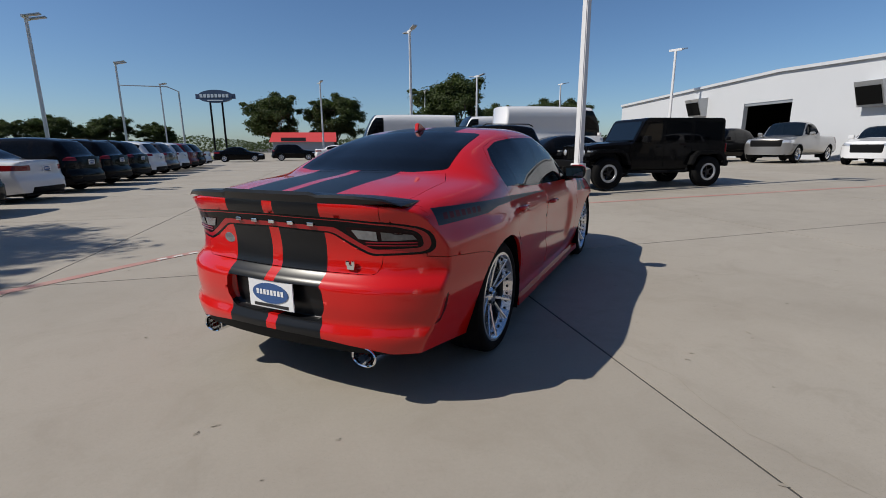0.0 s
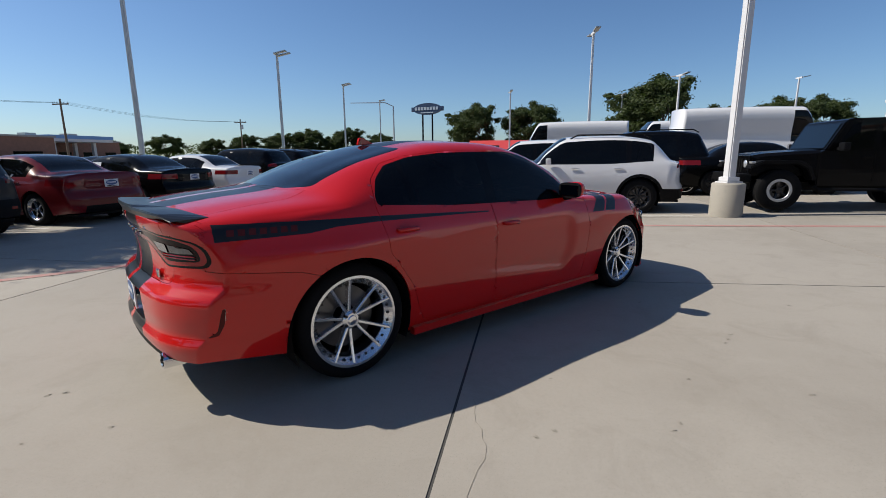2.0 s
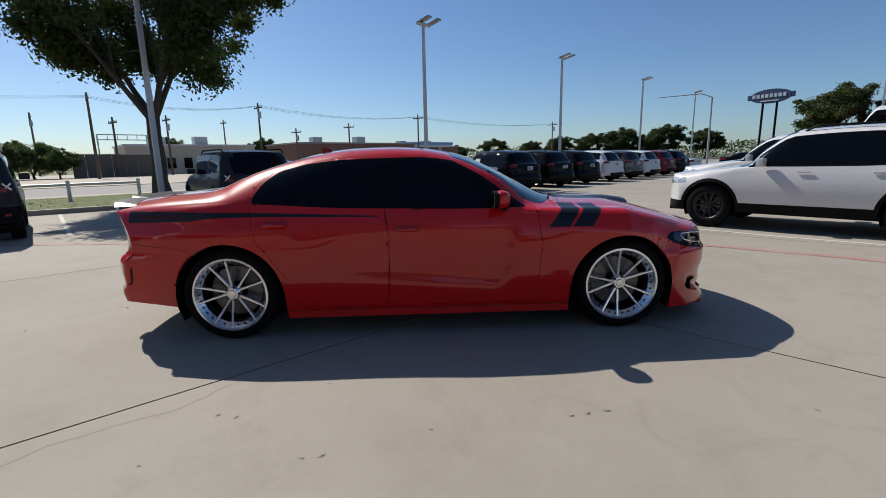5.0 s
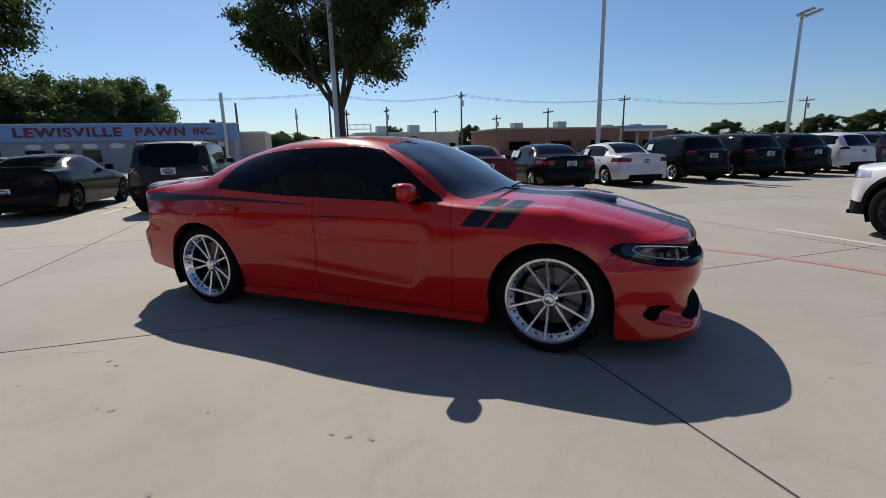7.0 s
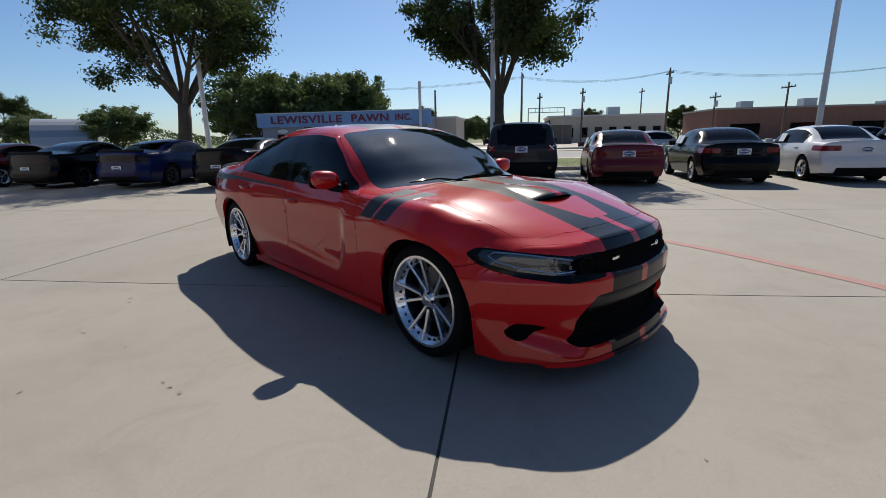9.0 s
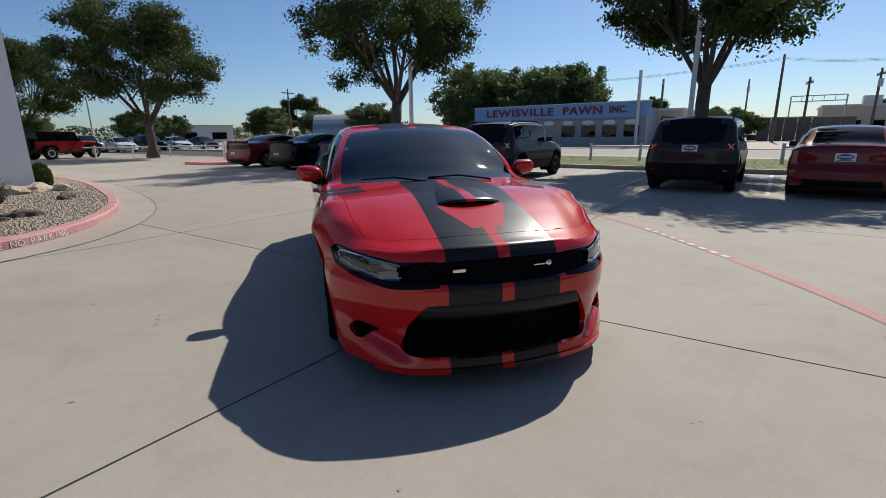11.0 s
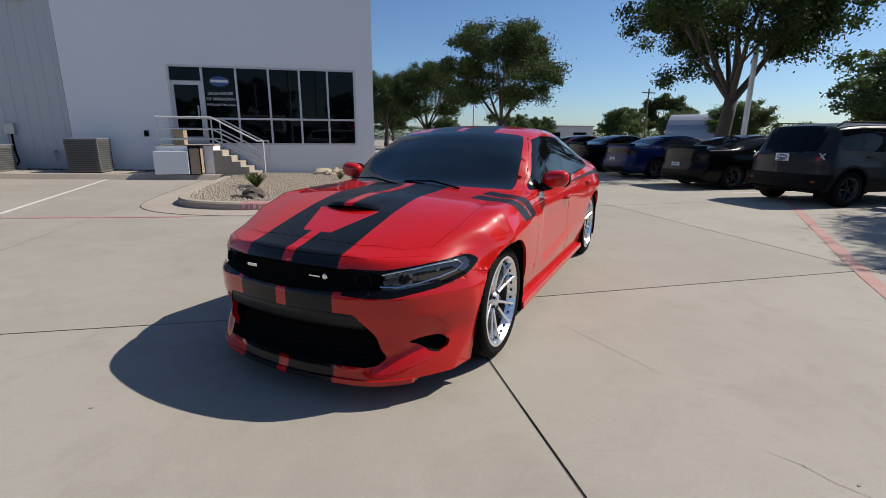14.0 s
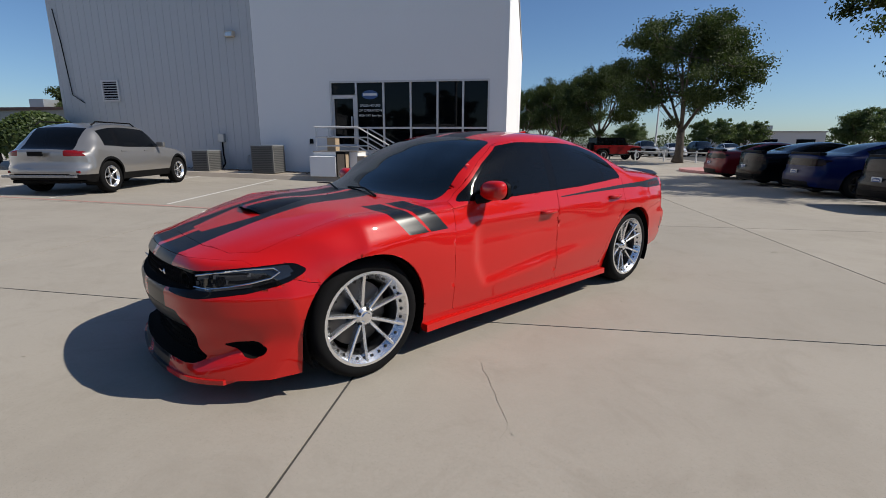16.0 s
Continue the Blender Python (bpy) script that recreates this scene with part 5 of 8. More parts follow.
    for s in (1, -1):
        x = p["cowl_x"] - 0.42
        b = bmesh.new()
        box(b, x - 0.05, s * (W + 0.07) - 0.10, p["belt"] + 0.0, x + 0.06, s * (W + 0.07) + 0.09, p["belt"] + 0.14, bevel=0.03)
        part("mirror", b, colour if not p.get("black_mirror") else M["black_plastic"], car)
        for k, xx in enumerate(p["handles"]):
            b = boxed(xx - 0.09, s * W * 0.985 - 0.005, p["belt"] - 0.10, xx + 0.09, s * W * 0.985 + 0.014, p["belt"] - 0.07, bevel=0.006)
            part("door_handle", b, colour, car)
        if rack:
            b = bmesh.new()
            zz = p["h"] - 0.02
            yy = s * W * p.get("rail", 0.7) * 0.98
            tube(b, [(p["screen_top"] - 0.1, yy, zz - 0.06), (p["screen_top"] - 0.25, yy, zz + 0.02), (p["roof_end"] + 0.2, yy, zz + 0.02), (p["roof_end"] + 0.05, yy, zz - 0.06)], 0.018, 6)
            part("roof_rail", b, M["black_plastic"], car)
    if p.get("crossed"):
        for s in (1, -1):
            y0, y1, z0, z1 = p["tail_lamp"]
            yc, zc = s * (y0 + y1) / 2, (z0 + z1) / 2
            b = bmesh.new()
            for ang in (45, -45):
                box(b, -0.006, -0.085, -0.012, 0.004, 0.085, 0.012, m=pose(S["tail"](abs(yc), zc) - 0.006, yc, zc, ang, 0, 0))
            part("lamp_cross", b, M["lens_clear"], car, "pale cross in the tail light")
    if p.get("solid_back"):
        for s in (1, -1):
            part("side_moulding", boxed(-wb + 0.5, s * W * 0.995 - 0.012, 0.66, wb - 0.5, s * W * 0.995 + 0.016, 0.78, bevel=0.006), M["black_plastic"], car)
            for x in (0.70, -0.60, -1.30):
                part("door_seam", boxed(x - 0.006, s * W * 0.992 - 0.012, 0.50, x + 0.006, s * W * 0.992 + 0.006, 1.32), M["roof_grey"], car)
    if p.get("lip"):
        b = bmesh.new()
        out = [(S["tail"](abs(y), p["deck_z"]) + 0.02, y) for y in (W * 0.72 * k / 8 for k in range(-8, 9))]
        prism(b, out + [(x + 0.16, y) for x, y in out[::-1]], p["deck_z"] - 0.05, p["deck_z"] + 0.02)
        part("spoiler", b, M["black_plastic"], car)
    if "bumper_z" in p:
        for s in (1, -1):
            part("reflector", boxed(S["tail"](W * 0.8, 0.5) - 0.02, s * W * 0.78 - 0.05, 0.49, S["tail"](W * 0.8, 0.5) + 0.03, s * W * 0.78 + 0.05, 0.54, bevel=0.004), M["lens_red"], car)
    if plate:
        number_plate(car, pose(S["tail"](0, p["plate_z"]) - 0.012, 0, p["plate_z"], 0, 0, -90))
    for k in range(sheets):
        b = boxed(-0.15, -0.002, -0.12, 0.15, 0.002, 0.12)
        q = part("window_sheet", b, M["plate_white"], car, "white price sheet")
        q.matrix_basis = pose(pillars[1] + 0.25 + 0.34 * k, W * 0.93, p["belt"] + 0.17, 22, 0, 0)
    return car


SEDAN = dict(wb=2.75, fo=0.9, ro=1.05, w=1.82, h=1.44, belt=0.95, sill=0.2, nose_z=0.74, cowl_z=0.98, deck_z=1.08, cowl_x=0.95, screen_top=0.15, roof_end=-0.85, back_base=-1.55, rail=0.68, pillars=(0.62, -0.28, -1.2), wheel_r=0.33,
             head=(0.50, 0.88, 0.60, 0.74), tail_lamp=(0.52, 0.93, 0.80, 0.93), grille=(0.45, 0.42, 0.66), plate_z=0.83, handles=(-0.1, -0.95))
MUSCLE = dict(SEDAN, lamp="lens_smoke", wb=2.95, fo=0.95, ro=1.1, w=1.92, h=1.45, belt=1.0, deck_z=1.14, nose_z=0.80, cowl_z=1.02, cowl_x=0.85, screen_top=0.05, roof_end=-0.75, back_base=-1.65, pillars=(0.55, -0.5, -1.25), wheel_r=0.35, tail_lamp=(0.15, 0.9, 0.84, 0.97), plate_z=0.62, handles=(-0.25,), band=(0.81, 1.0), lip=True)
SUV = dict(wb=2.70, fo=0.88, ro=0.98, w=1.86, h=1.67, belt=1.06, sill=0.28, nose_z=0.94, cowl_z=1.10, deck_z=1.12, cowl_x=0.98, screen_top=0.20, roof_end=-1.72, back_base=-2.20, rail=0.66, roof_drop=0.09, kick=0.11, pillars=(0.72, -0.25, -1.12, -1.72), wheel_r=0.36,
           head=(0.48, 0.88, 0.74, 0.88), tail_lamp=(0.62, 0.95, 0.97, 1.09), grille=(0.5, 0.5, 0.82), plate_z=0.92, handles=(0.0, -0.9), clad=0.42, tail_wrap=0.66)
BOXY = dict(SUV, wb=2.57, fo=0.78, ro=0.80, w=1.84, h=1.69, belt=1.10, sill=0.30, nose_z=1.00, cowl_z=1.13, deck_z=1.08, cowl_x=0.86, screen_top=0.36, roof_end=-1.70, back_base=-2.03, roof_drop=0.07, kick=0.04, tail_lean=0.5, rail=0.80, hoodw=0.86, pillars=(0.66, -0.22, -1.08, -1.62), nose_round=0.16, tail_round=0.07, head=(0.44, 0.70, 0.80, 0.98),
            tail_lamp=(0.66, 0.88, 0.93, 1.11), grille=(0.36, 0.80, 0.96), plate_z=0.98, wheel_r=0.36, rim_r=0.24, arch=0.075, clad=0.56, crossed=True, glass_low=0.0, bumper_z=0.66)
VAN = dict(SUV, wb=3.75, fo=1.0, ro=1.2, w=2.06, h=2.75, belt=1.45, sill=0.35, nose_z=1.1, cowl_z=1.5, deck_z=1.40, cowl_x=1.95, screen_top=1.15, roof_end=-3.0, back_base=-3.06, rail=0.86, roof_drop=0.03, kick=0.0, tail_lean=0.3, hoodw=0.84, pillars=(1.75, 0.75), solid_back=True, wheel_r=0.36, head=(0.6, 0.95, 0.95, 1.15), tail_lamp=(0.88, 1.0, 0.8, 1.3), grille=(0.55, 0.6, 0.95), handles=(0.8,), plate_z=0.8, tail_round=0.03)
TRUCK = dict(SUV, wb=3.3, fo=0.95, ro=1.15, w=1.98, h=1.85, belt=1.22, sill=0.36, nose_z=1.08, cowl_z=1.24, deck_z=1.25, cowl_x=1.1, screen_top=0.45, roof_end=-0.35, back_base=-0.55, pillars=(0.85, -0.3), wheel_r=0.39, head=(0.65, 0.95, 0.85, 1.02), tail_lamp=(0.85, 0.98, 0.85, 1.15), grille=(0.62, 0.72, 1.0), handles=(0.0,), nose_round=0.1)

WHITE, BLACKP, SILVER, MAROON, BLUEP, GREYP = (paint("white_car_paint", (0.60, 0.60, 0.61)), paint("black_car_paint", (0.003, 0.003, 0.0035), coat=0.12, rough=0.2), paint("silver_car_paint", (0.31, 0.30, 0.29), rough=0.3, metal=0.7),
                                              paint("maroon_car_paint", (0.12, 0.006, 0.009), coat=0.5), paint("blue_car_paint", (0.003, 0.009, 0.06), coat=0.2), paint("grey_car_paint", (0.022, 0.023, 0.026), coat=0.25, rough=0.4))
BROWN = paint("brown_grey_car_paint", (0.09, 0.07, 0.065), rough=0.3, metal=0.4)


def spot(x, y, turn):
    return pose(x, y, rise(x, y), 0, 0, turn)


def row_spot(p, y):
    """In the west row, nose to the kerb; the row bends away from the lot to the north."""
    tail = -6.5 - 0.085 * max(0, y - 8.5)
    return spot(tail - p["ro"] - p["wb"] / 2, y, 180 - (4 if y > 8 else 0))


COUPE = dict(MUSCLE)
for p, y, col, nm, lb, cat, kw in (
    (COUPE, -12.3, MAROON, "coupe", "dark red coupe parked nose to the kerb", "car", {}),
    (MUSCLE, -9.15, BLACKP, "sedan", "black muscle sedan parked nose to the kerb", "car", dict(rim="black")),
    (MUSCLE, -6.0, BLUEP, "sedan", "dark blue muscle sedan parked nose to the kerb", "car", dict(rim="black")),
    (COUPE, -2.8, BLACKP, "coupe", "glossy black muscle coupe parked nose to the kerb", "car", dict(rim="black")),
    (BOXY, 0.45, GREYP, "suv", "dark grey boxy small suv parked nose to the kerb", "car", dict(rim="black", dark_low=True, rack=True)),
    (BOXY, 5.78, GREYP, "suv", "dark grey boxy small suv beside a tree", "car", dict(rim="black", dark_low=True, rack=True)),
    (SEDAN, 8.6, MAROON, "sedan", "dark red sedan with white sheets in its windows", "car", dict(sheets=2)),
    (SEDAN, 11.35, BLACKP, "sedan", "black sedan with a white sheet in its window", "car", dict(sheets=2)),
    (SEDAN, 14.2, WHITE, "sedan", "white sedan with red tail lights in the parked row", "car", dict(sheets=1)),
    (SUV, 17.1, BLACKP, "suv", "black suv with silver wheels in the parked row", "car", dict(dark_low=True, sheets=1)),
    (SUV, 19.9, BLACKP, "suv", "black suv in the parked row", "car", dict(dark_low=True, rack=True)),
    (SUV, 22.5, BLACKP, "suv", "black suv in the parked row", "car", dict(dark_low=True)),
    (SUV, 25.3, WHITE, "suv", "white suv with a dark rear window in the parked row", "car", {}),
    (SUV, 28.0, BROWN, "suv", "brown-grey suv in the parked row", "car", dict(dark_low=True, rack=True)),
    (SUV, 30.7, WHITE, "suv", "white suv in the parked row", "car", {}),
    (SUV, 33.5, MAROON, "suv", "maroon suv in the parked row", "car", {}),
    (SUV, 36.3, BLACKP, "suv", "black suv in the parked row", "car", {}),
    (SEDAN, 39.1, WHITE, "sedan", "white sedan at the end of the parked row", "car", {}),
):
    parked(nm, lb, cat, p, col, row_spot(p, y), group="cars in the west row", **kw)

parked("suv", "white compact suv with black wheels and black wheel arches", "car", dict(SUV, wb=2.70, h=1.69, deck_z=1.16, roof_end=-1.62, back_base=-2.16, roof_drop=0.10, kick=0.06, pillars=(0.72, -0.22, -1.10, -1.62), tail_lamp=(0.72, 0.97, 0.98, 1.20), tail_wrap=0.72, wheel_r=0.375, rim_r=0.245, arch=0.055, bumper_z=0.55, spokes=10), WHITE, spot(3.05, 11.65, 180), rim="black", dark_low=True, rack=True)
parked("sedan", "black sedan parked behind the off-roader", "car", SEDAN, BLACKP, spot(8.4, 15.2, 0), rim="black")
parked("suv", "white suv parked behind the compact suv", "car", SUV, WHITE, spot(1.9, 15.0, 180))
parked("suv", "dark suv parked among white vans", "car", dict(SUV, h=1.85), BLACKP, spot(5.0, 15.4, 180), rack=True)
parked("van", "tall white panel van with a high roof", "van", VAN, WHITE, spot(10.4, 20.6, 0), glass="tint")
parked("van", "tall white panel van parked farther off", "van", VAN, WHITE, spot(3.4, 24.5, 180), glass="tint")
parked("van", "white panel van behind another van", "van", VAN, WHITE, spot(9.0, 27.0, 180), glass="tint")
parked("pickup_truck", "silver pickup truck with a black grille", "truck", TRUCK, SILVER, spot(21.4, 18.4, 200))
parked("suv", "dark suv parked by the white workshop", "car", SUV, BLACKP, spot(19.2, 20.6, 195))
parked("suv", "white electric crossover with a black grille panel", "car", dict(SUV, h=1.6), WHITE, spot(22.6, 15.2, 200))
glc = parked("suv", "silver-grey suv parked beside the white building", "car", dict(SUV, wb=2.87, fo=0.86, ro=0.95, w=1.89, h=1.63, belt=1.04, nose_z=0.92, cowl_z=1.08, deck_z=1.02, kick=0.05, roof_drop=0.13, cowl_x=0.92, screen_top=0.12, roof_end=-1.55, back_base=-2.22, rail=0.70, tail_lamp=(0.50, 0.95, 0.86, 0.99), pillars=(0.66, -0.22, -1.05, -1.50), wheel_r=0.37, rim_r=0.25, tail_round=0.16, bumper_z=0.46), SILVER, spot(11.75, -2.3, -80), dark_low=True, plate=False, rack=True)
for a in ((-2.46, -0.62, 0.40, -2.435, 0.62, 0.455), (-2.44, -0.80, 0.40, -2.36, -0.62, 0.45), (-2.44, 0.62, 0.40, -2.36, 0.80, 0.45)):
    part("bumper_trim", boxed(*a, bevel=0.006), M["lens_grey"], glc, "bright bumper trim")
part("number_plate", boxed(-2.43, -0.16, 0.86, -2.40, 0.16, 0.96, bevel=0.004), M["black_plastic"], glc)


def off_roader(label, colour, top, m):
    """A square four-door off-road vehicle: upright cabin, flat flares, round lamps, spare wheel behind."""
    car = thing("off_roader", label, "car", m)
    lie = Matrix(((1, 0, 0, 0), (0, 0, -1, 0), (0, 1, 0, 0), (0, 0, 0, 1)))

    def flank(name, outline, y0, y1, mat, parent=car, bev=0.02, lab=""):
        b = bmesh.new()
        prism(b, outline, -y1, -y0, lie)
        if bev:
            bmesh.ops.bevel(b, geom=b.edges[:], offset=bev, segments=2, affect="EDGES")
        return part(name, b, mat, parent, lab)

    tub = [(-2.08, 0.62), (-2.10, 1.20), (0.72, 1.22), (0.80, 1.16), (0.80, 0.50), (-0.95, 0.50), (-1.02, 0.86), (-1.95, 0.86), (-2.0, 0.62)]
    flank("body_tub", tub, -0.79, 0.79, colour)
    hood = bmesh.new()
    rows = []
    for x, w, zt, zb in ((0.74, 0.74, 1.225, 0.7), (1.2, 0.71, 1.205, 0.7), (1.7, 0.66, 1.17, 0.7), (1.93, 0.63, 1.13, 0.7), (1.97, 0.62, 1.08, 0.7)):
        rows.append([hood.verts.new(q) for q in ((x, -w, zb), (x, -w, zt - 0.07), (x, -w * 0.9, zt - 0.01), (x, -w * 0.45, zt + 0.015), (x, w * 0.45, zt + 0.015), (x, w * 0.9, zt - 0.01), (x, w, zt - 0.07), (x, w, zb))])
    for p, q in zip(rows, rows[1:]):
        for k in range(7):
            hood.faces.new((p[k], q[k], q[k + 1], p[k + 1]))
    hood.faces.new(rows[-1])
    hood.faces.new(rows[0][::-1])
    bmesh.ops.recalc_face_normals(hood, faces=hood.faces[:])
    part("hood", hood, colour, car)
    face = part("grille", boxed(1.95, -0.66, 0.66, 2.02, 0.66, 1.12, bevel=0.03), colour, car)
    # slots are near-black blocks that paint the shade of the openings
    for k in range(-3, 4):
        part("grille_slot", boxed(2.005, k * 0.105 - 0.032, 0.76, 2.026, k * 0.105 + 0.032, 1.05, bevel=0.008), M["void_shade"], face)
    for s in (1, -1):
        part("headlight", spin(bmesh.new(), [(0.001, 0.03), (0.07, 0.025), (0.092, 0.0), (0.092, -0.03)], 20, Matrix.Translation((2.015, s * 0.50, 0.94)) @ pose(0, 0, 0, 0, 0, -90)), M["lens_clear"], car, "clear round headlight", smooth=True)
        flank("front_flare", [(0.86, 0.62), (0.98, 0.90), (1.16, 1.02), (1.86, 1.02), (2.06, 0.93), (2.08, 0.84), (1.86, 0.94), (1.20, 0.94), (1.05, 0.85), (0.95, 0.62)], min(s * 0.64, s * 0.95), max(s * 0.64, s * 0.95), M["black_plastic"])
        flank("rear_flare", [(-0.92, 0.60), (-1.02, 0.86), (-1.18, 0.97), (-1.84, 0.97), (-2.03, 0.84), (-2.06, 0.70), (-1.97, 0.70), (-1.80, 0.89), (-1.22, 0.89), (-1.10, 0.80), (-1.02, 0.60)], min(s * 0.74, s * 0.95), max(s * 0.74, s * 0.95), M["black_plastic"])
        part("side_marker", boxed(1.98, s * 0.84 - 0.07, 0.955, 2.06, s * 0.84 + 0.07, 1.0, bevel=0.012), M["lens_clear"], car)
        b = bmesh.new()
        tube(b, [(0.86, s * 0.83, 0.50), (0.80, s * 0.88, 0.44), (-0.82, s * 0.88, 0.44), (-0.90, s * 0.83, 0.50)], 0.035, 8)
        part("side_step", b, M["black_plastic"], car)
        for x in (-0.16, -1.02):
            part("door_seam", boxed(x - 0.004, s * 0.792 - 0.003, 0.56, x + 0.004, s * 0.792 + 0.003, 1.19), M["void_shade"], car)
        for x in (-0.02, -0.88):
            part("door_handle", boxed(x - 0.08, s * 0.81 - 0.02, 1.06, x + 0.08, s * 0.81 + 0.02, 1.10, bevel=0.01), colour, car)
        mir = part("mirror", boxed(0.42, s * 0.96 - 0.10, 1.20, 0.54, s * 0.96 + 0.09, 1.36, bevel=0.03), M["black_plastic"], car)
        part("mirror_arm", boxed(0.46, min(s * 0.78, s * 0.90), 1.22, 0.52, max(s * 0.78, s * 0.90), 1.27), M["black_plastic"], mir)
        part("tail_light", boxed(-2.14, s * 0.70 - 0.08, 0.92, -2.08, s * 0.70 + 0.08, 1.16, bevel=0.015), M["lens_red"], car)
        for x in (1.5, -1.5):
            w = wheel(car, (x, s * 0.80, 0.415), s, 0.415, 0.235, 0.26, "plain", 5, M["black_rim"], seg=32)
            part("rim_ring", spin(bmesh.new(), [(0.175, 0.0), (0.185, 0.012), (0.232, 0.012), (0.237, 0.0)], 28, Matrix.Translation((0, 0.118, 0))), M["galv"], w, "bright rim edge")
    cab = flank("hard_top", [(0.70, 1.21), (0.40, 1.78), (0.30, 1.83), (-1.98, 1.84), (-2.06, 1.80), (-2.10, 1.20)], -0.76, 0.76, top, bev=0.03)
    for s in (1, -1):
        for x0, x1, dx in ((0.50, -0.10, -0.22), (-0.22, -0.96, 0.0), (-1.10, -1.96, 0.0)):
            b = bmesh.new()
            prism(b, rounded([(x0, 1.25), (x1, 1.25), (x1, 1.72), (x0 + dx, 1.72)], 0.04), -0.004, 0.004, Matrix.Translation((0, s * 0.762, 0)) @ lie)
            part("side_window", b, M["tint"], cab)
    b = bmesh.new()
    prism(b, rounded([(-0.66, 0.05), (0.66, 0.05), (0.64, 0.60), (-0.64, 0.60)], 0.04), -0.004, 0.004, Matrix.Translation((0.71, 0, 1.21)) @ Matrix(((0, -0.466, 0.885, 0), (1, 0, 0, 0), (0, 0.885, 0.466, 0), (0, 0, 0, 1))))
    part("windscreen", b, M["shade_glass"], cab)
    part("front_bumper", boxed(1.98, -0.78, 0.56, 2.22, 0.78, 0.74, bevel=0.04), M["black_plastic"], car)
    part("rear_bumper", boxed(-2.24, -0.80, 0.55, -2.06, 0.80, 0.72, bevel=0.04), M["black_plastic"], car)
    part("underbody", boxed(-1.9, -0.55, 0.40, 1.9, 0.55, 0.56), M["black_plastic"], car)
    part("spare_wheel", spin(bmesh.new(), [(0.12, -0.11), (0.40, -0.12), (0.41, 0.0), (0.40, 0.1), (0.22, 0.12), (0.001, 0.05)], 28, Matrix.Translation((-2.26, 0, 1.02)) @ pose(0, 0, 0, 0, 0, 90)), M["rubber"], car)
    return car


off_roader("black four-door off-road vehicle with a hard top", BLACKP, BLACKP, spot(8.6, 11.75, 180))
off_roader("red off-road vehicle with a black top under the far trees", paint("bright_red_car_paint", (0.16, 0.008, 0.008), coat=0.3), BLACKP, pose(-6.5, -33.5, 0, 0, 0, 200))


# ---- the lot ----
def patch(bm, x0, y0, x1, y1, lift, n=4, drop=0.0):
    """A sheet that follows the lot's slope."""
    g = [[bm.verts.new((x0 + (x1 - x0) * i / n, y0 + (y1 - y0) * j / n, rise(x0 + (x1 - x0) * i / n, y0 + (y1 - y0) * j / n) + lift)) for j in range(n + 1)] for i in range(n + 1)]
    for i in range(n):
        for j in range(n):
            bm.faces.new((g[i][j], g[i + 1][j], g[i + 1][j + 1], g[i][j + 1]))
    if drop:
        edge = [g[i][0] for i in range(n + 1)] + [g[n][j] for j in range(1, n + 1)] + [g[i][n] for i in range(n - 1, -1, -1)] + [g[0][j] for j in range(n - 1, 0, -1)]
        low = [bm.verts.new(v.co - Vector((0, 0, drop))) for v in edge]
        for k in range(len(edge)):
            q = (k + 1) % len(edge)
            bm.faces.new((edge[q], edge[k], low[k], low[q]))
    return bm


def strip(bm, pts, width, lift=0.004):
    """A painted line along points on the lot."""
    pts = [Vector(p) for p in pts]
    rows = []
    for i, p in enumerate(pts):
        d = (pts[min(i + 1, len(pts) - 1)] - pts[max(i - 1, 0)]).normalized()
        q = Vector((-d.y, d.x)) * width / 2
        rows.append([bm.verts.new((v.x, v.y, rise(v.x, v.y) + lift)) for v in (p + q, p - q)])
    for a, b in zip(rows, rows[1:]):
        bm.faces.new((a[0], a[1], b[1], b[0]))
    return bm


def dense(pts, step=0.8):
    out = []
    for a, b in zip(pts, pts[1:]):
        n = max(1, int(math.dist(a, b) / step))
        out += [(a[0] + (b[0] - a[0]) * k / n, a[1] + (b[1] - a[1]) * k / n) for k in range(n)]
    return out + [pts[-1]]


def smooth_line(pts, n=5):
    out = []
    m = len(pts)
    for i in range(m - 1):
        p0, p1, p2, p3 = (Vector(pts[min(max(i + d, 0), m - 1)]) for d in (-1, 0, 1, 2))
        for k in range(n):
            t = k / n
            out.append(tuple(0.5 * (2 * p1 + (p2 - p0) * t + (2 * p0 - 5 * p1 + 4 * p2 - p3) * t * t + (3 * p1 - p0 - 3 * p2 + p3) * t**3)))
    return out + [pts[-1]]


# a base sheet reaches the horizon
g = bmesh.new()
R = [-2500, -400, -120, -60, -34, -20] + list(range(-14, 41, 2)) + [60, 120, 400, 2500]
gv = [[g.verts.new((x, y, rise(x, y) - 0.03)) for y in R] for x in R]
for i in range(len(R) - 1):
    for j in range(len(R) - 1):
        g.faces.new((gv[i][j], gv[i + 1][j], gv[i + 1][j + 1], gv[i][j + 1]))
solid("ground", g, M["joint"], "dark earth under the paved lot", "ground", kind="structure")

# concrete slabs with open joints, laid a little askew to the building
pavement = thing("pavement", "pale concrete slabs of the car lot", "pavement", kind="structure")
SKEW = math.radians(1.6)


def askew(u, v):
    """From the slab grid to the lot."""
    du, dv = u - 1.84, v - 5.27
    return 1.845 + du - dv * 0.6 * math.sin(SKEW), 5.215 + du * math.sin(SKEW) + dv


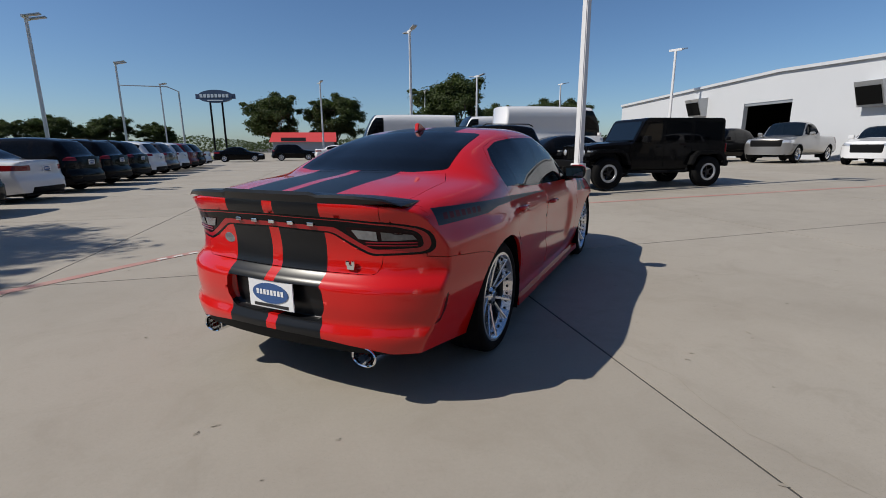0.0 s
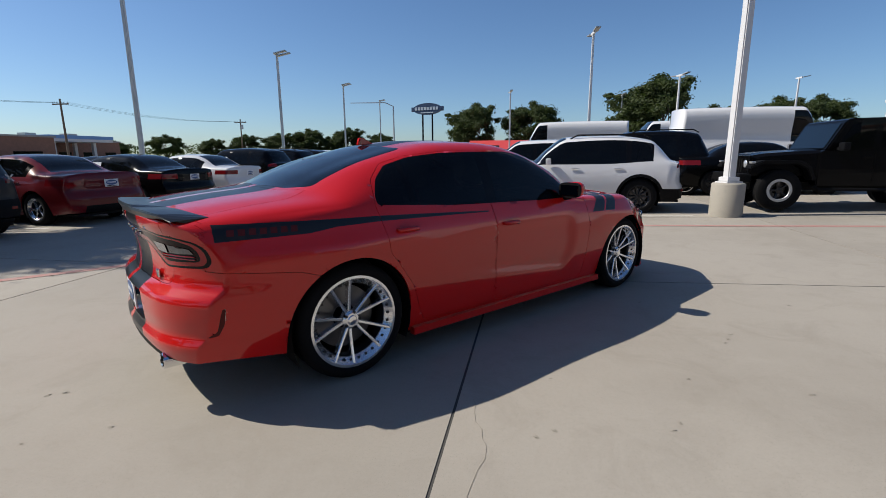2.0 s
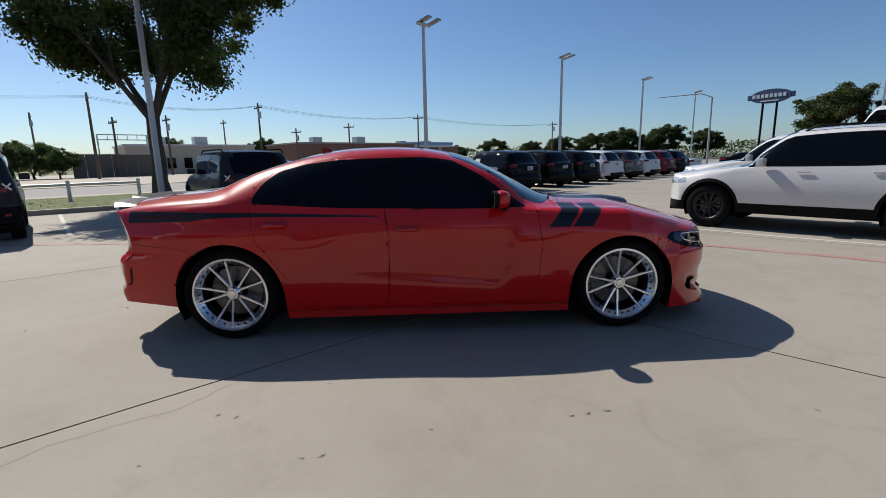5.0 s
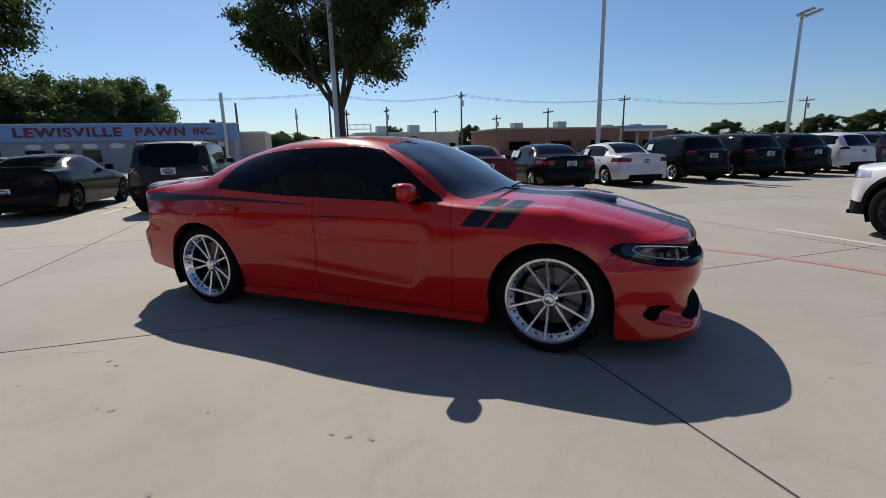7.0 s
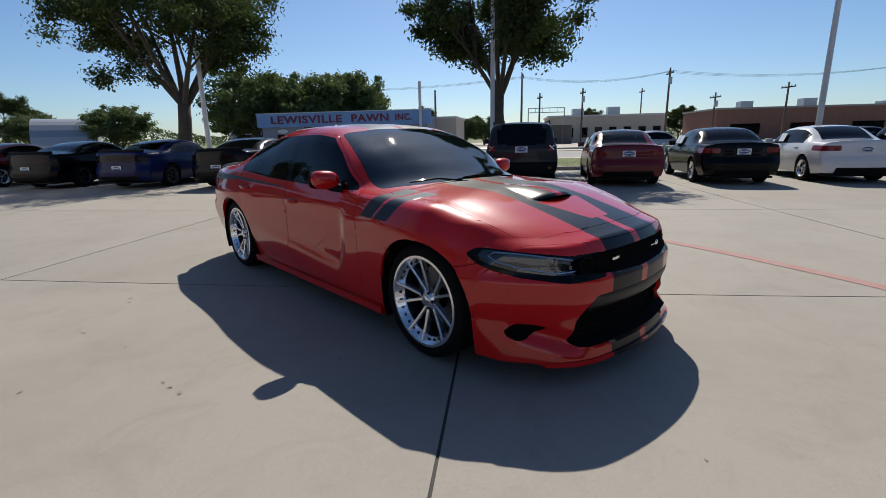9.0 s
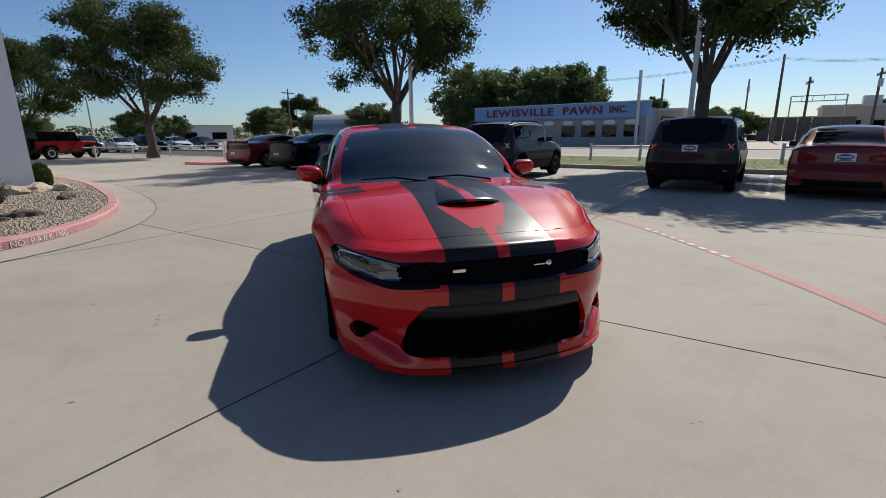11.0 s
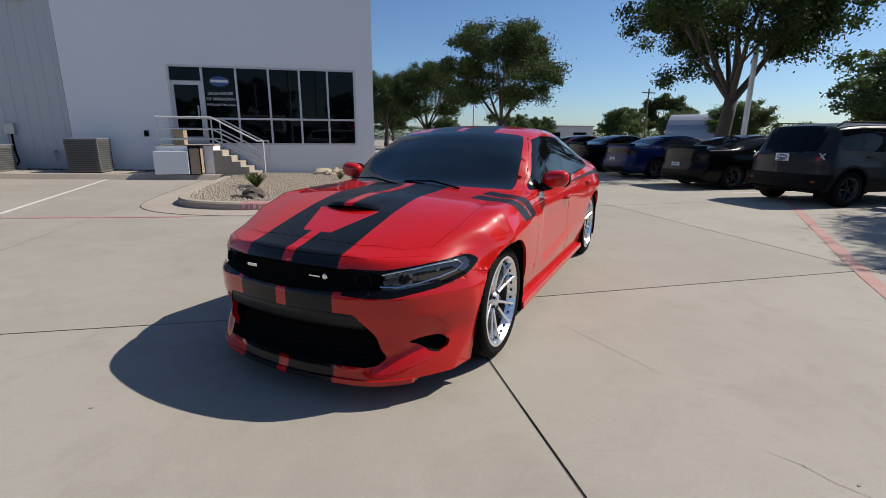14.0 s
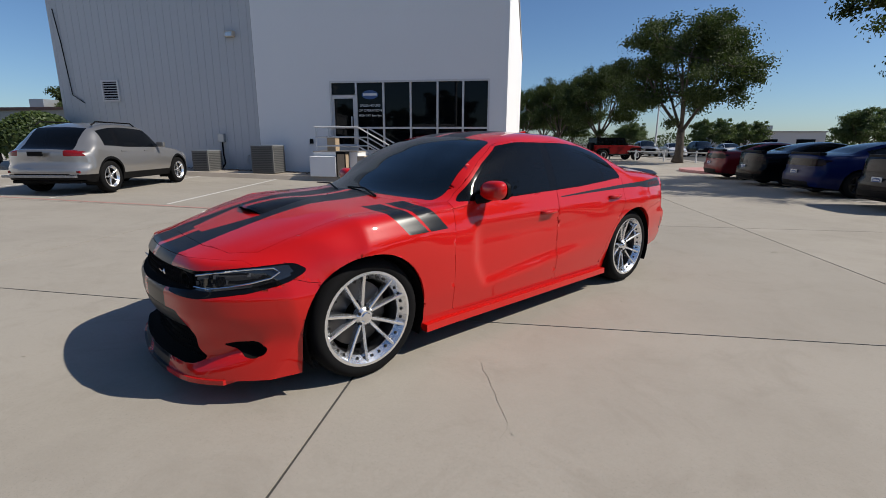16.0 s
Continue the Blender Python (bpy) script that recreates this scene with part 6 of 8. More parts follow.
def slab(u0, v0, u1, v1, n=4):
    bm = bmesh.new()
    g = []
    for i in range(n + 1):
        g.append([])
        for j in range(n + 1):
            x, y = askew(u0 + (u1 - u0) * i / n, v0 + (v1 - v0) * j / n)
            g[-1].append(bm.verts.new((x, y, rise(x, y))))
    for i in range(n):
        for j in range(n):
            bm.faces.new((g[i][j], g[i + 1][j], g[i + 1][j + 1], g[i][j + 1]))
    edge = [g[i][0] for i in range(n + 1)] + [g[n][j] for j in range(1, n + 1)] + [g[i][n] for i in range(n - 1, -1, -1)] + [g[0][j] for j in range(n - 1, 0, -1)]
    low = [bm.verts.new(v.co - Vector((0, 0, 0.03))) for v in edge]
    for k in range(len(edge)):
        q = (k + 1) % len(edge)
        bm.faces.new((edge[q], edge[k], low[k], low[q]))
    return bm


XJ = [-12.1, -7.45, -2.8, 1.84, 6.5, 11.15, 15.8, 20.45, 25.0, 40.0]
YJ = [-70.0, -50.0, -32.0, -23.5, -18.8, -14.1, -9.4, -4.4, 0.42, 5.27, 10.15, 15.0, 19.8, 24.6, 29.4, 34.2, 50.0, 80.0]
for i in range(len(XJ) - 1):
    for j in range(len(YJ) - 1):
        w = 0.008 if (XJ[i + 1] - XJ[i] < 6 and YJ[j + 1] - YJ[j] < 6) else 0.0
        part("slab", slab(XJ[i] + w, YJ[j] + w, XJ[i + 1] - w, YJ[j + 1] - w), M["concrete"], pavement)
for x in XJ[1:-1]:
    solid("joint_filler", strip(bmesh.new(), [askew(x, -32 + 0.5 * k) for k in range(133)], 0.02, -0.004), M["joint"], "dark filler in a joint between slabs", "joint", kind="structure", group="joints")
for y in YJ[2:-2]:
    solid("joint_filler", strip(bmesh.new(), [askew(-12 + 0.5 * k, y) for k in range(74)], 0.02, -0.005), M["joint"], "dark filler in a joint between slabs", "joint", kind="structure", group="joints")
solid("west_apron", boxed(-12.8, -60, -0.05, -11.7, 80, -0.006), M["concrete"], "concrete apron along the kerb", "pavement", kind="structure")

# hairline cracks and spalled spots
rc = random.Random(31)
for pts in ([(1.1, 5.9), (0.9, 6.5), (0.97, 7.1), (0.6, 7.9), (0.55, 9.0)], [(2.2, 1.0), (2.05, 1.5), (2.1, 2.1), (1.95, 2.6)], [(3.0, 8.4), (3.4, 7.9), (3.3, 7.3)], [(7.0, 3.0), (7.8, 3.4), (8.9, 3.2)]):
    line = []
    for a, b_ in zip(pts, pts[1:]):
        for k in range(7):
            line.append((a[0] + (b_[0] - a[0]) * k / 7 + rc.uniform(-0.015, 0.015), a[1] + (b_[1] - a[1]) * k / 7 + rc.uniform(-0.015, 0.015)))
    solid("pavement_crack", strip(bmesh.new(), line, 0.0025, 0.002), M["crack"], "hairline crack in the concrete", "crack", kind="structure", group="cracks")
spots = [(3.0, 2.41), (3.23, 3.0), (3.05, 2.49), (2.33, 2.23), (2.42, 2.3), (4.5, 4.58), (2.85, 7.24), (3.36, 7.15), (3.98, 6.38), (2.81, 7.28), (0.4, 1.2), (0.55, 1.1), (-0.45, 2.1), (-0.38, 2.15), (-0.1, 1.7), (3.7, 3.7), (3.65, 3.62), (3.75, 3.8), (1.9, 1.2), (0.2, 1.9)]
spots += [(rc.uniform(-3, 7), rc.uniform(-0.5, 10)) for _ in range(30)]
for x, y in spots:
    b = bmesh.new()
    n, rr = 9, rc.uniform(0.006, 0.017)
    stretch, turn = rc.uniform(1.2, 2.2), rc.uniform(0, 180)
    for ring_, z in ((1.0, 0.0015), ):
        vs = [b.verts.new((rr * stretch * rc.uniform(0.6, 1.15) * math.cos(2 * math.pi * k / n), rr * rc.uniform(0.5, 1.15) * math.sin(2 * math.pi * k / n), z)) for k in range(n)]
        b.faces.new(vs)
        c = [b.verts.new((v.co.x * 0.55 + 0.006, v.co.y * 0.5 + 0.004, 0.004)) for v in vs]
        f = b.faces.new(c)
        f.material_index = 1
    ob = solid("spalled_spot", b, [M["crack"], M["concrete"]], "small spalled chip in the concrete", "chip", pose(x, y, rise(x, y), 0, 0, turn), kind="structure", group="chips")

lines = bmesh.new()
strip(lines, dense(smooth_line([(-12, -5.1), (-5.6, 1.9), (-3.45, 4.25), (-2.55, 5.25), (-1.66, 6.25), (-0.25, 7.5), (0.8, 8.25), (2.0, 8.88), (3.4, 9.12), (6, 9.14), (24, 9.14)], 6)), 0.14)
solid("fire_lane_line", lines, M["line_red"], "worn red fire lane line on the concrete", "painted line", kind="structure")
stencil = thing("fire_lane_stencil", "worn white stencilled bars on the red fire lane line", "painted marking")
for k in range(9):
    t = k / 8
    c = Vector((-1.86 + 1.12 * t, 6.02 + 1.05 * t, 0))
    bar = boxed(-0.055, -0.035, 0.0, 0.055, 0.035, 0.0015)
    q = part("stencil_bar", bar, M["line_white"], stencil)
    q.matrix_basis = pose(c.x, c.y, rise(c.x, c.y) + 0.006, 0, 0, 43)
lines = bmesh.new()
strip(lines, dense([(5.3, 0.5), (8.0, 0.42), (24.0, 0.42)]), 0.10)
solid("fire_lane_line", lines, M["line_red"], "worn red line beside the white building", "painted line", kind="structure")
for a, b in [((8.1, 0.25), (9.2, -6.2)), ((10.95, 0.25), (12.05, -6.2)), ((13.8, 0.25), (14.9, -6.2)), ((16.6, 0.25), (17.7, -6.2)), ((0.4, 10.38), (5.4, 10.38)), ((-7.0, -1.2), (-12.4, -1.2)), ((-7.0, 2.0), (-12.4, 2.0)), ((-7.0, 4.2), (-12.4, 4.2)), ((-7.0, 7.3), (-12.4, 7.3)), ((-7.0, -4.4), (-12.4, -4.4))]:
    solid("parking_line", strip(bmesh.new(), dense([a, b]), 0.085), M["line_white"], "worn white parking line", "painted line", kind="structure", group="parking lines")

# west edge: kerb, turf, walk, road
solid("kerb", boxed(-12.95, -16.0, -0.05, -12.75, 80, 0.14, bevel=0.02), M["walk"], "concrete kerb along the grass strip", "kerb", kind="structure")
solid("turf_strip", boxed(-19.6, -16.0, -0.05, -12.95, 80, 0.125), M["turf"], "mown green grass strip along the road", "grass", kind="structure")
solid("sidewalk", boxed(-21.0, -90, -0.05, -19.6, 80, 0.11), M["walk"], "concrete pavement beside the road", "pavement", kind="structure")
solid("road", boxed(-34.0, -120, -0.05, -21.0, 120, 0.015), M["asphalt"], "wide pale grey road", "road", kind="structure")
solid("far_lot", boxed(-90.0, -120, -0.05, -34.0, 120, 0.05), M["walk"], "pale paved lots across the road", "pavement", kind="structure")
solid("south_lot", boxed(-34.0, -140, -0.05, 60.0, -70, 0.012), M["concrete"], "pale concrete lot farther south", "pavement", kind="structure")
solid("north_lot", boxed(-34.0, 80, -0.05, 60.0, 140, 0.012), M["concrete"], "pale concrete lot farther north", "pavement", kind="structure")
solid("far_field", boxed(-600, -600, -0.2, -90, 600, 0.03), M["turf"], "green land beyond the shops", "ground", kind="structure")

# ---- the white building ----
YW, XC, XL, HB = -7.6, 1.57, 19.0, 8.2


def wall_piece(name, x0, z0, x1, z1, mat):
    return part(name, boxed(x0, YW - 0.25, z0, x1, YW, z1), mat, building)


building = thing("building", "white dealership building with smooth and ribbed walls", "building", kind="structure")
W0, W1, Z0, Z1 = 2.15, 7.79, 1.05, 3.44
for a in ((XC, -0.2, W0, HB), (W0, Z1, W1, HB), (W0, -0.2, 6.85, Z0), (W1, -0.2, 10.6, HB), (6.85, -0.2, W1, Z0)):
    wall_piece("wall", *a, M["white_wall"])
rib = bmesh.new()
box(rib, 10.62, YW - 0.25, -0.2, XL, YW - 0.02, HB)
x = 10.75
while x < XL - 0.1:
    box(rib, x, YW - 0.022, 0.3, x + 0.09, YW - 0.008, HB, bevel=0.006)
    x += 0.3
part("ribbed_wall", rib, M["white_metal"], building)
part("wall_seam", boxed(10.6, YW - 0.2, 0.3, 10.62, YW - 0.012, HB), M["roof_grey"], building)
part("side_wall", boxed(XC, -34, -0.2, XC + 0.25, YW - 0.25, HB), M["white_wall"], building)
part("side_wall", boxed(XL - 0.25, -34, -0.2, XL, YW - 0.25, HB), M["white_metal"], building)
part("back_wall", boxed(XC, -34.25, -0.2, XL, -34, HB), M["white_metal"], building)
part("roof", boxed(XC - 0.05, -34.3, HB, XL + 0.05, YW + 0.05, HB + 0.25), M["roof_grey"], building)
part("floor", boxed(XC + 0.25, -34, 0.9, XL - 0.25, YW - 0.25, 1.0), M["roof_grey"], building)
win = thing("window_1", "dark glazed shopfront window in silver frames", "window", kind="structure")
for x in (W0 + 0.03, 3.04, 3.92, 4.86, 5.83, 6.82, W1 - 0.03):
    part("mullion", boxed(x - 0.03, YW - 0.12, Z0, x + 0.03, YW + 0.015, Z1), M["white_paint"], win)
for z, x0 in ((Z0 + 0.02, W0), (Z1 - 0.03, W0), (1.86, W0)):
    part("window_rail", boxed(x0, YW - 0.11, z - 0.03, W1 if z > 3 else 6.82, YW + 0.013, z + 0.03), M["white_paint"], win)
xs_ = (W0 + 0.03, 3.04, 3.92, 4.86, 5.83, 6.82)
for a, b in zip(xs_, xs_[1:]):
    for z0, z1 in ((Z0 + 0.04, 1.83), (1.89, Z1 - 0.06)):
        part("pane", boxed(a + 0.03, YW - 0.075, z0, b - 0.03, YW - 0.06, z1), M["tint"], win)
part("pane", boxed(6.85, YW - 0.075, 3.0, W1 - 0.06, YW - 0.06, Z1 - 0.06), M["tint"], win)
d1 = thing("door_1", "glass entrance door in a white frame, closed", "door", kind="structure")
for a in ((6.85, 1.06, 6.95, 2.98), (7.65, 1.06, 7.75, 2.98), (6.95, 2.86, 7.65, 2.98), (6.95, 1.06, 7.65, 1.30)):
    part("door_frame", boxed(a[0], YW - 0.10, a[1], a[2], YW - 0.03, a[3]), M["white_paint"], d1)
part("door_pane", boxed(6.95, YW - 0.075, 1.30, 7.65, YW - 0.06, 2.86), M["tint"], d1)
part("door_handle", boxed(6.98, YW - 0.03, 1.9, 7.02, YW + 0.03, 2.25, bevel=0.01), M["galv"], d1)
decal = thing("window_lettering", "white opening hours lettering and oval on the glass", "lettering")
for k, s in enumerate(("SALES HOURS", "OF OPERATION", "MON-SAT 9am-9pm")):
    text_mesh("text_line", s, 0.12 if k < 2 else 0.10, M["plate_white"], pose(6.33, YW - 0.055, 2.62 - 0.17 * k, 90, 0, 180), decal, 0.002)
o = bmesh.new()
prism(o, [(0.30 * math.cos(t), 0.15 * math.sin(t)) for t in (2 * math.pi * k / 32 for k in range(32))], 0, 0.004, pose(6.33, YW - 0.052, 2.98, 90, 0, 180))
part("oval", o, M["plate_blue"], decal)
part("oval_bar", boxed(6.08, YW - 0.049, 2.95, 6.58, YW - 0.046, 3.03), M["plate_white"], decal)
# vent, lamp, pipes on the ribbed wall
vent = thing("wall_vent", "white louvred vent in the ribbed wall", "vent")
for a in ((16.3, 2.85, 17.05, 2.91), (16.3, 3.57, 17.05, 3.63), (16.3, 2.91, 16.36, 3.57), (16.99, 2.91, 17.05, 3.57)):
    part("vent_frame", boxed(a[0], YW - 0.01, a[1], a[2], YW + 0.05, a[3]), M["white_paint"], vent)
part("vent_back", boxed(16.36, YW - 0.015, 2.91, 16.99, YW + 0.004, 3.57), M["void_shade"], vent)
for k in range(7):
    part("slat", box(bmesh.new(), 16.36, -0.005, -0.022, 16.99, 0.005, 0.022, m=pose(0, YW + 0.02, 2.96 + 0.092 * k, 40)), M["white_paint"], vent)
lamp = thing("wall_lamp", "small flood lamp high on the white wall", "lamp")
part("housing", boxed(11.25, YW, 4.98, 11.58, YW + 0.16, 5.18, bevel=0.02), M["beige"], lamp)
part("lens", boxed(11.29, YW + 0.16, 5.0, 11.54, YW + 0.17, 5.14), M["lens_clear"], lamp)
meter = thing("electric_meter_box", "grey meter box with conduits on the wall", "meter box")
part("cabinet", boxed(12.0, YW, 1.35, 12.25, YW + 0.14, 1.65, bevel=0.01), M["galv"], meter)
b = bmesh.new()
tube(b, [(12.12, YW + 0.06, 1.36), (12.12, YW + 0.06, 0.9), (12.05, YW + 0.1, 0.55), (12.2, YW + 0.15, 0.35)], 0.03, 8)
part("conduit", b, M["black_plastic"], meter)
b = bmesh.new()
tube(b, [(18.7, YW + 0.03, 6.2), (18.55, YW + 0.03, 5.0), (18.4, YW + 0.03, 3.1), (17.9, YW + 0.03, 2.8)], 0.018, 6)
solid("wall_cable", b, M["black_plastic"], "dark cable running down the ribbed wall", "cable")
solid("wall_box", boxed(8.5, YW, 1.3, 8.62, YW + 0.06, 1.48, bevel=0.01), M["black_plastic"], "small dark socket box on the wall", "socket")
b = bmesh.new()
tube(b, [(11.1, YW, 0.85), (11.1, YW + 0.1, 0.85), (11.1, YW + 0.1, 0.55)], 0.035, 8)
solid("pipe", b, M["galv"], "short grey pipe on the wall", "pipe")

# pad along the wall
pad = bmesh.new()
for a, b_ in ((6.2, 9.5), (9.5, 14.0), (14.0, 19.5)):
    z0, z1 = rise(a, -7), rise(b_, -7)
    vs = [pad.verts.new(q) for q in ((a, YW, z0 + 0.16), (b_, YW, z1 + 0.16), (b_, -6.05, z1 + 0.14), (a, -6.05, z0 + 0.14), (a, -5.95, z0 - 0.05), (b_, -5.95, z1 - 0.05))]
    pad.faces.new((vs[0], vs[3], vs[2], vs[1]))
    pad.faces.new((vs[3], vs[4], vs[5], vs[2]))
bmesh.ops.recalc_face_normals(pad, faces=pad.faces[:])
solid("building_kerb_pad", pad, M["walk"], "raised concrete pad along the white building", "pavement", kind="structure")


def condenser(x0, x1, z, h):
    """An air-conditioning unit with louvred sides."""
    u = thing("air_conditioner", "grey outdoor air-conditioning unit on the pad", "air conditioner", group="air conditioners")
    y0, y1 = -7.15, -6.35
    part("cabinet", boxed(x0, y0, z, x1, y1, z + h, bevel=0.02), M["ac"], u)
    part("top_cover", boxed(x0 - 0.015, y0 - 0.015, z + h, x1 + 0.015, y1 + 0.015, z + h + 0.035, bevel=0.01), M["galv"], u)
    k = z + 0.06
    while k < z + h - 0.05:
        part("louvre", boxed(x0 + 0.05, y1, k, x1 - 0.05, y1 + 0.012, k + 0.03), M["louvre"], u)
        part("louvre", boxed(x0 - 0.012, y0 + 0.05, k, x0, y1 - 0.05, k + 0.03), M["louvre"], u)
        k += 0.06
    return u


# dry leaves and grit gathered at the foot of the wall
lr = random.Random(77)
lit = bmesh.new()
for _ in range(500):
    x, y, a, q = lr.uniform(8.2, 18.5), YW + abs(lr.gauss(0, 0.35)) + 0.05, lr.uniform(0, 6.28), lr.uniform(0.02, 0.07)
    if y < -6.1:
        zz = rise(x, -7) + 0.165
        d, e = Vector((math.cos(a), math.sin(a), 0)) * q, Vector((-math.sin(a), math.cos(a), 0)) * q * 0.45
        c = Vector((x, y, zz))
        lit.faces.new([lit.verts.new(p) for p in (c - d, c - e + Vector((0, 0, 0.02)), c + d, c + e + Vector((0, 0, 0.015)))])
solid("leaf_litter", lit, M["litter"], "brown dry leaves along the foot of the wall", "litter", kind="stuff")
condenser(11.92, 12.55, 0.33, 0.70)
condenser(9.42, 10.25, 0.30, 0.92)
# stoop with steps and rail
stoop = thing("entrance_steps", "concrete entrance steps with a landing and white rails", "stairs", kind="structure")
part("landing", boxed(6.42, YW, 0.15, 7.95, -6.4, 1.04), M["white_wall"], stoop)
part("landing_top", boxed(6.40, YW, 1.04, 7.97, -6.38, 1.07), M["walk"], stoop)
for k in range(5):
    part("step", boxed(6.42 - 0.24 * (k + 1), YW, 0.1, 6.42 - 0.24 * k, -6.4, 1.07 - 0.165 * (k + 1), bevel=0.008), M["walk"], stoop)
for yy in (-6.45, YW + 0.10):
    for dz in (0.0, -0.33, -0.62):
        b = bmesh.new()
        tube(b, [(7.9, yy, 1.86 + dz), (6.4, yy, 1.86 + dz), (5.15, yy, 1.18 + dz), (4.98, yy, 1.18 + dz)] if dz == 0 else [(7.9, yy, 1.86 + dz), (6.4, yy, 1.86 + dz), (5.15, yy, 1.18 + dz)], 0.024, 8)
        part("handrail", b, M["white_paint"], stoop)
    for xx, za, zb_ in ((7.85, 1.05, 1.86), (6.4, 1.05, 1.86), (5.0, 0.2, 1.18)):
        b = bmesh.new()
        tube(b, [(xx, yy, za), (xx, yy, zb_)], 0.022, 8)
        part("rail_post", b, M["white_paint"], stoop)
crate = thing("letter_box", "tan wooden box standing on the landing", "box")
part("box_body", boxed(7.2, -6.85, 1.07, 7.5, -6.5, 1.5, bevel=0.01), M["tan"], crate)
part("box_lid", boxed(7.18, -6.87, 1.5, 7.52, -6.48, 1.56, bevel=0.01), M["black_plastic"], crate)
solid("planter_block", boxed(7.0, -6.3, 0.25, 7.9, -5.95, 0.9, bevel=0.01), M["white_wall"], "white painted block beside the steps", "block")
bin_ = thing("rubbish_bin", "dark framed rubbish bin with tan stone panels", "bin")
part("bin_body", boxed(6.68, -6.33, 0.26, 6.98, -6.0, 0.98, bevel=0.01), M["tan"], bin_)
for xx in (6.67, 6.96):
    for yy in (-6.34, -6.02):
        part("bin_post", boxed(xx, yy, 0.25, xx + 0.03, yy + 0.03, 1.0), M["black_plastic"], bin_)
part("bin_top", boxed(6.66, -6.35, 0.98, 7.0, -5.98, 1.06, bevel=0.02), M["black_plastic"], bin_)

# planting bed with kerb and gravel
BED = [(6.05, -5.9), (5.98, -3.0), (5.88, -1.3), (5.62, -0.65), (5.1, -0.3), (4.4, -0.15), (3.8, -0.28), (3.1, -0.68), (2.3, -1.5), (1.65, -2.6), (1.15, -3.9), (0.75, -5.4), (0.35, -7.2), (0.0, -9.2), (-0.2, -12.0), (-0.2, -20.0)]


def inset(pts, d):
    out = []
    for i, p in enumerate(pts):
        a, b = Vector(pts[max(i - 1, 0)]), Vector(pts[min(i + 1, len(pts) - 1)])
        t = (b - a).normalized()
        out.append((p[0] + t.y * d, p[1] - t.x * d))
    return out


def kerb_run(name, pts, mat, label):
    b = bmesh.new()
    o, i0, i1 = pts, inset(pts, -0.025), inset(pts, -0.17)
    rows = []
    for p, q, r in zip(o, i0, i1):
        z = rise(*p)
        rows.append([b.verts.new((*p, z - 0.02)), b.verts.new((*p, z + 0.11)), b.verts.new((*q, z + 0.14)), b.verts.new((*r, z + 0.14)), b.verts.new((*r, z - 0.02))])
    for a, c in zip(rows, rows[1:]):
        for k in range(4):
            b.faces.new((a[k], c[k], c[k + 1], a[k + 1]))
    bmesh.ops.recalc_face_normals(b, faces=b.faces[:])
    return solid(name, b, mat, label, "kerb", kind="structure")


BEDS = smooth_line(BED)
kerb_run("bed_kerb", BEDS[:25], M["walk"], "bare concrete kerb round the gravel bed")
kerb_run("bed_kerb_red", BEDS[24:], M["kerb_red"], "worn red fire lane kerb round the gravel bed")
gut = bmesh.new()
go, gn = inset(BEDS, 0.62), inset(BEDS, -0.02)
ra = [[gut.verts.new((*p, rise(*p) + 0.005)) for p in pq] for pq in zip(gn, go)]
for a, b_ in zip(ra, ra[1:]):
    gut.faces.new((a[0], a[1], b_[1], b_[0]))
bmesh.ops.recalc_face_normals(gut, faces=gut.faces[:])
solid("gutter", gut, M["gutter"], "stained concrete gutter round the gravel bed", "gutter", kind="structure")
solid("gutter_joint", strip(bmesh.new(), go, 0.014, 0.007), M["joint"], "dark curved joint at the gutter's edge", "joint", kind="structure")
gb = bmesh.new()
gi = inset(BEDS, -0.16)
prism(gb, gi + [(XC, -20.0), (XC, YW), (6.05, YW)], 0.0, 0.12)
solid("gravel_bed_base", gb, M["gravel"], "pale gravel filling the planting bed", "gravel", kind="structure")
st = bmesh.new()
rnd = random.Random(5)
inn = gi + [(XC - 0.1, -20.0), (XC - 0.1, YW + 0.1), (6.0, YW + 0.1)]
count = 0
while count < 9000:
    x, y = rnd.uniform(-0.3, 6.0), -0.3 - 12 * rnd.random() ** 1.3
    if not inside(inn, x, y):
        continue
    r = rnd.uniform(0.012, 0.034)
    q = [Vector((x + r * a, y + r * b_ * rnd.uniform(0.7, 1.2), 0.115 + rise(x, y) + r * c)) for a, b_, c in ((1, 0, 0.3), (0, 1, 0.25), (-1, 0, 0.3), (0, -1, 0.35))]
    t = st.verts.new((x + r * rnd.uniform(-0.3, 0.3), y, 0.12 + rise(x, y) + r * 0.9))
    vs = [st.verts.new(p) for p in q]
    for k in range(4):
        st.faces.new((vs[k], vs[(k + 1) % 4], t))
    count += 1
stones = surface("river_stones", (0.25, 0.205, 0.155), rough=0.85, var=0.3, scale=9, grain=40, bump=0.3, depth=0.004, tint=(0.38, 0.325, 0.26))
solid("gravel", st, stones, "loose pale river gravel in the bed", "gravel", kind="stuff")
fl = thing("kerb_lettering", "white stencilled fire lane lettering on the red kerb", "lettering")


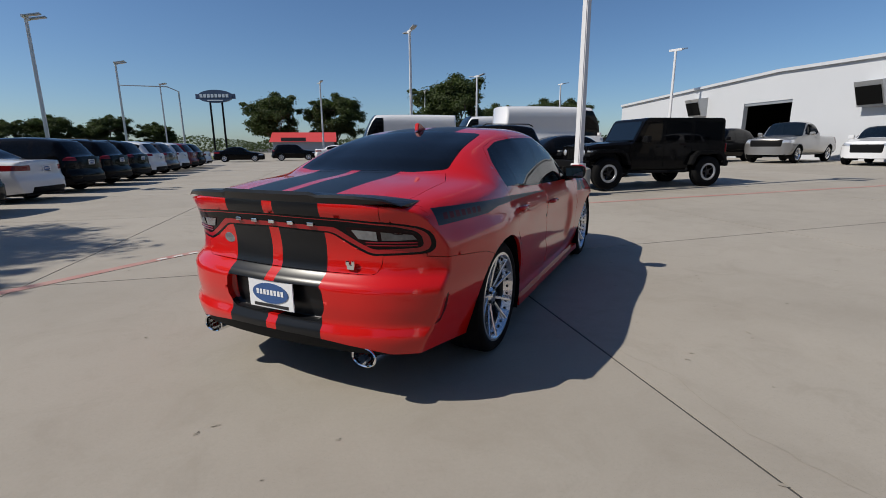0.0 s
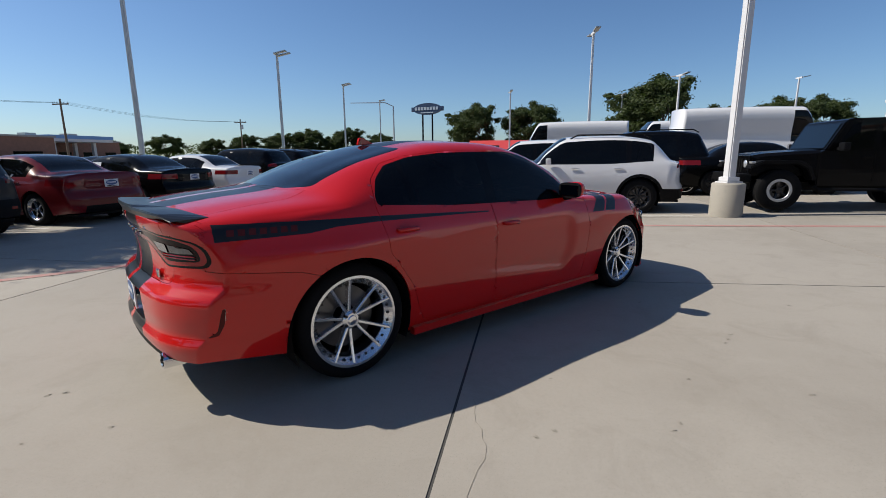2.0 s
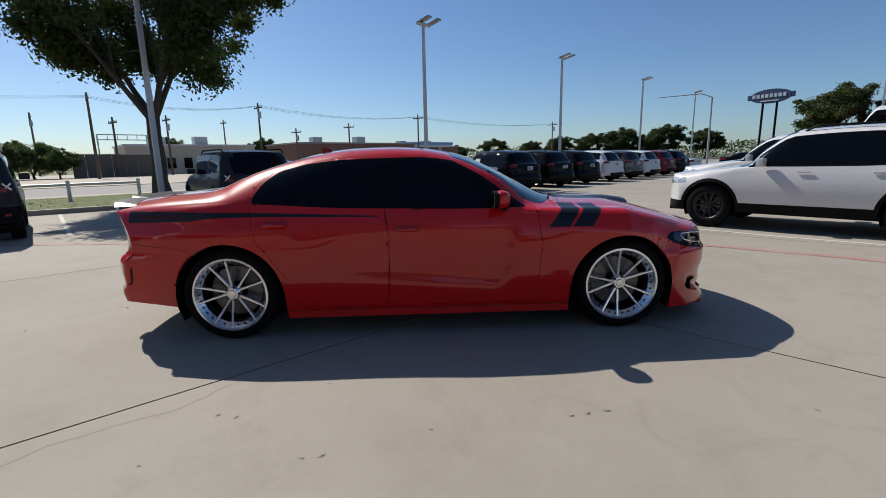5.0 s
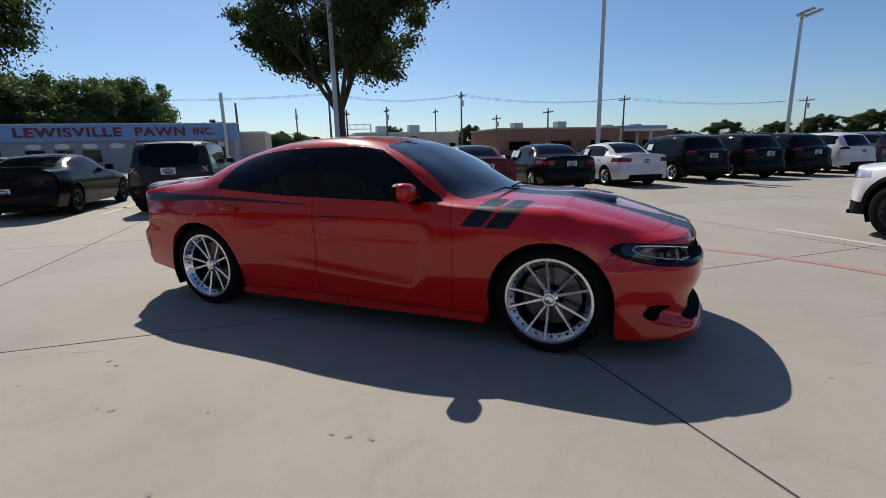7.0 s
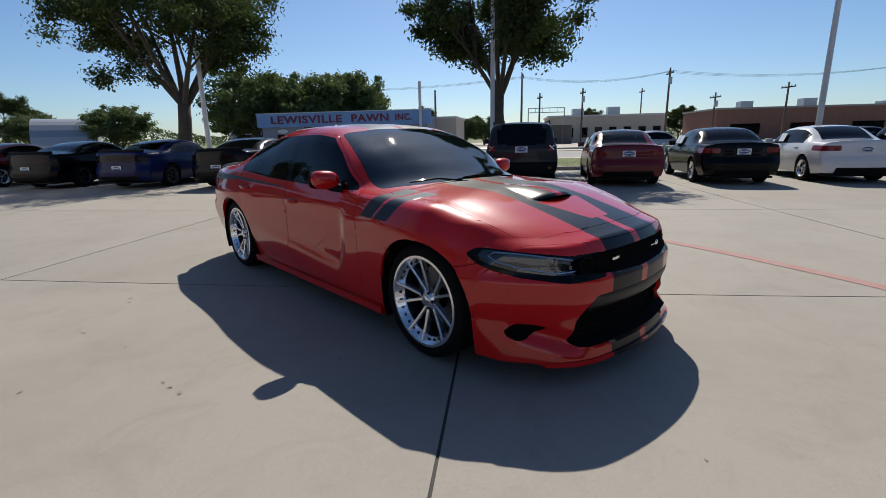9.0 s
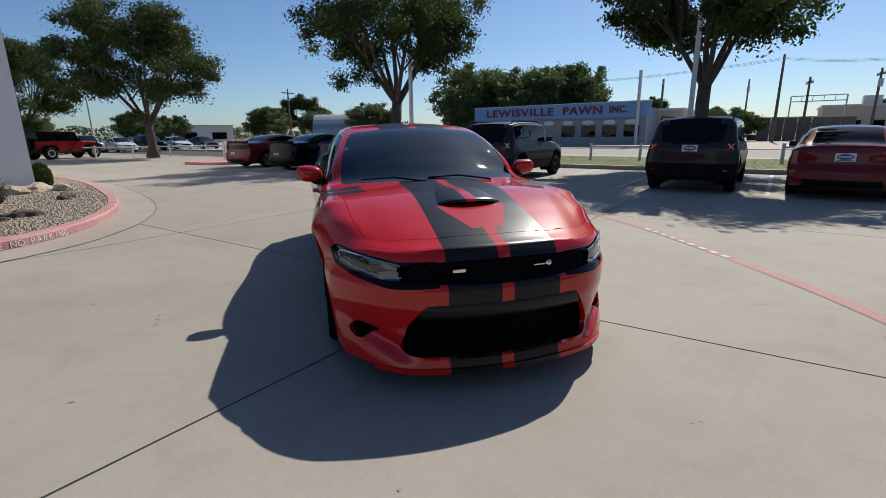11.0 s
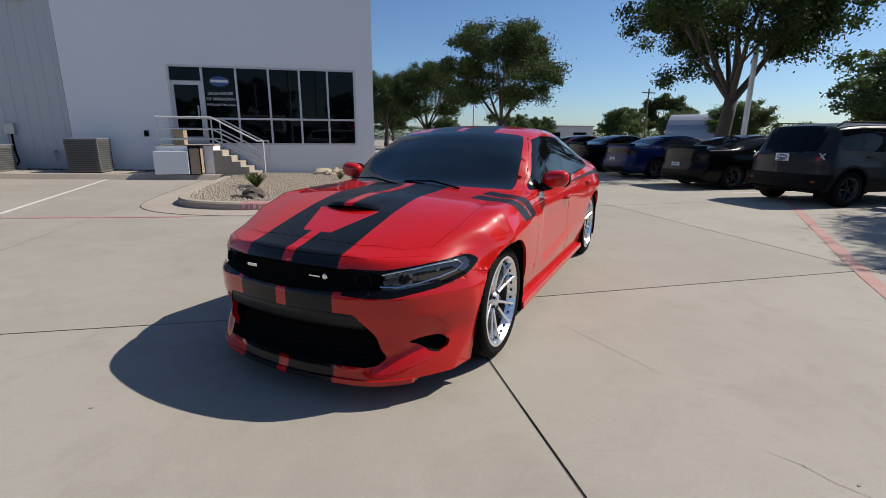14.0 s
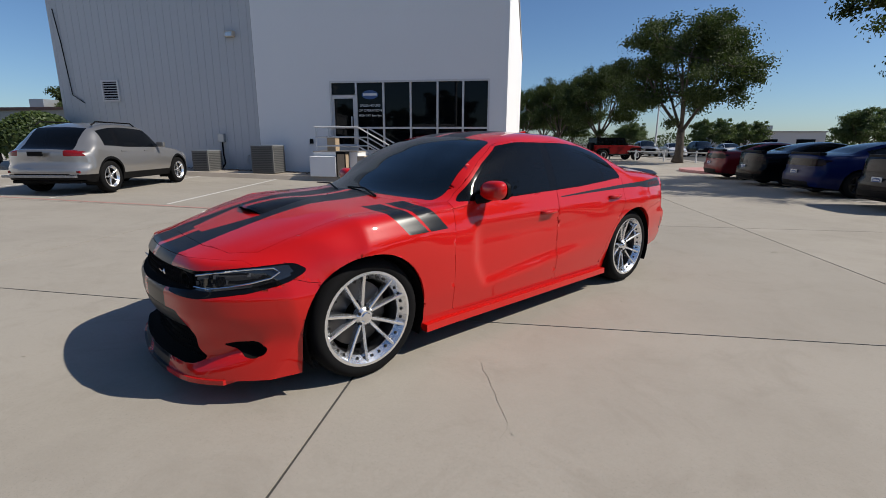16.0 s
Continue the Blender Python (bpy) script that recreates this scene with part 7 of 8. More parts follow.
def kerb_text(body, start, size):
    """Letters set one by one along the kerb's face."""
    lens = [0.0]
    for a, b in zip(BEDS, BEDS[1:]):
        lens.append(lens[-1] + math.dist(a, b))
    s = start
    for ch in body:
        if ch != " ":
            k = max(i for i in range(len(lens)) if lens[i] <= s)
            k = min(k, len(BEDS) - 2)
            t = (s - lens[k]) / (lens[k + 1] - lens[k])
            p = Vector(BEDS[k]).lerp(Vector(BEDS[k + 1]), t)
            d = (Vector(BEDS[k + 1]) - Vector(BEDS[k])).normalized()
            ang = math.degrees(math.atan2(d.y, d.x))
            nrm = Vector((d.y, -d.x))
            q = p + nrm * 0.004
            text_mesh("letter", ch, size, M["plate_white"], pose(q.x, q.y, rise(*p) + 0.055, 90, 0, ang), fl, 0.001)
        s += size * (0.78 if ch != " " else 0.5)


kerb_text("FIRE LANE NO PARKING", 6.6, 0.12)


def rock(x, y, s, mat, label, seed):
    b = bmesh.new()
    bmesh.ops.create_icosphere(b, subdivisions=3, radius=1.0)
    for v in b.verts:
        n = noise.noise(v.co * 1.3 + Vector((seed, 0, 0))) * 0.5 + noise.noise(v.co * 3.1 + Vector((0, seed, 0))) * 0.18
        v.co = Vector((v.co.x * 1.4, v.co.y * 0.9, v.co.z * 0.6)) * (1 + n) * s
    return solid("rock", b, mat, label, "rock", pose(x, y, rise(x, y) + 0.12 + 0.2 * s, 0, 0, seed * 70), group="rocks in the bed")


for k, (x, y, s) in enumerate(((3.35, -7.1, 0.23), (2.85, -7.15, 0.24), (2.25, -7.1, 0.3), (1.65, -7.2, 0.27), (1.2, -7.0, 0.2), (3.05, -6.75, 0.13))):
    rock(x, y, s, M["rock"], "pale sandstone rock in the gravel bed", k)
for k, (x, y, s) in enumerate(((4.45, -1.2, 0.23), (3.0, -2.65, 0.16), (1.75, -4.85, 0.17), (3.3, -2.4, 0.07), (4.75, -1.05, 0.08))):
    rock(x, y, s, M["rock_dark"], "dark weathered rock in the gravel bed", k + 9)


def spiky_plant(x, y, h, n, seed):
    b = bmesh.new()
    r = random.Random(seed)
    for _ in range(n):
        a, out, w = r.uniform(0, 6.28), r.uniform(0.2, 0.9) * h, r.uniform(0.006, 0.012)
        d = Vector((math.cos(a), math.sin(a), 0))
        q = Vector((-d.y, d.x, 0)) * w
        p = [d * out * t + Vector((0, 0, h * r.uniform(0.9, 1.0) * (t - 0.35 * t * t))) for t in (0, 0.5, 1)]
        v = [b.verts.new(p[0] - q), b.verts.new(p[0] + q), b.verts.new(p[1] + q * 0.8), b.verts.new(p[1] - q * 0.8), b.verts.new(p[2])]
        b.faces.new((v[0], v[1], v[2], v[3]))
        b.faces.new((v[3], v[2], v[4]))
    return solid("yucca", b, M["leaf"], "spiky grey-green plant in the gravel bed", "plant", pose(x, y, rise(x, y) + 0.12), group="plants in the bed")


for k, (x, y, h, n) in enumerate(((4.68, -2.9, 0.46, 150), (4.8, -3.3, 0.55, 90), (2.5, -6.9, 0.6, 45), (2.76, -5.1, 0.3, 40), (2.4, -7.3, 0.75, 14))):
    spiky_plant(x, y, h, n, k)

# ---- white workshop to the east ----
shop = thing("workshop", "long white metal workshop with an open bay door", "building", kind="structure")
XE = 25.0
TOP = [(37.9, 4.6), (22.8, 5.3), (8.0, 5.0), (-4.0, 4.2)]
DY0, DY1, DZ = 21.8, 25.0, 3.75


def shop_wall(y0, y1, z0, z1a, z1b):
    b = bmesh.new()
    prism(b, [(y0, z0), (y1, z0), (y1, z1b), (y0, z1a)], XE, XE + 0.3, Matrix(((0, 0, 1, 0), (1, 0, 0, 0), (0, 1, 0, 0), (0, 0, 0, 1))))
    part("wall", b, M["white_metal"], shop)


th = lambda y: float(np.interp(y, [p[0] for p in TOP[::-1]], [p[1] for p in TOP[::-1]]))  # noqa: E731
for a, b_, low in ((-4, 8, 0), (8, DY0, 0), (DY0, 22.8, DZ), (22.8, DY1, DZ), (DY1, 37.9, 0)):
    shop_wall(a, b_, low, th(a), th(b_))
part("side_wall", boxed(XE + 0.3, 37.6, 0, 55, 37.9, 4.6), M["white_metal"], shop)
for a, b_ in ((0, 1), (1, 2), (2, 3)):
    (ya, za), (yb2, zb2) = TOP[a], TOP[b_]
    b = bmesh.new()
    vs = [b.verts.new(q) for q in ((XE - 0.15, ya, za), (XE - 0.15, yb2, zb2), (58, yb2, zb2 + 0.3), (58, ya, za + 0.3), (XE - 0.15, ya, za + 0.16), (XE - 0.15, yb2, zb2 + 0.16), (58, yb2, zb2 + 0.46), (58, ya, za + 0.46))]
    for q in ((0, 1, 2, 3), (7, 6, 5, 4), (0, 4, 5, 1), (1, 5, 6, 2), (2, 6, 7, 3), (3, 7, 4, 0)):
        b.faces.new([vs[k] for k in q])
    part("roof", b, M["white_metal"], shop)
# bay back, sides and ceiling are near-black: the bay's shade is in their colour
part("bay_inside", boxed(XE + 6, DY0 - 3, 0.3, XE + 6.2, DY1 + 3, 5), M["void_shade"], shop)
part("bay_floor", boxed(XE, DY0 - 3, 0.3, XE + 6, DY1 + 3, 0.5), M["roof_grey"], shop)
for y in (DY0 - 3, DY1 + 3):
    part("bay_side", boxed(XE + 0.3, y - 0.1, 0.3, XE + 6, y + 0.1, 5), M["void_shade"], shop)
part("bay_ceiling", boxed(XE + 0.3, DY0 - 3, 4.8, XE + 6, DY1 + 3, 5.0), M["void_shade"], shop)
part("rolled_door", boxed(XE + 0.05, DY0, 3.6, XE + 0.25, DY1, DZ), M["galv"], shop)
for yc, zc_, s in ((17.5, 3.55, 0.72), (28.6, 3.75, 0.72)):
    b = bmesh.new()
    prism(b, [(0, 0.95 * s), (0, -0.75 * s), (-0.55 * s, -0.75 * s), (-1.15 * s, 0.8 * s)], -0.85 * s, 0.85 * s, Matrix.Translation((XE, yc, zc_)) @ pose(0, 0, 0, 90))
    hood_ = solid("air_intake_hood", b, M["galv"], "large grey sheet-metal air intake hood on the workshop wall", "vent", group="air intake hoods")
    # the mouth is a near-black plate, the shade inside drawn as colour
    b = boxed(-0.02, -0.75 * s, -0.6 * s, 0.02, 0.75 * s, 0.6 * s)
    q = part("hood_mouth", b, M["void_shade"], hood_)
    q.matrix_basis = Matrix.Translation((XE - 0.88 * s, yc, zc_ - 0.05)) @ pose(0, 0, 0, 0, -21, 0)


# ---- lamp posts ----
def lamp_post(x, y, h, turn, base=0.0, heads=2, tee=False, label="tall white lamp post with two flat lamp heads"):
    p = thing("lamp_post", label, "lamp post", pose(x, y, rise(x, y) + base, 0, 0, turn), group="lamp posts")
    b = bmesh.new()
    r0, r1 = 0.085, 0.065
    prism(b, [(-r0, -r0), (r0, -r0), (r0, r0), (-r0, r0)], 0.0, h)
    for v in b.verts:
        if v.co.z > h / 2:
            v.co.x *= r1 / r0
            v.co.y *= r1 / r0
    bmesh.ops.bevel(b, geom=[e for e in b.edges if abs(e.verts[0].co.z - e.verts[1].co.z) > 1], offset=0.02, segments=2, affect="EDGES")
    part("pole", b, M["white_paint"], p)
    part("base_plate", boxed(-0.17, -0.17, 0, 0.17, 0.17, 0.03, bevel=0.005), M["white_paint"], p)
    part("base_cover", boxed(-0.13, -0.13, 0.03, 0.13, 0.13, 0.12, bevel=0.02), M["white_paint"], p)
    part("crossbar", boxed(-0.06, -0.42, h - 0.10, 0.06, 0.42, h + 0.04, bevel=0.015), M["white_paint"], p)
    for s in (1, -1)[:heads]:
        tip = pose(0, s * 0.42, h - 0.02, 0, -6, s * 90) if tee else pose(0.04, s * 0.33, h - 0.02, 0, -12, 0)
        head = part("lamp_head", boxed(0.0, -0.15, -0.035, 0.72, 0.15, 0.035, m=tip, bevel=0.015), M["galv"], p)
        part("lamp_lens", boxed(0.16, -0.12, -0.045, 0.68, 0.12, -0.036, m=tip), M["lens_dark"], head)
    return p


def pedestal(x, y, h, r=0.3):
    b = spin(bmesh.new(), [(0.001, h), (r - 0.02, h), (r, h - 0.03), (r, -0.05)], 32, pose(0, 0, 0, 90))
    for v in b.verts:
        v.co.z = abs(v.co.z) if v.co.z > 0.1 else v.co.z
    bmesh.ops.recalc_face_normals(b, faces=b.faces[:])
    solid("lamp_pedestal", b, M["pedestal"], "round cast concrete lamp post pedestal", "pedestal", pose(x, y, rise(x, y)), group="lamp pedestals", smooth=True)


for x, y, h in ((-13.3, -7.6, 9.0), (-13.1, 4.75, 9.0), (-13.6, 16.6, 7.6), (-14.7, 29.4, 7.75), (-17.3, 46.0, 8.2), (-20.4, 66.0, 8.9)):
    lamp_post(x, y, h, 8, base=0.12)
PED = (6.0, 10.42)
pedestal(*PED, 0.66)
lamp_post(*PED, 8.2, -70, base=0.66)
lamp_post(-13.7, -49.5, 6.8, 40)
TEE = "tall white lamp post with a lamp head on either side"
lamp_post(5.2, 31.2, 8.3, 8, tee=True, label=TEE)
lamp_post(22.6, 28.6, 7.0, 30)
lamp_post(13.5, 44.0, 7.4, 20, tee=True, label=TEE)
lamp_post(-1.0, 52.0, 7.8, 10, tee=True, label=TEE)
lamp_post(11.5, 60.0, 7.8, 10, tee=True, label=TEE)
lamp_post(26.0, 52.0, 7.8, 10)


# ---- trees ----
def tree_parts(seed, height, spread, fork, girth, leaves, leaf, limbs=5):
    """Trunk with limbs that reach into the crown, and a crown of many small leaves in uneven clumps."""
    r = random.Random(seed)
    wood = bmesh.new()
    lean = Vector((r.uniform(-0.06, 0.06), r.uniform(-0.06, 0.06), 1))
    trunk = [lean * (fork * k / 4) + Vector((r.uniform(-0.04, 0.04), r.uniform(-0.04, 0.04), 0)) for k in range(5)]
    tube(wood, trunk, [girth * 1.6, girth * 1.1, girth, girth * 0.95, girth * 0.9], 12)
    low = fork + (height - fork) * 0.16
    mid, half = (low + height) / 2, (height - low) / 2

    def branch(p, q, rad, sag):
        c = p.lerp(q, 0.5) + Vector((r.uniform(-0.2, 0.2), r.uniform(-0.2, 0.2), sag)) * (q - p).length * 0.3
        pts = [(1 - t) ** 2 * p + 2 * t * (1 - t) * c + t * t * q for t in (0, 0.25, 0.5, 0.75, 1)]
        tube(wood, pts, [rad * (1 - 0.13 * k) for k in range(5)], 8 if rad > 0.08 else 5, cap=False)
        return pts

    tips = []
    top = trunk[-1]
    for k in range(limbs + 1):
        a = 2 * math.pi * (k + r.uniform(-0.3, 0.3)) / limbs
        reach = 0.52 if k < limbs else 0.1
        n1 = Vector((math.cos(a) * spread * reach, math.sin(a) * spread * reach, mid + half * (r.uniform(-0.35, 0.25) if k < limbs else 0.45)))
        main = branch(top - lean * r.uniform(0, 0.35), n1, girth * 0.46, -0.15)
        for m in range(6):
            b = a + r.uniform(-1.0, 1.0)
            u = r.uniform(-0.85, 0.95)
            ring_ = math.sqrt(max(0.05, 1 - u * u)) * r.uniform(0.55, 0.95)
            if k == limbs:
                b = r.uniform(0, 6.28)
            n2 = Vector((math.cos(b) * spread * ring_, math.sin(b) * spread * ring_, mid + half * u))
            sub = branch(main[r.choice((2, 3, 4))], n2, girth * 0.2, 0.2)
            tips += [(n2, 1.0), (sub[3], 0.8)]
            for _ in range(3):
                d = Vector((r.gauss(0, 1), r.gauss(0, 1), r.gauss(0, 0.7))) * spread * 0.17
                n3 = n2 + d
                branch(sub[3], n3, girth * 0.07, 0.1)
                tips.append((n3, 0.8))
    verts, faces = [], []
    per = max(1, leaves // len(tips))
    for t, k in tips:
        size = spread * r.uniform(0.10, 0.19) * k
        for _ in range(per):
            v = Vector((r.gauss(0, 1), r.gauss(0, 1), r.gauss(0, 0.7)))
            c = t + v * size * 0.62
            n = (Vector((r.uniform(-1, 1), r.uniform(-1, 1), r.uniform(-0.4, 1))) + v * 0.4).normalized()
            a = n.orthogonal().normalized()
            b = n.cross(a)
            ang = r.uniform(0, 6.28)
            u = (a * math.cos(ang) + b * math.sin(ang)) * leaf * r.uniform(0.6, 1.3)
            w = (b * math.cos(ang) - a * math.sin(ang)) * leaf * r.uniform(0.35, 0.6)
            i = len(verts)
            verts += [c - u, c + w + n * leaf * 0.15, c + u, c - w + n * leaf * 0.15]
            faces.append((i, i + 1, i + 2, i + 3))
    me = bpy.data.meshes.new("crown")
    me.from_pydata([tuple(v) for v in verts], [], faces)
    return wood, me


def tree(name, label, m, seed, height, spread, fork, girth, leaves, leaf, mat, limbs=5, group="trees"):
    t = thing(name, label, "tree", m, group)
    wood, me = tree_parts(seed, height, spread, fork, girth, leaves, leaf, limbs)
    part("trunk", wood, M["bark"], t, smooth=True)
    me.materials.append(mat)
    c = new("crown", me)
    c.parent = t
    return t


oak = tree("oak_tree", "large live oak with a dark dense crown on the grass strip", pose(-14.1, 4.95, 0.1), 3, 8.8, 3.75, 2.9, 0.23, 62000, 0.085, M["leaf"], 5)
oak2 = tree("oak_tree", "large oak with spreading limbs on the grass strip", pose(-13.3, -8.75, 0.1), 8, 9.4, 3.95, 2.8, 0.28, 46000, 0.085, M["leaf"], 6)
oak3 = tree("oak_tree", "spreading oak beside the far lot", pose(-10.0, -28.2, 0.0), 12, 9.0, 4.8, 2.4, 0.28, 52000, 0.10, M["leaf"], 5)
for x, y, turn, src, s in ((-6.0, -40.0, 60, oak3, 0.86), (-3.0, -52.0, 140, oak3, 0.90), (1.5, -64.0, 200, oak3, 0.92), (-2.0, -78.0, 250, oak3, 0.95)):
    c = copy_thing(src, pose(x, y, 0, 0, 0, turn))
    c.scale = (s, s, s)
    c["label"] = "spreading oak in a row beside the far lot"
elm = tree("elm_tree", "broad leafy tree with a rounded green crown", pose(23.0, 70.0, 0), 21, 11.5, 5.2, 2.2, 0.3, 30000, 0.24, M["leaf"], 5)
elm.matrix_world = pose(14.9, 59.6, 0) @ Matrix.Diagonal((0.97, 0.97, 0.79, 1))
pale = tree("elm_tree", "bushy light green tree behind the shop", pose(-52, -14.5, 0), 25, 8.6, 4.8, 1.2, 0.25, 26000, 0.2, M["leaf_light"], 6)
for x, y, turn, src, s, lb in (
    (-10.5, 92, 20, elm, 0.86, ""), (0.3, 94, 70, elm, 0.88, ""), (34, 75, 0, elm, 0.70, ""), (42, 80, 90, elm, 0.75, ""), (29, 85, 0, elm, 0.70, ""),
    (-56, 138, 0, elm, 0.95, ""), (-67, 133, 80, elm, 0.92, ""), (-74, 128, 40, elm, 0.78, ""), (-82, 124, 10, elm, 0.74, ""), (-89, 119, 10, elm, 0.62, ""), (-98, 112, 140, elm, 0.72, ""), (-106, 104, 250, elm, 0.55, ""), (-46.4, 142, 160, elm, 0.8, ""), (-61, 136, 200, elm, 0.7, ""), (-112, 96, 200, elm, 0.5, ""),
    (-47, -17, 60, pale, 0.95, ""), (-46, -23, 150, pale, 1.00, ""), (-52, -27, 10, pale, 0.90, ""), (-44, -40, 70, pale, 0.62, ""), (-62, -1.2, 0, pale, 0.42, ""), (-63, 1.4, 90, pale, 0.45, ""), (-62, 3.6, 200, pale, 0.36, ""),
    (-43, -63, 20, pale, 0.66, ""), (-55, -64, 120, pale, 0.64, ""), (-30, -80, 0, pale, 0.60, ""), (-20, -95, 60, pale, 0.60, ""), (-40, -90, 0, pale, 0.60, ""),
    (-92, 20, 40, elm, 0.48, ""), (-95, 38, 60, elm, 0.5, ""), (-84, -12, 160, elm, 0.55, ""), (52, -40, 30, elm, 0.60, ""),
    (-10, -110, 60, elm, 0.70, ""), (10, -120, 60, elm, 0.80, ""), (-60, -75, 60, elm, 0.75, ""), (-75, -45, 60, elm, 0.70, ""),
):
    c = copy_thing(src, pose(x, y, 0, 0, 0, turn))
    c.scale = (s * 1.12, s * 1.12, s * (0.8 if y > 94.5 else 1.0))


def bush(x, y, w, h, n, seed):
    r = random.Random(seed)
    vs, fs = [], []
    for _ in range(n):
        v = Vector((r.gauss(0, 1), r.gauss(0, 1), r.gauss(0, 1))).normalized() * r.uniform(0.8, 1.02)
        c = Vector((v.x * w, v.y * w, h * 0.5 + v.z * h * 0.5))
        a = Vector((r.uniform(-1, 1), r.uniform(-1, 1), r.uniform(-1, 1))).normalized()
        q = a.orthogonal().normalized() * 0.05
        a = a * 0.07
        i = len(vs)
        vs += [c - a, c + q, c + a, c - q]
        fs.append((i, i + 1, i + 2, i + 3))
    me = bpy.data.meshes.new("bush")
    me.from_pydata([tuple(v) for v in vs], [], fs)
    me.materials.append(M["leaf_light"] if w > 1 else M["leaf"])
    ob = new("bush", me)
    ob.matrix_world = pose(x, y, rise(x, y))
    return tagged(ob, "clipped round green bush beside the white building", "bush", group="bushes")


bush(19.0, -6.5, 1.25, 2.1, 9000, 1)
bush(1.25, -8.3, 0.2, 0.75, 1300, 2)

# grass blades on the strip
gr = random.Random(9)
vs, fs = [], []
for _ in range(5000):
    x, y = gr.uniform(-19.5, -13.0), gr.uniform(-15, 24)
    a, h = gr.uniform(0, 6.28), gr.uniform(0.02, 0.05)
    d = Vector((math.cos(a), math.sin(a), 0)) * 0.02
    i = len(vs)
    vs += [(x - d.x, y - d.y, 0.12), (x + d.x, y + d.y, 0.12), (x + gr.uniform(-0.03, 0.03), y, 0.12 + h)]
    fs.append((i, i + 1, i + 2))
me = bpy.data.meshes.new("grass")
me.from_pydata(vs, [], fs)
me.materials.append(M["turf"])
tagged(new("grass", me), "short mown grass on the roadside strip", "grass", kind="stuff")


# far woods close the horizon
fw = random.Random(17)
vs, fs = [], []
for _ in range(80000):
    a = fw.uniform(0, 2 * math.pi)
    d = fw.uniform(170, 210)
    top = 4.6 + 2.2 * noise.noise(Vector((a * 9, 0, 0))) + 2.0 * noise.noise(Vector((a * 31, 5, 0)))
    c = Vector((d * math.cos(a), d * math.sin(a), fw.uniform(0, 1) ** 0.8 * top))
    n = Vector((fw.uniform(-1, 1), fw.uniform(-1, 1), fw.uniform(-0.5, 1))).normalized()
    u = n.orthogonal().normalized() * fw.uniform(0.22, 0.5)
    w = n.cross(u)
    i = len(vs)
    vs += [c - u, c + w * 0.6, c + u, c - w * 0.6]
    fs.append((i, i + 1, i + 2, i + 3))
me = bpy.data.meshes.new("far_woods")
me.from_pydata([tuple(v) for v in vs], [], fs)
me.materials.append(M["leaf"])
tagged(new("far_woods", me), "distant green trees along the horizon", "woods", kind="stuff")


# ---- pipe rail along the strip ----
def pipe_rail(pts, n, label):
    f = thing("pipe_fence", label, "fence")
    b = bmesh.new()
    tube(b, [(*p, 0.72) for p in pts], 0.05, 8)
    part("rail", b, M["white_paint"], f)
    a, c = Vector(pts[0]), Vector(pts[-1])
    for k in range(n):
        p = a.lerp(c, k / (n - 1))
        b = bmesh.new()
        tube(b, [(p.x, p.y, 0.0), (p.x, p.y, 0.86)], 0.06, 8)
        part("post", b, M["white_paint"], f)


pipe_rail([(-16.6, 0.3), (-16.6, 4.6)], 3, "low white pipe rail on the grass strip")
pipe_rail([(-16.6, 7.5), (-16.6, 24.0)], 8, "low white pipe rail on the grass strip")
pipe_rail([(-15.0, -25.5), (-4.5, -36.0)], 7, "low white pipe rail beside the far lot")
for x, y in ((-14.0, -24.8), (-9.3, -17.8)):
    b = bmesh.new()
    tube(b, [(x, y, 0), (x, y, 1.05), (x, y, 1.1)], [0.1, 0.1, 0.06], 12)
    solid("bollard", b, M["white_paint"], "white steel bollard beside the drive", "bollard", group="bollards")
isl = bmesh.new()
prism(isl, smooth_line([(-8.6, -14.4), (-7.2, -15.2), (-6.9, -17.2), (-8.0, -18.6), (-12.9, -19.5), (-12.9, -14.6)], 4), 0.0, 0.13)
solid("kerb_island", isl, M["kerb_red"], "kerbed island with a worn red edge at the row's end", "kerb", kind="structure")

# ---- across the road ----
pawn = thing("pawn_shop", "low grey-blue shop with a faded blue sign fascia", "building", kind="structure")
PX, P0, P1 = -39.5, -19.6, -2.5
part("wall", boxed(PX - 12, P0, 0, PX, P1, 3.4), M["grey_wall"], pawn)
part("fascia", boxed(PX, P0 - 0.3, 2.6, PX + 0.35, P1 + 0.3, 3.9), M["blue_sign"], pawn)
part("fascia_trim", boxed(PX - 0.1, P0 - 0.35, 3.9, PX + 0.4, P1 + 0.35, 3.97), M["white_paint"], pawn)
for y, s, wide, body in ((-14.7, 1.0, 7.4, "LEWISVILLE"), (-8.15, 1.0, 3.7, "PAWN"), (-4.85, 0.82, 1.6, "INC.")):
    ob = text_mesh("sign_lettering", body, s, M["maroon"], Matrix(), pawn, 0.04, spacing=1.12, heavy=0.022)
    xs_ = [v.co.x for v in ob.data.vertices]
    ob.matrix_basis = pose(PX + 0.40, y, 3.25, 90, 0, 90) @ Matrix.Diagonal((wide / (max(xs_) - min(xs_)), 1, 1, 1))
for k in range(8):
    y = P0 + 1.6 + k * 1.95
    if k != 3:
        part("shop_window", boxed(PX, y, 0.9, PX + 0.04, y + 1.3, 1.9), M["tint"], pawn)
    o = bmesh.new()
    prism(o, [(0.55 * math.cos(t), 0.2 * math.sin(t)) for t in (2 * math.pi * j / 20 for j in range(20))], 0, 0.03, pose(PX + 0.0, y + 0.6, 2.2, 90, 0, 90))
    part("oval_sign", o, M["plate_white"], pawn)
part("shop_door", boxed(PX, P0 + 8.4, 0.05, PX + 0.05, P0 + 9.4, 2.05), M["roof_grey"], pawn)
tall = bmesh.new()
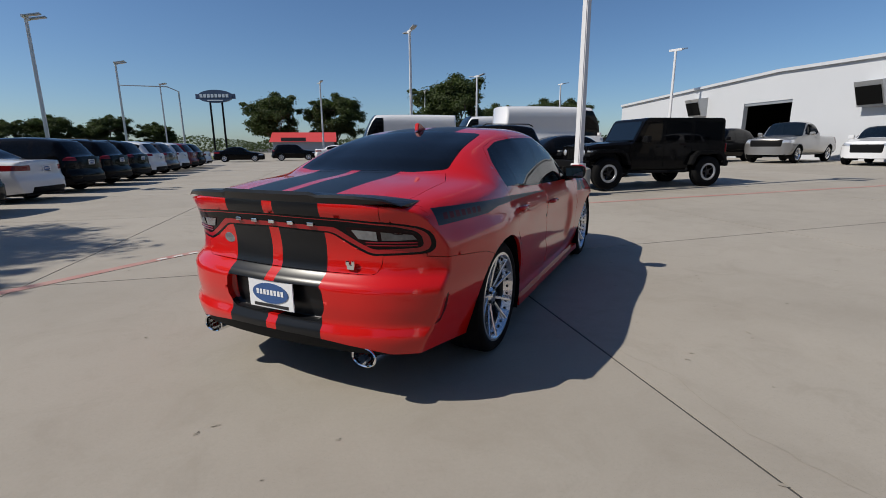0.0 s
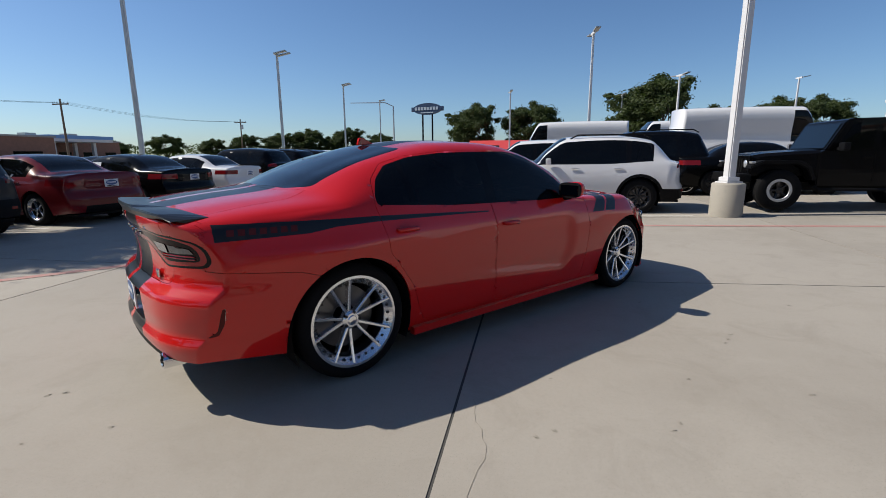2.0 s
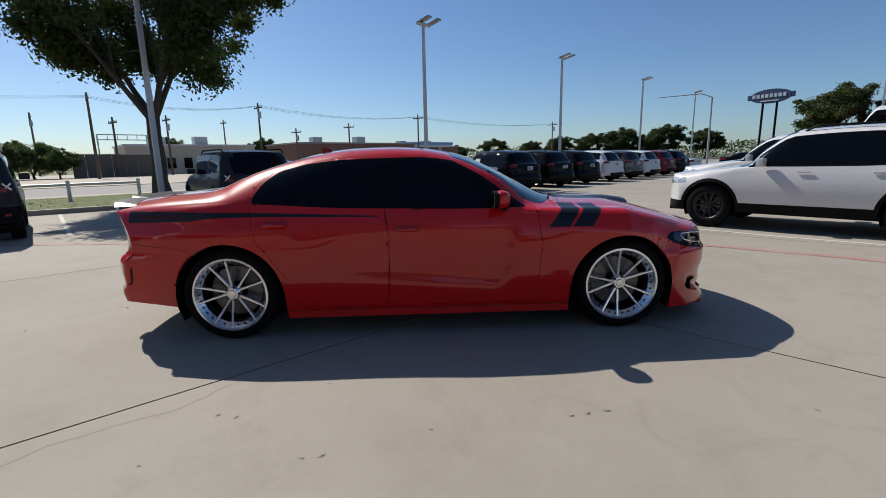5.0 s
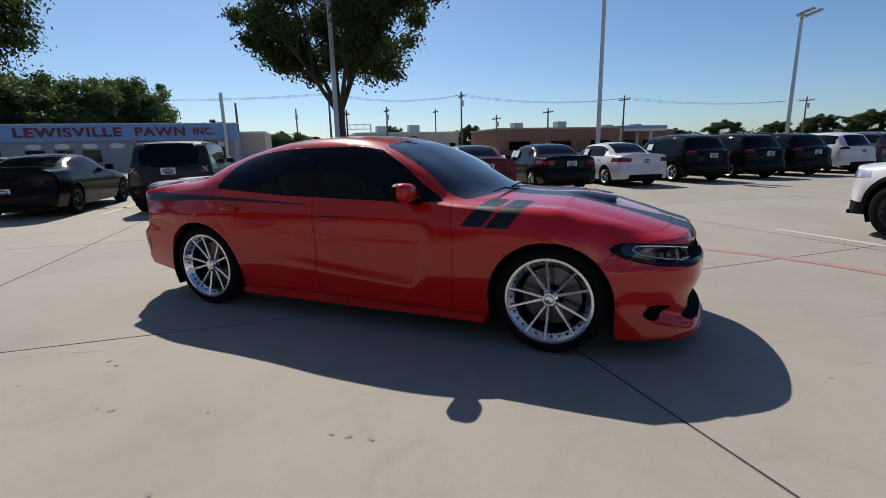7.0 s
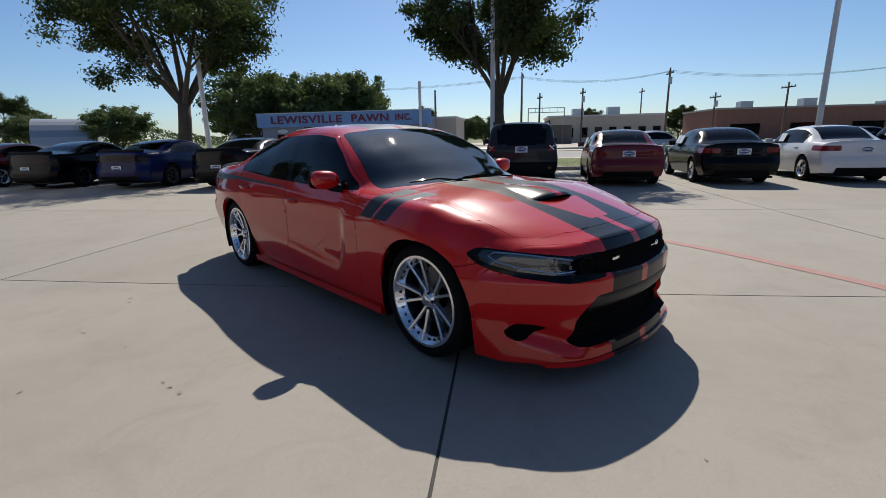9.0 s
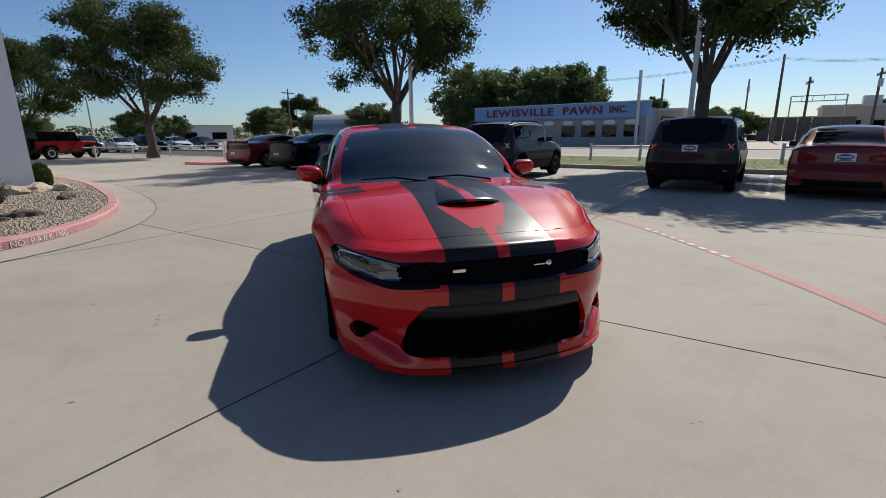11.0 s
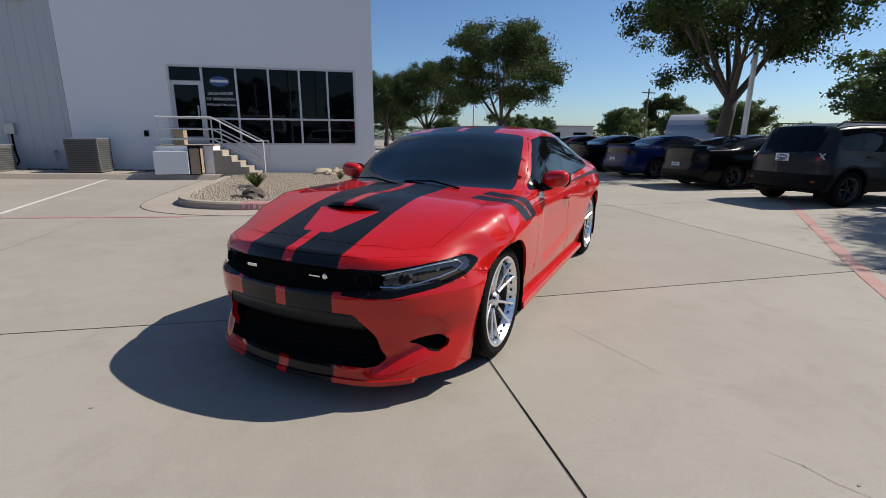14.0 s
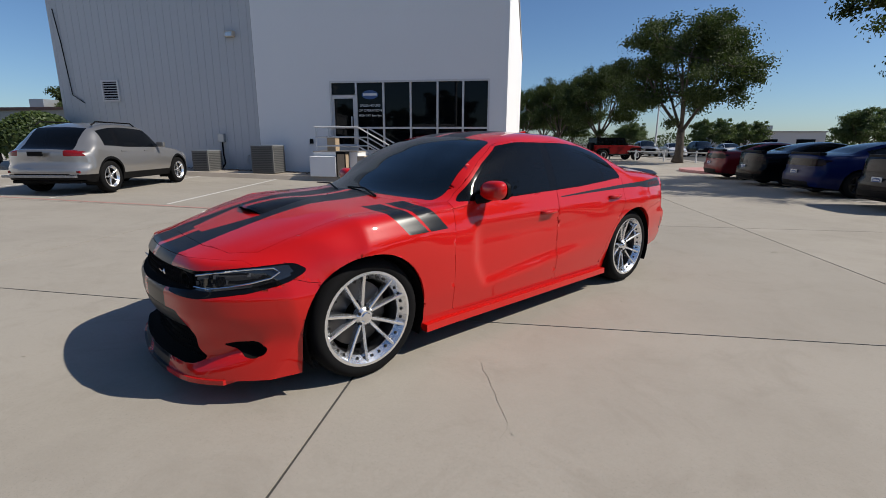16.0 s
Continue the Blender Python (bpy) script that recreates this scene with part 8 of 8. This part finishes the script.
tube(tall, [(-38.9, -3.15, 0), (-38.9, -3.15, 6.4)], 0.14, 8)
solid("sign_pole", tall, M["white_paint"], "tall pale steel sign pole beside the shop", "pole")
wing = thing("annex", "pale low building beside the blue shop", "building", kind="structure")
part("wall", boxed(-52, -2.55, 0, -44, -0.35, 3.2), M["beige"], wing)
part("roof", boxed(-52.2, -2.65, 3.2, -43.8, -0.25, 3.4), M["white_paint"], wing)


def shop_box(x0, y0, x1, y1, h, mat, label, n=6, band=None):
    """A far shop with its windows, roof edge and rooftop units."""
    s = thing("shop_building", label, "building", kind="structure")
    part("wall", boxed(x0, y0, 0, x1, y1, h), mat, s)
    part("roof_edge", boxed(x0 - 0.2, y0 - 0.2, h, x1 + 0.2, y1 + 0.2, h + 0.25), band or M["roof_grey"], s)
    long_y = (y1 - y0) >= (x1 - x0)
    for k in range(n):
        t = (k + 0.25) / n
        if long_y:
            y = y0 + (y1 - y0) * t
            part("window", boxed(x1, y, 0.8, x1 + 0.05, y + (y1 - y0) / n * 0.5, 2.3), M["tint"], s)
        else:
            x = x0 + (x1 - x0) * t
            part("window", boxed(x, y1, 0.8, x + (x1 - x0) / n * 0.5, y1 + 0.05, 2.3), M["tint"], s)
    for k in range(2):
        x, y = x0 + (x1 - x0) * (0.4 + 0.25 * k), y0 + (y1 - y0) * (0.3 + 0.3 * k)
        part("rooftop_unit", boxed(x - 0.9, y - 0.9, h + 0.25, x + 0.9, y + 0.9, h + 1.5), M["galv"], s)
    return s


shop_box(-84, 35, -70, 59, 4.35, M["brick"], "low brown brick store across the road", 3)
shop_box(-82, 11, -70.5, 28, 3.9, M["beige"], "low pale store with small windows across the road", 8, M["white_paint"])
screen_wall = thing("boundary_wall", "long dark grey-brown screen wall across the road", "wall", kind="structure")
for k in range(7):
    part("wall_panel", boxed(-62.2, 4.8 + 1.25 * k, 0, -62, 6.02 + 1.25 * k, 2.6), M["screen"], screen_wall)
part("wall_cap", boxed(-62.3, 4.7, 2.6, -61.9, 13.6, 2.72), M["beige"], screen_wall)
gantry = thing("roof_gantry", "thin grey steel frame above the far wall", "gantry")
for y in (7.6, 12.6):
    part("gantry_post", boxed(-64.1, y - 0.07, 0, -63.9, y + 0.07, 5.0), M["galv"], gantry)
for z in (4.4, 5.0):
    part("gantry_beam", boxed(-64.06, 7.6, z - 0.05, -63.94, 12.6, z + 0.05), M["galv"], gantry)
for k in range(6):
    part("gantry_strut", boxed(-64.04, 7.6 + k - 0.03, 4.4, -63.96, 7.6 + k + 0.03, 5.0), M["galv"], gantry)
shop_box(-90, 62, -80, 80, 4.2, M["brick"], "brown store farther along the road", 4)
shop_box(-56, -104, -36, -95, 3.6, M["white_metal"], "long pale metal shed far to the south", 3)
shop_box(40, -45, 60, -30, 4.2, M["beige"], "low brown-roofed building far behind the lot", 5, M["brick"])
shop_box(-80, -40, -66, -18, 4.0, M["grey_wall"], "grey low building behind the trees", 4)
hut = bmesh.new()
ring = [(3.5 * math.cos(math.pi * k / 14), 4.3 * math.sin(math.pi * k / 14) ** 0.8) for k in range(15)]
prism(hut, ring, -3.2, 2.8, pose(-43.3, -46.5, 0.0, 90, 0, 40))
solid("arched_shed", hut, M["galv"], "pale arched metal shed across the road", "shed")
can = thing("petrol_canopy", "blue and white petrol station canopy on posts", "canopy")
part("canopy_roof", boxed(-80, 60, 3.9, -72, 71, 4.9), M["white_paint"], can)
part("canopy_band", boxed(-80.1, 59.9, 4.35, -71.9, 71.1, 4.9), M["blue_sign"], can)
for x, y in ((-78, 62), (-74, 62), (-78, 69), (-74, 69)):
    part("canopy_post", boxed(x - 0.25, y - 0.25, 0, x + 0.25, y + 0.25, 3.9), M["white_paint"], can)
barn = thing("red_roofed_shop", "grey shop with a bright red metal roof", "building", Matrix.Translation((-1.0, 20.0, 0.0)) @ Matrix.Diagonal((1, 1, 0.85, 1)), kind="structure")
part("wall", boxed(-8.5, 60, 0, 1.0, 68, 2.6), M["grey_wall"], barn)
b = bmesh.new()
prism(b, [(-0.6, 0), (8.6, 0), (4.0, 1.9)], -9.0, 1.4, Matrix(((0, 0, 1, 0), (1, 0, 0, 60), (0, 1, 0, 2.6), (0, 0, 0, 1))))
part("roof", b, M["roof_red"], barn)
part("sign_bar", boxed(-7.2, 59.5, 2.75, -3.4, 59.6, 3.4), M["plate_black"], barn)

# oval roadside sign: navy shape with bars for its name
sg = thing("roadside_sign", "tall navy oval dealership sign on two black posts", "sign", pose(-23.3, 107.5, 0, 0, 0, -12) @ Matrix.Diagonal((1.22, 1.22, 1.22, 1)))
for x in (-1.0, 1.0):
    b = bmesh.new()
    tube(b, [(x, 0, 0), (x, 0, 9.0)], 0.16, 10)
    part("post", b, M["black_plastic"], sg)
o = bmesh.new()
prism(o, [(2.9 * math.cos(t), 1.05 * math.sin(t)) for t in (2 * math.pi * k / 36 for k in range(36))], -0.25, 0.25, pose(0, 0, 9.6, 90))
part("oval_panel", o, M["navy"], sg)
part("sign_wing", boxed(-3.3, -0.2, 9.2, 3.3, 0.2, 10.0, bevel=0.1), M["navy"], sg)
for k in range(8):
    part("letter_bar", boxed(-2.5 + 0.62 * k, -0.32, 9.4, -2.06 + 0.62 * k, -0.27, 9.95), M["silver"], sg)
part("small_print", boxed(-1.3, -0.31, 8.85, 1.3, -0.27, 9.02), M["silver"], sg)


# ---- utility poles and wires ----
def utility_pole(x, y, h, turn=0):
    p = thing("utility_pole", "weathered timber utility pole with a crossarm", "utility pole", pose(x, y, 0, 0, 0, turn), group="utility poles")
    b = bmesh.new()
    tube(b, [(0, 0, 0), (0, 0, h)], [0.16, 0.1], 8)
    part("pole", b, M["wood"], p)
    part("crossarm", boxed(-1.2, -0.06, h - 0.7, 1.2, 0.06, h - 0.56), M["wood"], p)
    for s in (-1.1, -0.5, 0.5, 1.1):
        b = bmesh.new()
        tube(b, [(s, 0, h - 0.56), (s, 0, h - 0.38)], 0.05, 6)
        part("insulator", b, M["galv"], p)
    if turn % 2:
        b = bmesh.new()
        tube(b, [(0.3, 0.0, h - 1.9), (0.3, 0.0, h - 1.1)], 0.22, 10)
        part("transformer", b, M["galv"], p)
    return p


POLES = [(-55.0, 6.5, 8.6), (-56.5, 24.0, 8.8), (-57.0, 50.0, 8.6), (-55.5, -30.0, 8.6), (-44.0, -58.0, 8.6), (-85, 2, 9), (-85, 28, 9), (-56.0, 85.0, 8.6), (-50.0, -3.5, 6.6), (-64.0, 15.0, 7.5), (-62.0, 40.0, 7.2), (-66.0, 33.0, 6.5), (-61.0, 9.0, 6.8)]
for k, (x, y, h) in enumerate(POLES):
    utility_pole(x, y, h, k)
order = sorted((p for p in POLES if -60 < p[0] < -51), key=lambda p: p[1])
for a, c in zip(order, order[1:]):
    for off in (-0.9, 0.0, 0.9):
        b = bmesh.new()
        pts = [(a[0] + (c[0] - a[0]) * t + off, a[1] + (c[1] - a[1]) * t, a[2] + (c[2] - a[2]) * t - 0.4 - 3.2 * t * (1 - t)) for t in (k / 10 for k in range(11))]
        tube(b, pts, 0.011, 4)
        solid("power_line", b, M["black_plastic"], "thin dark power line between poles", "cable", group="power lines")
arm = bmesh.new()
tube(arm, [(-18.4, 66, 0), (-18.4, 66, 8.2), (-19.5, 65.6, 8.7), (-24.0, 64.0, 8.6)], [0.14, 0.1, 0.07, 0.05], 8)
solid("street_light", arm, M["galv"], "grey roadside light with a long arm", "street lamp")

# cars farther off
for k, (x, y, turn, p, col, lb) in enumerate((
    (-24.0, 14.0, 95, SEDAN, SILVER, "silver sedan on the far road"), (-27.0, 27.0, 92, SEDAN, GREYP, "grey sedan on the far road"), (-24.0, -12.0, 268, SEDAN, SILVER, "silver sedan on the road"),
    (-9.0, -46.0, 90, SEDAN, WHITE, "white sedan in the far lot"), (-12.0, -46.5, 90, SUV, SILVER, "silver suv in the far lot"), (-15.0, -47, 90, SEDAN, WHITE, "white sedan in the far lot"), (-18.0, -47.5, 90, SUV, BLACKP, "black suv in the far lot"), (-21.0, -48, 90, SEDAN, WHITE, "white sedan in the far lot"), (-24.0, -48, 90, SEDAN, GREYP, "grey sedan in the far lot"),
    (-4.0, 52.0, 5, SUV, BLACKP, "black suv in the north lot"), (-9.0, 50.0, 5, SEDAN, BLACKP, "black sedan in the north lot"), (0.5, 50.0, 5, SEDAN, WHITE, "white car in the north lot"), (22.0, -5.0, -80, dict(SUV, h=1.7), WHITE, "white suv behind the white building"),
)):
    parked("sedan" if p is SEDAN else "suv", lb, "car", p, col, spot(x, y, turn), plate=False)
